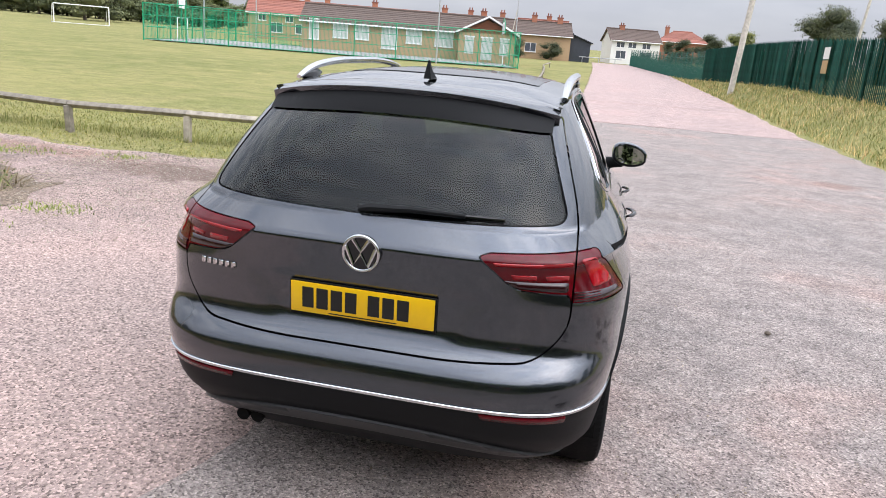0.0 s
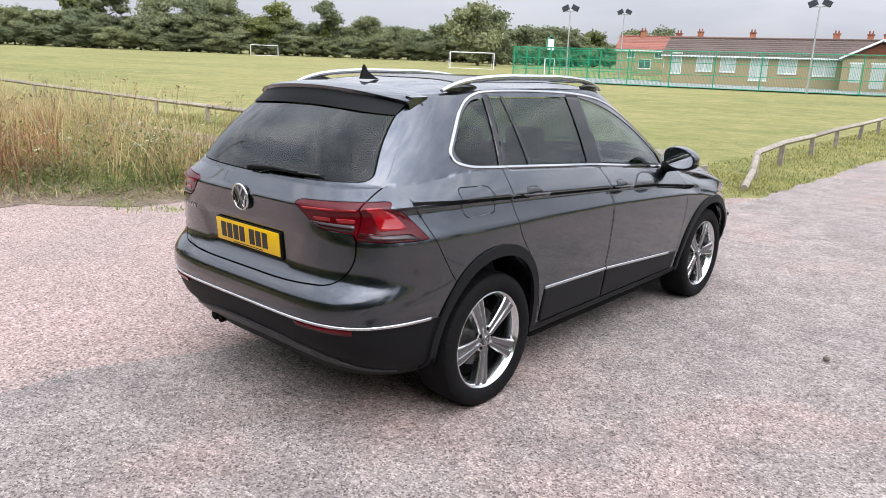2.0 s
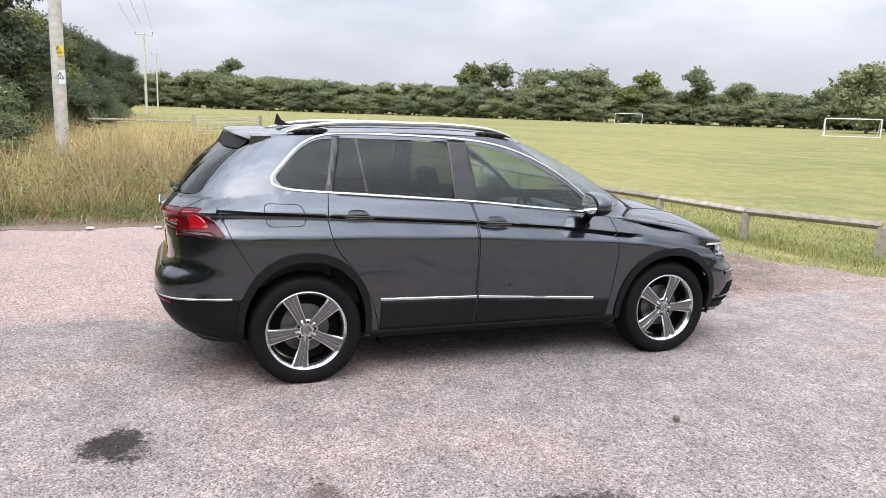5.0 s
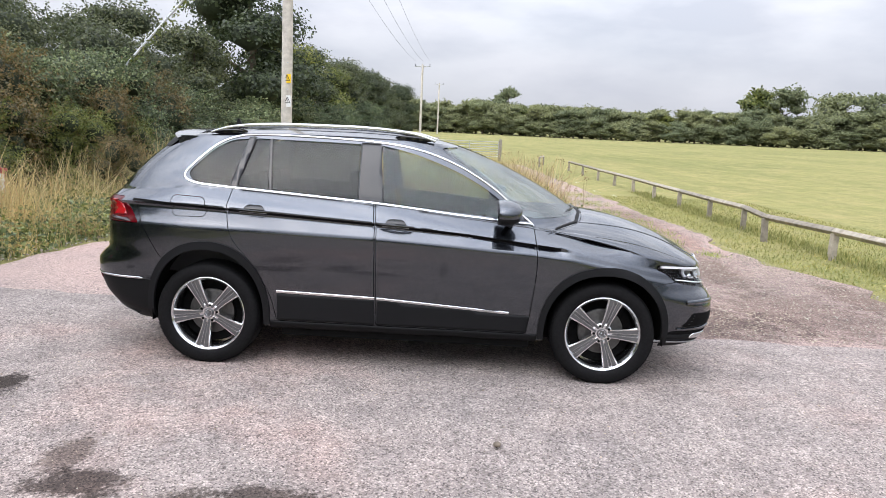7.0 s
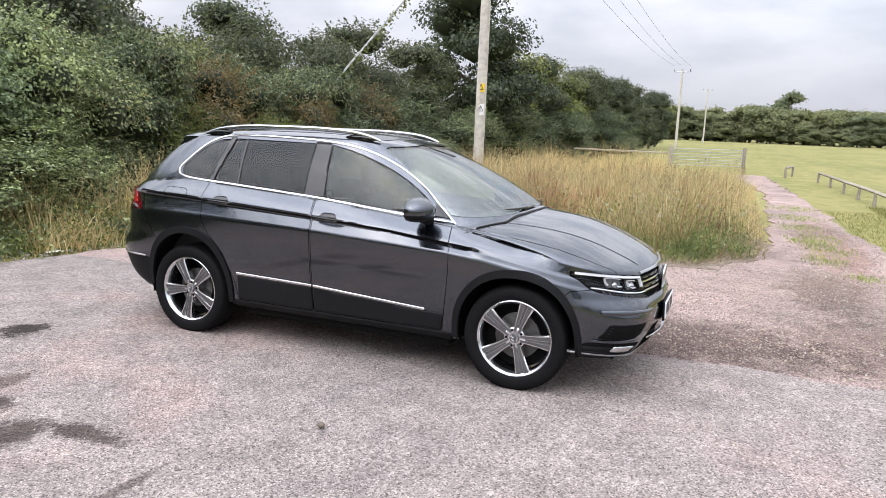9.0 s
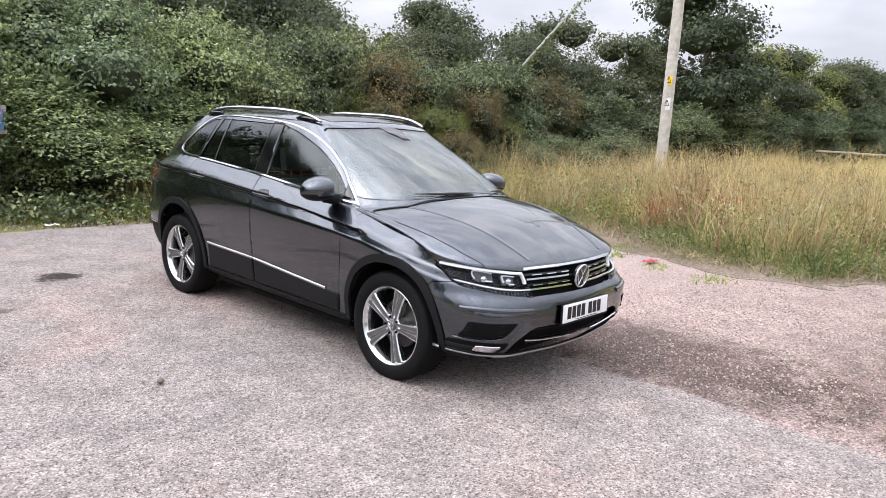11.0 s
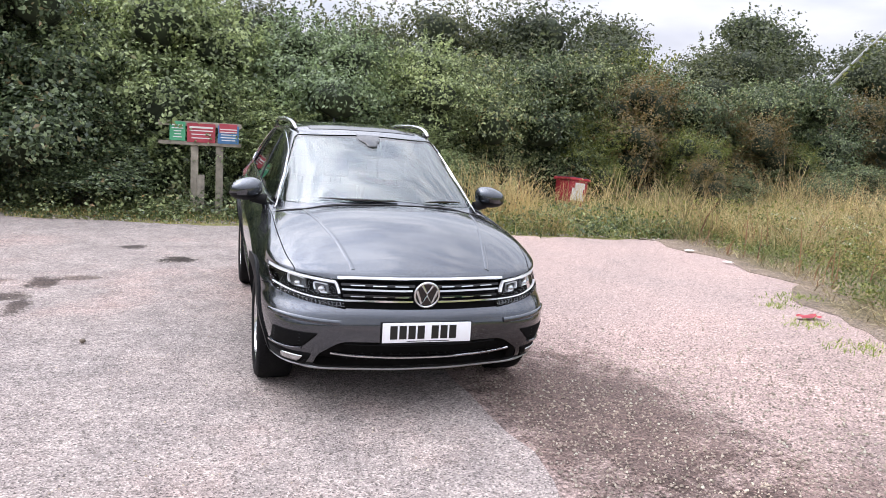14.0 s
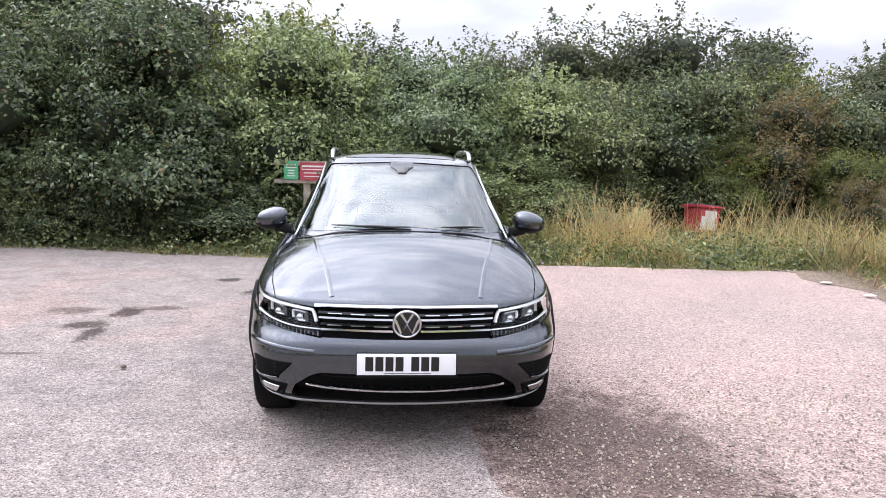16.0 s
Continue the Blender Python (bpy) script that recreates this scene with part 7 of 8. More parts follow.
def seat(x, y, w, back_h):
    st = new("seat")
    st.parent = CAR
    st["label"] = "charcoal cloth seat"
    st.matrix_basis = Matrix.Translation((x, y, 0.45))
    bm = bmesh.new()
    box(bm, -w, w, -0.05, 0.46, 0.0, 0.16, 0.05)
    part("seat_cushion", bm, CLOTH, st, smooth=50)
    bm = bmesh.new()
    box(bm, -w, w, -0.07, 0.07, 0.08, back_h, 0.055, Matrix.Rotation(radians(14), 4, "X"))
    part("backrest", bm, CLOTH, st, smooth=50)
    bm = bmesh.new()
    box(bm, -0.13, 0.13, -0.05, 0.05, back_h + 0.06, back_h + 0.25, 0.045, Matrix.Rotation(radians(12), 4, "X"))
    part("headrest", bm, CLOTH, st, smooth=50)
    bm = bmesh.new()
    for q in (-0.05, 0.05):
        cyl(bm, 0.007, 0.007, Matrix.Rotation(radians(13), 4, "X") @ Vector((q, 0, back_h - 0.05)), Matrix.Rotation(radians(12), 4, "X") @ Vector((q, 0, back_h + 0.1)), 8)
    part("headrest_post", bm, STEEL, st)


for x in (-0.37, 0.37):
    seat(x, -0.22, 0.25, 0.68)
for x in (-0.44, 0, 0.44):
    seat(x, -1.02, 0.215, 0.62)


# -- wheels --
def lathe(bm, prof, seg=64):
    rings = [[bm.verts.new((x, r * math.cos(a), r * math.sin(a))) for a in (2 * math.pi * i / seg for i in range(seg))] for x, r in prof]
    for a, b in zip(rings, rings[1:]):
        for i in range(seg):
            bm.faces.new((a[i], a[(i + 1) % seg], b[(i + 1) % seg], b[i]))
    return rings


def wheel(m):
    w = new("wheel")
    w.parent = CAR
    w.matrix_basis = m
    w["label"] = "five-spoke alloy wheel"
    bm = bmesh.new()
    lathe(bm, [(-0.10, 0.253), (-0.115, 0.28), (-0.112, 0.325), (-0.095, 0.348), (-0.06, 0.354), (0.06, 0.354), (0.090, 0.348), (0.108, 0.330), (0.1135, 0.305), (0.112, 0.283), (0.104, 0.263), (0.096, 0.256), (0.085, 0.252)])
    part("tyre", bm, RUBBER, w, "black rubber tyre", 40)
    for x0, x1, sh in ((0.062, 0.096, 0), (-0.096, -0.062, 0.5)):
        bm = bmesh.new()  # shoulder blocks of the tread
        for i in range(72):
            a0 = 2 * math.pi * i / 72
            vs_ = []
            for x, da, r in ((x0, 0, 0.3555), (x1, 0, 0.3485), (x1, 0.055, 0.3485), (x0, 0.055, 0.3555)):
                a = a0 + da + sh * 0.04
                vs_.append(bm.verts.new((x, r * math.cos(a), r * math.sin(a))))
            bm.faces.new(vs_)
        part("tread_shoulder", bm, RUBBER, w)
    bm = bmesh.new()
    lathe(bm, [(-0.09, 0.252), (-0.08, 0.234), (0.05, 0.228), (0.082, 0.236), (0.094, 0.247), (0.099, 0.2520), (0.097, 0.2570), (0.088, 0.2575)])
    part("rim", bm, ALLOY, w, "bright alloy rim", 40)
    bm = bmesh.new()
    r = lathe(bm, [(-0.02, 0.155), (0.004, 0.155), (0.006, 0.15), (0.006, 0.07)], 48)
    part("brake_disc", bm, STEEL, w, "steel brake disc", 40)
    bm = bmesh.new()
    r = lathe(bm, [(-0.035, 0.222), (-0.035, 0.03)], 48)
    part("wheel_back", bm, DARK, w, "dark inner wheel")
    for i in range(5):
        rot = Matrix.Rotation(2 * math.pi * i / 5 + math.pi / 2, 4, "X")
        bm = bmesh.new()
        dk = bmesh.new()
        # stations along the spoke: radius, half width, height of the face
        st = [(0.040, 0.030, 0.074), (0.075, 0.031, 0.076), (0.11, 0.034, 0.080), (0.16, 0.041, 0.085), (0.21, 0.049, 0.088), (0.240, 0.055, 0.087)]
        rows_ = []
        gro = []
        for rr, hw, x in st:
            prof = [(-hw, x - 0.040), (-hw, x - 0.006), (-hw * 0.90, x), (-hw * 0.20, x + 0.001), (-hw * 0.13, x - 0.010), (hw * 0.13, x - 0.010), (hw * 0.20, x + 0.001), (hw * 0.90, x), (hw, x - 0.006), (hw, x - 0.040)]
            rows_.append([bm.verts.new(rot @ Vector((xx, u, rr))) for u, xx in prof])
            gro.append([dk.verts.new(rot @ Vector((x + 0.0014 if abs(u) > 0.2 else x - 0.0085, u * hw, rr))) for u in (-0.76, -0.24, -0.13, 0.13, 0.24, 0.76)])
        for a, b in zip(rows_, rows_[1:]):
            for q in range(9):
                bm.faces.new((a[q], a[q + 1], b[q + 1], b[q]))
        for a, b in zip(gro, gro[1:]):
            for q in (0, 2, 4):
                dk.faces.new((a[q], a[q + 1], b[q + 1], b[q]))
        sp = part("spoke", bm, ALLOY, w, "machined twin spoke")
        part("spoke_groove", dk, ALLOY_DARK, sp, "dark grey groove")
    bm = bmesh.new()
    r = lathe(bm, [(0.0, 0.075), (0.068, 0.072), (0.074, 0.060), (0.070, 0.045), (0.070, 0.034)], 40)
    part("hub", bm, ALLOY, w, "alloy hub", 40)
    for i in range(5):
        a = 2 * math.pi * (i + 0.5) / 5 + math.pi / 2
        bm = bmesh.new()
        cyl(bm, 0.009, 0.009, (0.06, -0.056 * math.sin(a), 0.056 * math.cos(a)), (0.078, -0.056 * math.sin(a), 0.056 * math.cos(a)), 8)
        part("wheel_bolt", bm, DARK, w, "black bolt")
    bm = bmesh.new()
    r = lathe(bm, [(0.068, 0.035), (0.078, 0.033), (0.081, 0.030), (0.081, 0.0)], 32)
    part("hub_cap", bm, ALLOY_DARK, w, "round hub cap", 40)
    bm = bmesh.new()
    tube(bm, [(0.082, 0.026 * math.cos(a), 0.026 * math.sin(a)) for a in np.linspace(0, 2 * math.pi, 25)], 0.003, 6)
    for pts in (((-0.45, 0.8), (0, 0.12), (0.45, 0.8)), ((-0.85, 0.35), (-0.42, -0.72), (0, -0.02), (0.42, -0.72), (0.85, 0.35))):
        tube(bm, [(0.082, a * 0.026, b * 0.026) for a, b in pts], 0.003, 6, 1, Vector((1, 0, 0)))
    part("cap_ring", bm, CHROME, w, "chrome ring", 60)
    return w


turns = {(-1.34, 1): 8, (1.365, 1): 36, (-1.34, -1): 20, (1.365, -1): 50}
for (cy, s), a in turns.items():
    wheel(Matrix.Translation((0.792 * s, cy, WHEEL_Z)) @ Matrix.Rotation(0 if s > 0 else math.pi, 4, "Z") @ Matrix.Rotation(radians(a), 4, "X"))

# ---- timber rails ----
def knee_rail(name, label, pts, top=0.44, fallen=False):
    """A low post-and-rail fence along plan points."""
    ob = thing(name, label, "fence")
    P = [Vector((x, y, gz(x, y))) for x, y in pts]
    for i, p in enumerate(P):
        bm = bmesh.new()
        d = (P[min(i + 1, len(P) - 1)] - P[max(i - 1, 0)])
        a = math.atan2(d.y, d.x)
        tiltx = rt.uniform(-3, 3)
        box(bm, -0.05, 0.05, -0.05, 0.05, -0.15, top - 0.02 + rt.uniform(-0.01, 0.015), 0.008, Matrix.Translation(p) @ Matrix.Rotation(a, 4, "Z") @ Matrix.Rotation(radians(tiltx), 4, "X"))
        part("post", bm, TIMBER, ob, smooth=30)
    for p, q_ in zip(P, P[1:]):
        d = q_ - p
        bm = bmesh.new()
        m = Matrix.Translation((p + q_) / 2 + Vector((0, 0, top))) @ d.to_track_quat("X", "Z").to_matrix().to_4x4() @ Matrix.Rotation(radians(45), 4, "X")
        box(bm, -d.length / 2, d.length / 2, -0.045, 0.045, -0.045, 0.045, 0.010, m)
        part("rail", bm, TIMBER, ob, smooth=30)
    return ob


knee_rail("knee_rail", "weathered low timber rail along the field's edge", [(-2.15, 7.35), (-3.85, 6.45), (-5.88, 6.30), (-7.9, 6.05), (-10.0, 6.45), (-12.2, 6.45), (-14.9, 6.5), (-17.7, 6.5), (-20.6, 6.5), (-23.5, 6.4), (-26.3, 6.25), (-29.6, 6.1), (-33.0, 5.9)])
knee_rail("knee_rail", "weathered low timber rail beside the road", [(-1.25, 9.0), (-1.6, 11.6), (-1.75, 14.4), (-2.0, 17.6), (-2.1, 20.8), (-2.2, 23.8), (-2.4, 27.2), (-2.6, 31), (-2.9, 35), (-3.1, 39), (-3.6, 46), (-4.2, 54), (-5.0, 62), (-5.2, 72)])
knee_rail("knee_rail", "short weathered timber rail near the gate", [(-37.5, 5.0), (-35.6, 4.6)], 0.5)
bm = bmesh.new()
box(bm, -0.05, 0.05, -0.05, 0.05, -0.1, 0.36, 0.01, pose(-1.35, 7.2, 0, 8, -14, 20))
tagged(part("broken_post", bm, TIMBER, None, "", 30), "short broken timber stump leaning beside the rail", "post")
bm = bmesh.new()
tube(bm, [(-0.86, 7.42, 0.03), (-1.02, 8.2, 0.20), (-1.22, 8.95, 0.44)], 0.055, 8)
tagged(part("fallen_rail", bm, TIMBER, None, "", 40), "broken timber rail sloping down to the grass", "fence")

# ---- poles ----
def warning_plate(parent, x, y, z, w, h, mat_, face):
    m = pose(x, y, z, 0, 0, face)
    ob = new("warning_plate")
    ob.parent = parent
    ob["label"] = "yellow warning plate" if mat_ is YELLOW else "white warning plate"
    ob.matrix_basis = m
    bm = bmesh.new()
    box(bm, -w / 2, w / 2, -0.004, 0.004, -h / 2, h / 2, 0.002)
    part("plate_sheet", bm, mat_, ob)
    t = min(w, h) * 0.36
    bm = bmesh.new()
    for a, b_ in (((-t, -t * 0.8), (t, -t * 0.8)), ((t, -t * 0.8), (0, t)), ((0, t), (-t, -t * 0.8))):
        tube(bm, [(a[0], -0.006, a[1] + h * 0.08), (b_[0], -0.006, b_[1] + h * 0.08)], 0.009, 6)
    tube(bm, [(0, -0.006, t * 0.5 + h * 0.08), (-t * 0.2, -0.006, h * 0.06), (t * 0.15, -0.006, h * 0.05), (0, -0.006, -t * 0.5 + h * 0.08)], 0.008, 6)
    part("warning_sign_print", bm, INK, ob, "black triangle")


def power_pole(x, y, h, lean, r, label, plates=False, arm=True, top_turn=0):
    ob = thing("utility_pole", label, "pole", pose(x, y, gz(x, y), 0, 0, 0))
    bm = bmesh.new()
    tube(bm, [(0, 0, -0.3), (lean * 0.4, 0, h * 0.4), (lean, 0, h)], [r, r * 0.93, r * 0.75], 16)
    part("pole_shaft", bm, POLE_WOOD, ob, "grey weathered wooden shaft", 60)
    if arm:
        bm = bmesh.new()
        c, s = math.cos(radians(top_turn)), math.sin(radians(top_turn))
        tube(bm, [(lean - 1.1 * c, -1.1 * s, h - 0.25), (lean + 1.1 * c, 1.1 * s, h - 0.25)], 0.06, 6)
        part("crossarm", bm, GALV, ob, "steel crossarm")
        for k_ in (-1, 0, 1):
            bm = bmesh.new()
            cyl(bm, 0.05, 0.03, (lean + k_ * c, k_ * s, h - 0.2), (lean + k_ * c, k_ * s, h + 0.08), 8)
            part("insulator", bm, CLADDING, ob, "dark insulator")
    if plates:
        warning_plate(ob, 0.17, 0.04, 3.10, 0.25, 0.25, YELLOW, 72)
        warning_plate(ob, 0.175, 0.06, 2.46, 0.25, 0.33, PALE, 72)
        bm = bmesh.new()
        cyl(bm, 0.02, 0.02, (0.14, 0.05, 2.8), (0.20, 0.06, 2.8), 8)
        part("bolt", bm, GALV, ob)
        bm = bmesh.new()
        cyl(bm, 0.02, 0.02, (0.14, 0.05, 3.55), (0.20, 0.06, 3.55), 8)
        part("bolt", bm, GALV, ob)
    return ob


power_pole(-15.62, -4.92, 10.5, 0.05, 0.165, "weathered wooden utility pole with warning plates in the long grass", True, True, 80)
power_pole(-94, -6.0, 10.0, 0, 0.17, "distant wooden utility pole with crossarm in the field", False, True, 80)
power_pole(-165, -6.5, 11.5, 0, 0.17, "distant wooden utility pole with crossarm in the field", False, True, 80)
power_pole(7.6, 40, 9.0, 0.6, 0.17, "leaning wooden utility pole behind the green fence", False, False)
power_pole(14.5, 44, 8.0, 0.7, 0.09, "thin grey lamp pole behind the green fence", False, False)
power_pole(-12.5, 92, 6.2, 0.9, 0.06, "thin leaning pole behind the court", False, False)
for k_ in (-1, 0, 1):
    bm = bmesh.new()
    tube(bm, [(-15.6 - t * 78.4, -4.92 + k_ * 1.0 - t * 1.1, 10.4 + t * 1.4 - 2.4 * 4 * t * (1 - t) * 0.35) for t in np.linspace(0, 1, 14)], 0.010, 5)
    tagged(part("power_line", bm, CLADDING, None), "thin black overhead power line between poles", "cable")
    bm = bmesh.new()
    tube(bm, [(-15.6 + t * 60, -4.92 + k_ * 1.0 - t * 12, 10.4 - 2.4 * 4 * t * (1 - t) * 0.4) for t in np.linspace(0, 1, 10)], 0.010, 5)
    tagged(part("power_line", bm, CLADDING, None), "thin black overhead power line between poles", "cable")
bm = bmesh.new()
tube(bm, [(-15.7, -4.9, 8.6), (-13.4, -8.2, 3.6), (-12.7, -9.2, 2.0)], 0.03, 6)
guy = thing("stay_wire", "stay wire overgrown with green climber", "cable")
part("wire", bm, GALV, guy)
gp = np.array([(-15.2 + 2.4 * t, -5.6 - 3.4 * t, 7.5 - 5.3 * t) for t in np.linspace(0.15, 1, 420)]) + rng.normal(size=(420, 3)) * 0.07
co, q = leaf_faces(gp, unit(rng.normal(size=gp.shape) + np.array((0, 0, 0.5))), np.full(420, 0.10))
part_me("climber_leaves", fast_mesh("climber_leaves", co, q, YELLOW_LEAF), None, guy, "pale green climber")

# ---- field gate ----
GATE = thing("field_gate", "galvanised metal field gate between timber posts", "gate")
A_, B_ = Vector((-38.0, -1.35, gz(-38, 0))), Vector((-40.5, 2.55, gz(-40, 2)))
for p in (A_, B_):
    bm = bmesh.new()
    box(bm, -0.1, 0.1, -0.1, 0.1, -0.2, 1.35, 0.02, Matrix.Translation(p))
    part("gate_post", bm, TIMBER, GATE, "timber post", 30)
for i in range(7):
    z = 0.25 + 0.155 * i
    bm = bmesh.new()
    tube(bm, [A_ + Vector((0, 0, z)), B_ + Vector((0, 0, z))], 0.022, 8)
    part("gate_bar", bm, GALV, GATE)
for t in (0.03, 0.5, 0.97):
    bm = bmesh.new()
    tube(bm, [A_.lerp(B_, t) + Vector((0, 0, 0.22)), A_.lerp(B_, t) + Vector((0, 0, 1.2))], 0.022, 8, 1, Vector((1, 0, 0)))
    part("gate_stile", bm, GALV, GATE)
bm = bmesh.new()
tube(bm, [(-37.8, -1.5, gz(-38, 0) + 0.9), (-36, -6.5, gz(-36, -6) + 0.95)], 0.05, 6)
tagged(part("timber_rail", bm, TIMBER, None), "single timber rail between the gate and hedge", "fence")

# ---- notices and bin at the hedge ----
BOARD = thing("notice_board", "timber notice board with three faded notices, grown over with ivy", "sign")
for x in (1.45, 1.06):
    bm = bmesh.new()
    box(bm, x - 0.06, x + 0.06, -6.55, -6.45, -0.05, 1.22, 0.008)
    part("board_post", bm, TIMBER, BOARD, "grey timber post", 30)
bm = bmesh.new()
box(bm, 1.29, 1.41, -6.50, -6.43, -0.05, 0.62, 0.006)
part("board_post", bm, TIMBER, BOARD, "short timber post", 30)
for z0_, z1_ in ((1.10, 1.16), (1.40, 1.48)):
    bm = bmesh.new()
    box(bm, 0.72, 2.0, -6.46, -6.42, z0_, z1_, 0.005)
    part("board_rail", bm, TIMBER, BOARD, "grey timber rail", 30)
for x0, x1, z0_, z1_, mt in ((1.59, 1.83, 1.165, 1.47, SIGN_GREEN), (1.13, 1.565, 1.15, 1.455, SIGN_RED), (0.76, 1.09, 1.15, 1.44, SIGN_BLUE)):
    bm = bmesh.new()
    box(bm, x0, x1, -6.415, -6.407, z0_, z1_, 0.002)
    nt_ = part("notice", bm, mt, BOARD, {SIGN_GREEN: "faded green notice", SIGN_RED: "faded red notice", SIGN_BLUE: "faded blue notice"}[mt])
    rows_ = 4 if mt is SIGN_RED else 5
    for j in range(rows_):
        zz = z1_ - 0.05 - j * (z1_ - z0_ - 0.07) / rows_
        bm = bmesh.new()
        ins = rt.uniform(0.03, 0.07)
        hh = 0.028 if (mt is SIGN_RED and j == 0) else 0.016
        box(bm, x0 + ins, x1 - ins, -6.406, -6.403, zz - hh, zz)
        part("notice_bar", bm, PALE, nt_, "pale bar")
    if mt is SIGN_BLUE:
        bm = bmesh.new()
        box(bm, x0 + 0.03, x1 - 0.02, -6.4065, -6.4035, z1_ - 0.12, z1_ + 0.03, 0.001)
        part("notice_top", bm, SIGN_RED, nt_, "red upper part")
BIN = thing("litter_bin", "faded red plastic bin with torn notice in long grass", "bin", pose(-5.95, -7.45, 0, 4, -5, 15))
bm = bmesh.new()
box(bm, -0.27, 0.27, -0.22, 0.22, 0.02, 0.74, 0.04)
for v in bm.verts:
    k_ = 0.85 + 0.15 * v.co.z / 0.74
    v.co.x *= k_
    v.co.y *= k_
part("bin_body", bm, BIN_RED, BIN, "faded red body", 40)
bm = bmesh.new()
box(bm, -0.30, 0.30, -0.25, 0.25, 0.735, 0.79, 0.02)
part("bin_lid", bm, BIN_RED, BIN, "red rim", 40)
bm = bmesh.new()
box(bm, -0.24, 0.26, -0.18, 0.2, 0.79, 0.81, 0.01)
part("bin_opening", bm, CLADDING, BIN, "dark top")
bm = bmesh.new()
for z0_, xa, xb in ((0.32, -0.16, 0.20), (0.45, -0.13, 0.18), (0.56, -0.17, 0.10)):
    box(bm, xa, xb, 0.222, 0.228, z0_, z0_ + 0.13)
part("torn_notice", bm, PAPER, BIN, "torn white paper")

# ---- goals ----
def goal(ax, ay, bx, by, label):
    ob = thing("football_goal", label, "goal", None, "football goals")
    a, b_ = Vector((ax, ay, gz(ax, ay))), Vector((bx, by, gz(bx, by)))
    back_ = (b_ - a).cross(Vector((0, 0, 1))).normalized() * -2.2
    if back_.dot(Vector((ax, ay, 0))) < 0:
        back_ = -back_
    up_ = Vector((0, 0, 2.44))
    for p in (a, b_):
        bm = bmesh.new()
        tube(bm, [p, p + up_], 0.075, 8, 1, Vector((1, 0, 0)))
        part("goal_post", bm, WHITE, ob, "white post", 60)
        bm = bmesh.new()
        tube(bm, [p + up_, p + back_ * 0.45 + up_ * 0.95, p + back_], 0.03, 6)
        part("net_support", bm, WHITE, ob, "white net support")
    bm = bmesh.new()
    tube(bm, [a + up_, b_ + up_], 0.075, 8)
    part("crossbar", bm, WHITE, ob, "white crossbar", 60)
    bm = bmesh.new()
    tube(bm, [a + Vector((0, 0, 0.05)), a + back_ + Vector((0, 0, 0.05)), b_ + back_ + Vector((0, 0, 0.05)), b_ + Vector((0, 0, 0.05))], 0.05, 6)
    part("ground_bar", bm, WHITE, ob, "white ground bar")


goal(-71.5, 81.5, -67.0, 86.6, "white football goal standing on the field")
goal(-151, 99.5, -147.5, 105.0, "far white football goal on the field")
goal(-148, 140, -146, 143, "small far white goal at the field's edge")

# ---- ball court ----
COURT = thing("court_fence", "green steel mesh fence round a ball court", "fence")
U, V_ = Vector((0.9685, 0.249, 0)), Vector((-0.249, 0.9685, 0))
ORG = Vector((-38, 52, 0))


def cpt(u, v, z=0.0):
    p = ORG + U * u + V_ * v
    return Vector((p.x, p.y, gz(p.x, p.y) + z))


post_bm = bmesh.new()
box(post_bm, -0.04, 0.04, -0.04, 0.04, -0.1, 3.05)
post_me = bpy.data.meshes.new("post")
post_bm.to_mesh(post_me)
post_me.materials.append(GREEN_STEEL)


def panel(p, q_, h, sag=0.0):
    bm = bmesh.new()
    d = q_ - p
    m = max(2, int(d.length / 0.11))
    for i in range(1, m):
        a = p.lerp(q_, i / m)
        n_ = d.normalized() * 0.011
        bm.faces.new([bm.verts.new(v) for v in (a - n_ + Vector((0, 0, 0.05)), a + n_ + Vector((0, 0, 0.05)), a + n_ + Vector((0, 0, h)), a - n_ + Vector((0, 0, h)))])
    part("mesh_panel", bm, GREEN_STEEL, COURT)
    for z, r in ((0.08, 0.025), (1.1, 0.03), (2.05, 0.025), (h, 0.035)):
        bm = bmesh.new()
        tube(bm, [p + Vector((0, 0, z)), q_ + Vector((0, 0, z))], r, 5)
        part("panel_rail", bm, GREEN_STEEL, COURT)


def court_side(u0, v0, u1, v1, n, h=3.0):
    for i in range(n + 1):
        t = i / n
        p = cpt(u0 + (u1 - u0) * t, v0 + (v1 - v0) * t)
        ob = new("post", post_me)
        ob.parent = COURT
        ob.matrix_basis = Matrix.Translation(p)
        if i < n:
            t2 = (i + 1) / n
            panel(p, cpt(u0 + (u1 - u0) * t2, v0 + (v1 - v0) * t2), h)


court_side(0, 0, 32, 0, 9)
court_side(0, 17, 32, 17, 9)
court_side(0, 0, 0, 17, 5)
court_side(32, 0, 32, 17, 5)
co, q = sheet([0, 1], [0, 1], lambda x, y: 0)
cc = [cpt(0.1, 0.1, 0.03), cpt(31.9, 0.1, 0.03), cpt(31.9, 16.9, 0.03), cpt(0.1, 16.9, 0.03)]
setting("court_floor", fast_mesh("court_floor", [tuple(p) for p in cc], [(0, 1, 2, 3)], stone_ground("grey_court_surface", (0.30, 0.31, 0.31), (0.27, 0.28, 0.28), (0.33, 0.33, 0.33), 60)), "grey tarmac floor of the ball court", "court")
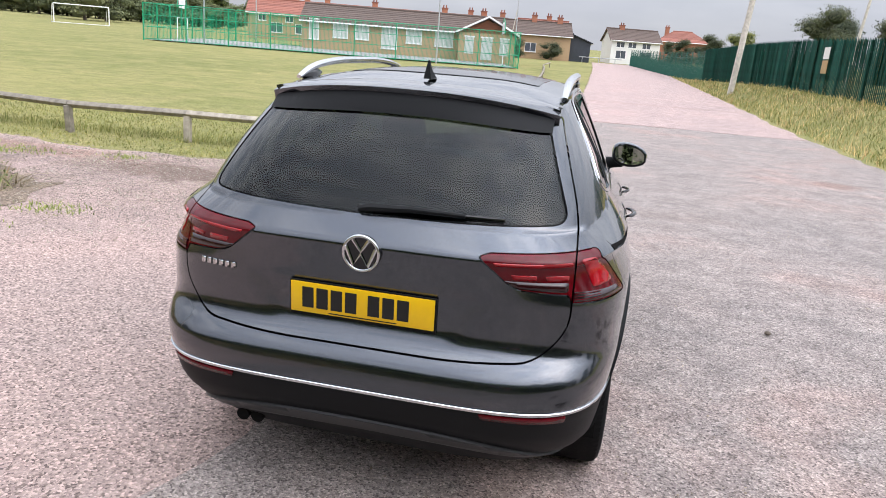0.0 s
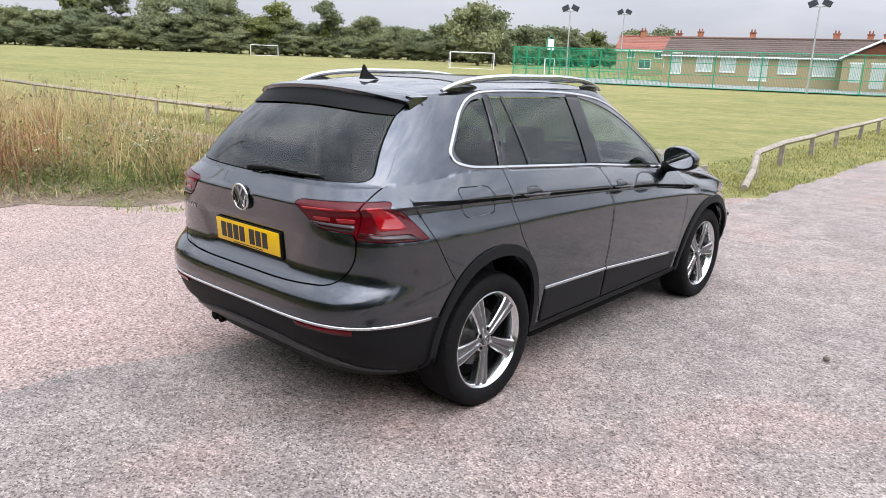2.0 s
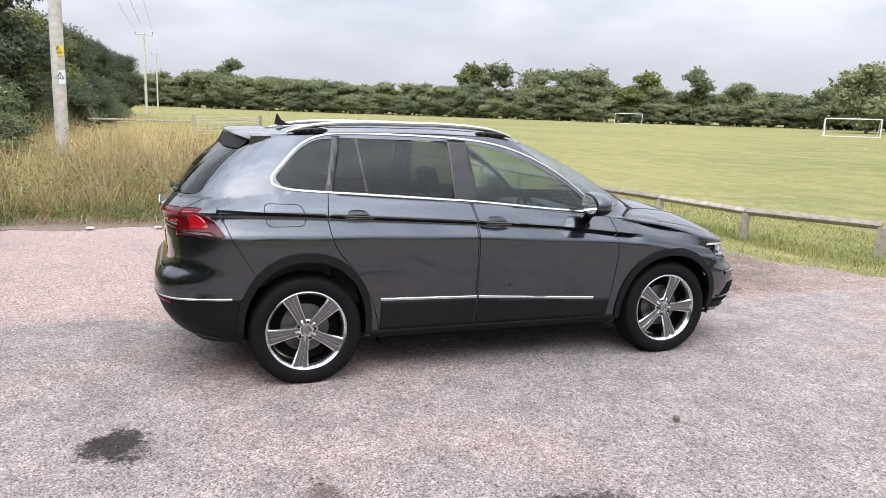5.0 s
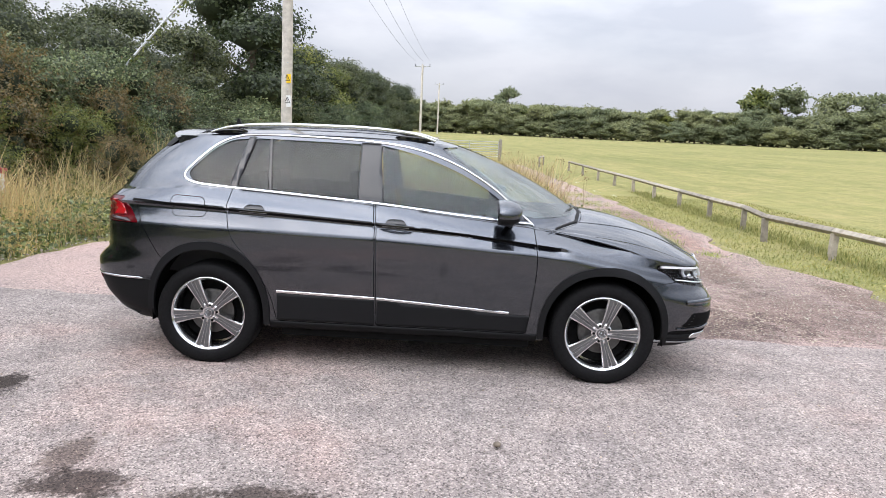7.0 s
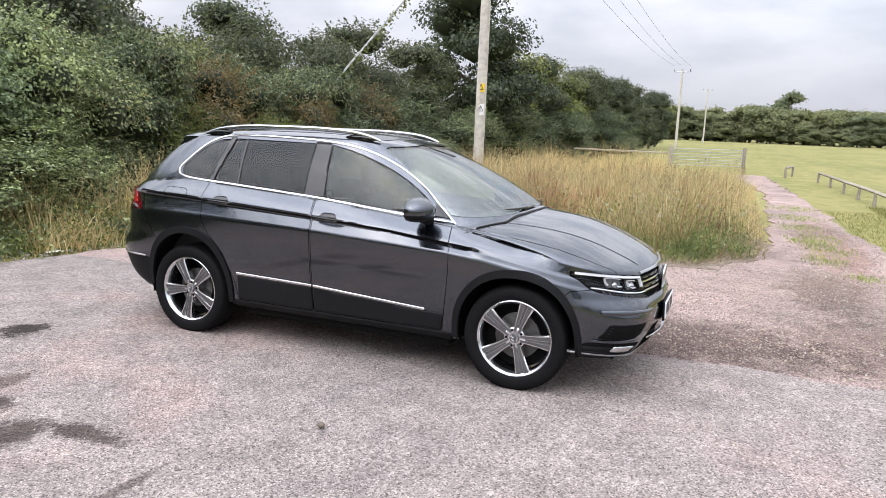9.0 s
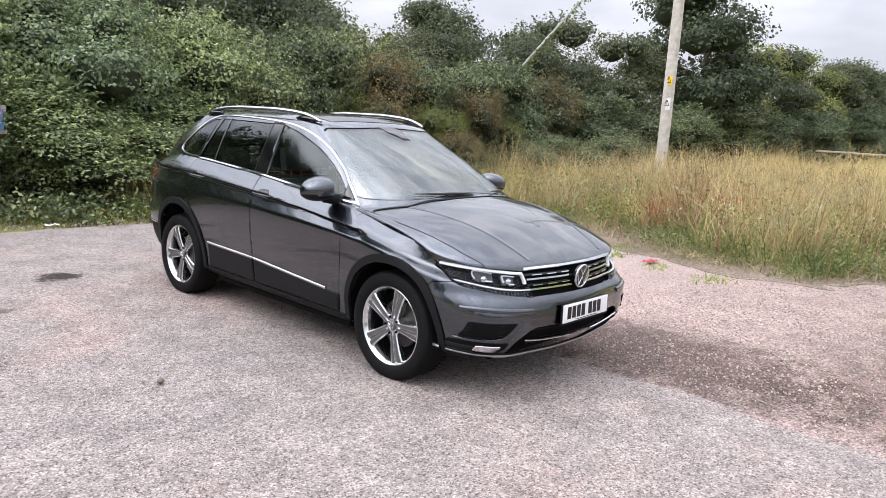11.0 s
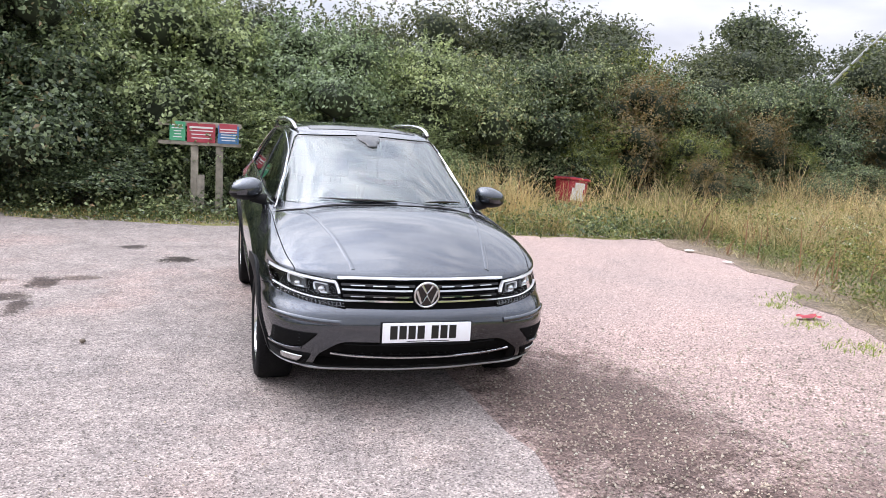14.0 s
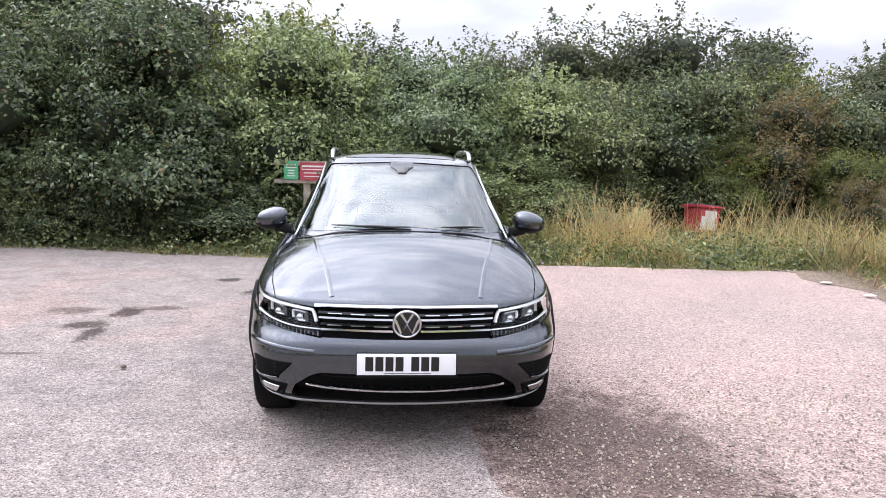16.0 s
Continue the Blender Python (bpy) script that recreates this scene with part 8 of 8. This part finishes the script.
for u in (0.6, 31.4):  # goal recess with an arch and a backboard
    hoop = thing("court_goal", "white goal frame and basketball board at the court's end", "goal", None, "court goals")
    bm = bmesh.new()
    tube(bm, [cpt(u, 7, 0), cpt(u, 7, 2.0), cpt(u, 10, 2.0), cpt(u, 10, 0)], 0.05, 6)
    part("goal_frame", bm, WHITE, hoop, "white goal frame")
    bm = bmesh.new()
    tube(bm, [cpt(u, 7, 3.0), cpt(u, 7.4, 3.9), cpt(u, 8.5, 4.3), cpt(u, 9.6, 3.9), cpt(u, 10, 3.0)], 0.04, 6)
    part("arch", bm, GREEN_STEEL, hoop, "green steel arch")
    bm = bmesh.new()
    p = cpt(u, 8.5, 3.4)
    box(bm, -0.03, 0.03, -0.9, 0.9, -0.55, 0.55, 0.0, Matrix.Translation(p) @ Matrix.Rotation(math.atan2(0.249, 0.9685), 4, "Z"))
    part("backboard", bm, WHITE, hoop, "white backboard")
for x, y, h in ((-13.6, 56.9, 6.4), (-33.5, 54.0, 6.2), (-37.5, 71.5, 7.0), (-9.5, 76, 7.4)):
    fl_ = thing("floodlight", "tall grey floodlight mast with two lamps", "floodlight", pose(x, y, gz(x, y)), "court floodlights")
    bm = bmesh.new()
    cyl(bm, 0.075, 0.05, (0, 0, -0.1), (0, 0, h), 10)
    part("mast", bm, GALV, fl_, "pale grey mast", 60)
    bm = bmesh.new()
    tube(bm, [(-0.6, 0, h), (0.6, 0, h)], 0.035, 6)
    part("bracket", bm, GALV, fl_)
    for s in (-1, 1):
        bm = bmesh.new()
        box(bm, -0.32, 0.32, -0.12, 0.12, -0.22, 0.22, 0.03, Matrix.Translation((0.5 * s, 0, h + 0.25)) @ Matrix.Rotation(radians(25 * s), 4, "Y"))
        part("lamp_head", bm, CLADDING, fl_, "dark lamp head")


# ---- buildings ----
def house(name, label, x, y, turn, length, depth, eave, ridge, wall_mat, roof_mat, windows, chimneys=(), gable_mat=None, hipped=0.0, base_z=None):
    """A pitched house: its front faces -y before it is turned."""
    z = gz(x, y) if base_z is None else base_z
    ob = thing(name, label, "building", pose(x, y, z, 0, 0, turn))
    L, D = length / 2, depth / 2
    bm = bmesh.new()
    lo = [bm.verts.new((a * L, b_ * D, -1.0)) for a, b_ in ((-1, -1), (1, -1), (1, 1), (-1, 1))]
    hi = [bm.verts.new((a * L, b_ * D, eave)) for a, b_ in ((-1, -1), (1, -1), (1, 1), (-1, 1))]
    for i in range(4):
        bm.faces.new((lo[i], lo[(i + 1) % 4], hi[(i + 1) % 4], hi[i]))
    if not hipped:
        for s, i, j in ((-1, 3, 0), (1, 1, 2)):
            t = bm.verts.new((s * L, 0, ridge - 0.1))
            bm.faces.new((hi[i], hi[j], t))
    part("wall", bm, wall_mat, ob)
    o = 0.35
    for s in (-1, 1):
        n_ = 9
        for k_ in range(n_):  # courses of tiles, each lapping the next
            t0, t1 = k_ / n_, (k_ + 1) / n_ + 0.01
            e0, e1 = (D + o) * (1 - t0), (D + o) * (1 - t1)
            zz = lambda e: ridge - (ridge - eave) * e / D
            la, lb = L + o - hipped * t0, L + o - hipped * t1
            bm = bmesh.new()
            A = [bm.verts.new(v) for v in ((-la, s * e0, zz(e0) + 0.09), (la, s * e0, zz(e0) + 0.09), (lb, s * max(0, e1), zz(max(0, e1)) + 0.05), (-lb, s * max(0, e1), zz(max(0, e1)) + 0.05))]
            B = [bm.verts.new(v.co - Vector((0, 0, 0.10))) for v in A]
            bm.faces.new(A if s < 0 else A[::-1])
            bm.faces.new(B[::-1] if s < 0 else B)
            for i in range(4):
                bm.faces.new((A[i], B[i], B[(i + 1) % 4], A[(i + 1) % 4]))
            part("roof_course", bm, roof_mat, ob)
    if hipped:
        for s in (-1, 1):
            bm = bmesh.new()
            bm.faces.new([bm.verts.new(v) for v in ((s * (L + o), -(D + o), eave - (ridge - eave) * o / D + 0.07), (s * (L + o), D + o, eave - (ridge - eave) * o / D + 0.07), (s * (L + o - hipped), 0, ridge + 0.06))])
            part("roof_hip", bm, roof_mat, ob)
    bm = bmesh.new()
    tube(bm, [(-L + hipped - o, 0, ridge + 0.1), (L - hipped + o, 0, ridge + 0.1)], 0.12, 6)
    part("ridge_tile", bm, roof_mat, ob)
    for wx, wz, ww, wh, kind in windows:
        win = new("door" if kind == "door" else "window")
        win.parent = ob
        bm = bmesh.new()
        for x0, x1, z0_, z1_ in ((-ww / 2 - 0.06, -ww / 2, -0.06, wh + 0.06), (ww / 2, ww / 2 + 0.06, -0.06, wh + 0.06), (-ww / 2, ww / 2, -0.06, 0), (-ww / 2, ww / 2, wh, wh + 0.06), (-0.03, 0.03, 0, wh)):
            box(bm, wx + x0, wx + x1, -D - 0.06, -D + 0.02, wz + z0_, wz + z1_)
        part("frame", bm, WHITE, win, "white frame")
        bm = bmesh.new()
        box(bm, wx - ww / 2, wx + ww / 2, -D - 0.02, -D - 0.005, wz, wz + wh)
        part("pane" if kind == "win" else "shutter", bm, PANE if kind == "win" else SHUTTER, win)
        bm = bmesh.new()
        box(bm, wx - ww / 2 - 0.1, wx + ww / 2 + 0.1, -D - 0.12, -D - 0.003, wz - 0.14, wz - 0.065)
        part("sill", bm, WHITE, win, "white sill")
    for cx_, cy_, ch in chimneys:
        bm = bmesh.new()
        box(bm, cx_ - 0.4, cx_ + 0.4, cy_ - 0.35, cy_ + 0.35, ridge - 1.0, ridge + ch)
        c_ = part("chimney", bm, RED_BRICK, ob, "red brick chimney")
        bm = bmesh.new()
        box(bm, cx_ - 0.48, cx_ + 0.48, cy_ - 0.43, cy_ + 0.43, ridge + ch - 0.15, ridge + ch)
        for s in (-0.2, 0.2):
            cyl(bm, 0.11, 0.09, (cx_ + s, cy_, ridge + ch), (cx_ + s, cy_, ridge + ch + 0.4), 8)
        part("chimney_pot", bm, ROOF_RED, c_, "clay chimney pots")
    bm = bmesh.new()
    tube(bm, [(-L - 0.3, -D - 0.42, eave - 0.12), (L + 0.3, -D - 0.42, eave - 0.12)], 0.07, 6)
    part("gutter", bm, WHITE, ob, "white gutter")
    return ob


club_w = [(-9.3, 1.0, 0.9, 1.9, "door"), (-6.6, 1.3, 1.4, 1.2, "shut"), (-4.4, 1.3, 1.3, 1.2, "shut"), (-1.6, 0.6, 1.5, 2.0, "door"), (0.9, 1.3, 1.5, 1.2, "shut"), (4.0, 1.2, 1.8, 1.4, "shut"), (6.5, 1.2, 1.8, 1.4, "shut")]
house("clubhouse", "long single-storey brick clubhouse with brown tiled roof", -21.0, 73.5, 14.4, 21, 8, 2.75, 4.45, BRICK, ROOF_BROWN, club_w)
WING = house("clubhouse_wing", "gabled brick wing of the clubhouse with shuttered windows", -12.4, 73.0, 104.4, 8, 5.6, 2.75, 4.15, BRICK, ROOF_BROWN, [])
for s, wx, ww in ((0, -1.75, 0.9), (0, 0.0, 1.1), (0, 1.75, 0.9)):
    win = new("window")
    win.parent = WING
    bm = bmesh.new()
    box(bm, -4.06, -4.0, wx - ww / 2, wx + ww / 2, 0.7 if ww < 1 else 0.2, 2.3, 0.01)
    part("shutter", bm, SHUTTER, win, "pale closed shutter")
    bm = bmesh.new()
    box(bm, -4.09, -3.99, wx - ww / 2 - 0.08, wx + ww / 2 + 0.08, 2.3, 2.42)
    part("frame", bm, WHITE, win, "white head frame")
for s in (-1, 1):
    bm = bmesh.new()
    d0, d1 = Vector((-4.40, s * 3.15, 2.70)), Vector((-4.40, 0, 4.32))
    tube(bm, [d0, d1], 0.12, 4, 1.0, Vector((1, 0, 0)))
    part("bargeboard", bm, WHITE, WING, "white bargeboard")
bm = bmesh.new()
bm.faces.new([bm.verts.new(v) for v in ((-4.03, -2.7, 2.75), (-4.03, 2.7, 2.75), (-4.03, 0, 4.05))])
bmesh.ops.solidify(bm, geom=bm.faces[:], thickness=0.03)
part("gable_panel", bm, RED_BRICK, WING, "red brick gable")
two = [(-6, 1.0, 1.6, 1.2, "win"), (-2.5, 1.0, 1.6, 1.2, "win"), (2.5, 1.0, 1.6, 1.2, "win"), (6, 1.0, 1.6, 1.2, "win"), (-8, 2.5, 1.0, 0.8, "win"), (-4.2, 2.5, 1.0, 0.8, "win"), (0.4, 2.5, 1.0, 0.8, "win"), (8, 2.5, 1.0, 0.8, "win")]
house("terrace_house", "red-roofed brick terrace behind the court", -42, 101, 20, 20, 8, 3.5, 5.5, BRICK, ROOF_RED, two, [(-7, 0, 0.9), (-2, 1, 0.7), (1, 0, 0.9), (8, 0, 0.9)])
house("terrace_house", "long red-roofed brick terrace behind the clubhouse", -24.5, 107, 18, 16, 8, 3.5, 5.5, BRICK, ROOF_RED, two[:2], [(0, 0, 0.9), (6, 0, 0.9)])
house("terrace_house", "brown-roofed terrace with several brick chimneys", -14.5, 113, 10, 17, 8, 3.5, 5.5, BRICK, ROOF_BROWN, two[:3], [(-7, 0, 1.0), (-2, 0, 1.0), (3, 0, 1.0), (7, 0, 0.9)])
house("red_roof_house", "brick house with a red tiled roof at the road's end", -11.0, 122, 5, 8, 8, 4.2, 6.0, RED_BRICK, ROOF_RED, [(-2, 1.0, 1.4, 1.2, "win"), (2, 1.0, 1.4, 1.2, "win"), (-2, 3.0, 1.2, 0.9, "win")], [(1.0, 0, 0.8)])
house("dark_barn", "dark blue-grey clad barn beside the road's end", -5.6, 116, 96, 6.5, 5.6, 2.9, 3.9, CLADDING, CLADDING, [])
house("white_house", "white rendered two-storey house with a brown tiled roof", 3.8, 128, 14, 8.2, 7, 3.7, 5.6, RENDER_W, ROOF_BROWN, [(-2.4, 0.8, 1.6, 1.2, "win"), (1.8, 0.8, 1.6, 1.2, "win"), (-2.6, 2.6, 1.3, 0.8, "win"), (-0.6, 2.6, 1.3, 0.8, "win"), (1.8, 2.6, 1.3, 0.8, "win")], [(-1.8, 0, 0.7)])
house("red_roof_house", "hipped red-roofed house beyond the fence", 14.0, 150, 0, 10, 8, 4.4, 6.4, RED_BRICK, ROOF_RED, [], [(-3, 0, 0.8)], hipped=3.5)
# white barrier and low wall where the road ends
for x, y, w, lab in ((4.6, 112, 2.0, "white road barrier with a red stripe"), (6.0, 108, 1.6, "white road barrier beside the fence")):
    bar = thing("road_barrier", lab, "barrier", pose(x, y, gz(x, y)))
    bm = bmesh.new()
    box(bm, -w / 2, w / 2, -0.15, 0.15, 0, 0.55, 0.05)
    part("barrier_body", bm, WHITE, bar, "white body", 40)
    bm = bmesh.new()
    box(bm, -w / 2 + 0.2, w / 2 - 0.2, -0.16, -0.152, 0.2, 0.36)
    part("barrier_stripe", bm, SIGN_RED, bar, "red stripe")
bm = bmesh.new()
tube(bm, [(-4, 112, gz(4, 112) + 0.8), (2.5, 113.5, gz(4, 112) + 0.8)], 0.06, 6)
for x in (-3.5, -1, 1.5):
    tube(bm, [(x, 112.7, gz(4, 112) - 0.1), (x, 112.7, gz(4, 112) + 0.8)], 0.06, 6, 1, Vector((1, 0, 0)))
tagged(part("end_rail", bm, GALV, None), "pale metal rail across the road's end", "rail")
for x, y, h in ((-8, 108, 3.0), (-13, 106, 3.2), (-18, 100, 3.0)):
    place_bush(shrubs[1], x, y, h, 20 * x, 1.4)

# ---- palisade fence ----
PAL = thing("palisade_fence", "dark green steel palisade fence on the grass bank", "fence")


def pal_x(y):
    return 10.25 - 0.0757 * (y - 25.2) if y > 12 else 11.25 - (12 - y) * 0.02


pale_bm = bmesh.new()
sec = [(-0.036, 0.034), (-0.014, 0.0), (0.0, 0.022), (0.014, 0.0), (0.036, 0.034)]
lo = [pale_bm.verts.new((0 + d, u, 0)) for u, d in sec]
hi = [pale_bm.verts.new((0 + d, u, 2.25)) for u, d in sec]
tip = pale_bm.verts.new((0.0, 0, 2.4))
for i in range(4):
    pale_bm.faces.new((lo[i], lo[i + 1], hi[i + 1], hi[i]))
    pale_bm.faces.new((hi[i], hi[i + 1], tip))
bmesh.ops.solidify(pale_bm, geom=pale_bm.faces[:], thickness=0.004)
pale_me = bpy.data.meshes.new("pale")
pale_bm.to_mesh(pale_me)
pale_bm.free()
pale_me.materials.append(PALE_GREEN)
y, n_ = 10.0, 0
rest = bmesh.new()
while y < 112:
    x = pal_x(y)
    z = verge(x, y) + 0.05
    if n_ < 300:
        ob = new("pale", pale_me)
        ob.parent = PAL
        ob.matrix_basis = pose(x, y, z, rt.uniform(-0.6, 0.6), 0, 4)
    else:
        m = Matrix.Translation((x, y, z))
        vs_ = [rest.verts.new(m @ Vector(v)) for v in ((0.034, -0.036, 0), (-0.004, 0, 0), (0.034, 0.036, 0), (0.034, 0.036, 2.25), (0, 0, 2.4), (0.034, -0.036, 2.25))]
        rest.faces.new(vs_)
    y += 0.155
    n_ += 1
ob = part("pale", rest, PALE_GREEN, PAL)
ob["kind"] = "stuff"
y = 10.0
while y < 112:
    y2 = min(y + 2.75, 112)
    for zz in (0.45, 1.9):
        bm = bmesh.new()
        tube(bm, [(pal_x(y) + 0.05, y, verge(pal_x(y), y) + zz), (pal_x(y2) + 0.05, y2, verge(pal_x(y2), y2) + zz)], 0.03, 4)
        part("fence_rail", bm, PALE_GREEN, PAL)
    bm = bmesh.new()
    box(bm, pal_x(y) + 0.05, pal_x(y) + 0.15, y - 0.05, y + 0.05, verge(pal_x(y), y) - 0.2, verge(pal_x(y), y) + 2.35)
    part("fence_post", bm, PALE_GREEN, PAL)
    y += 2.75
SG = thing("fence_sign", "small white and ochre notice fixed to the green fence", "sign", pose(pal_x(30.5) - 0.06, 30.5, verge(pal_x(30.5), 30.5)))
bm = bmesh.new()
box(bm, -0.01, 0.01, -0.42, 0.42, 1.55, 2.05, 0.004)
part("upper_plate", bm, PALE, SG, "white upper plate")
bm = bmesh.new()
box(bm, -0.01, 0.01, -0.42, 0.42, 0.95, 1.5, 0.004)
part("lower_plate", bm, simple("ochre_notice", (0.42, 0.28, 0.13), 0.6), SG, "ochre lower plate")
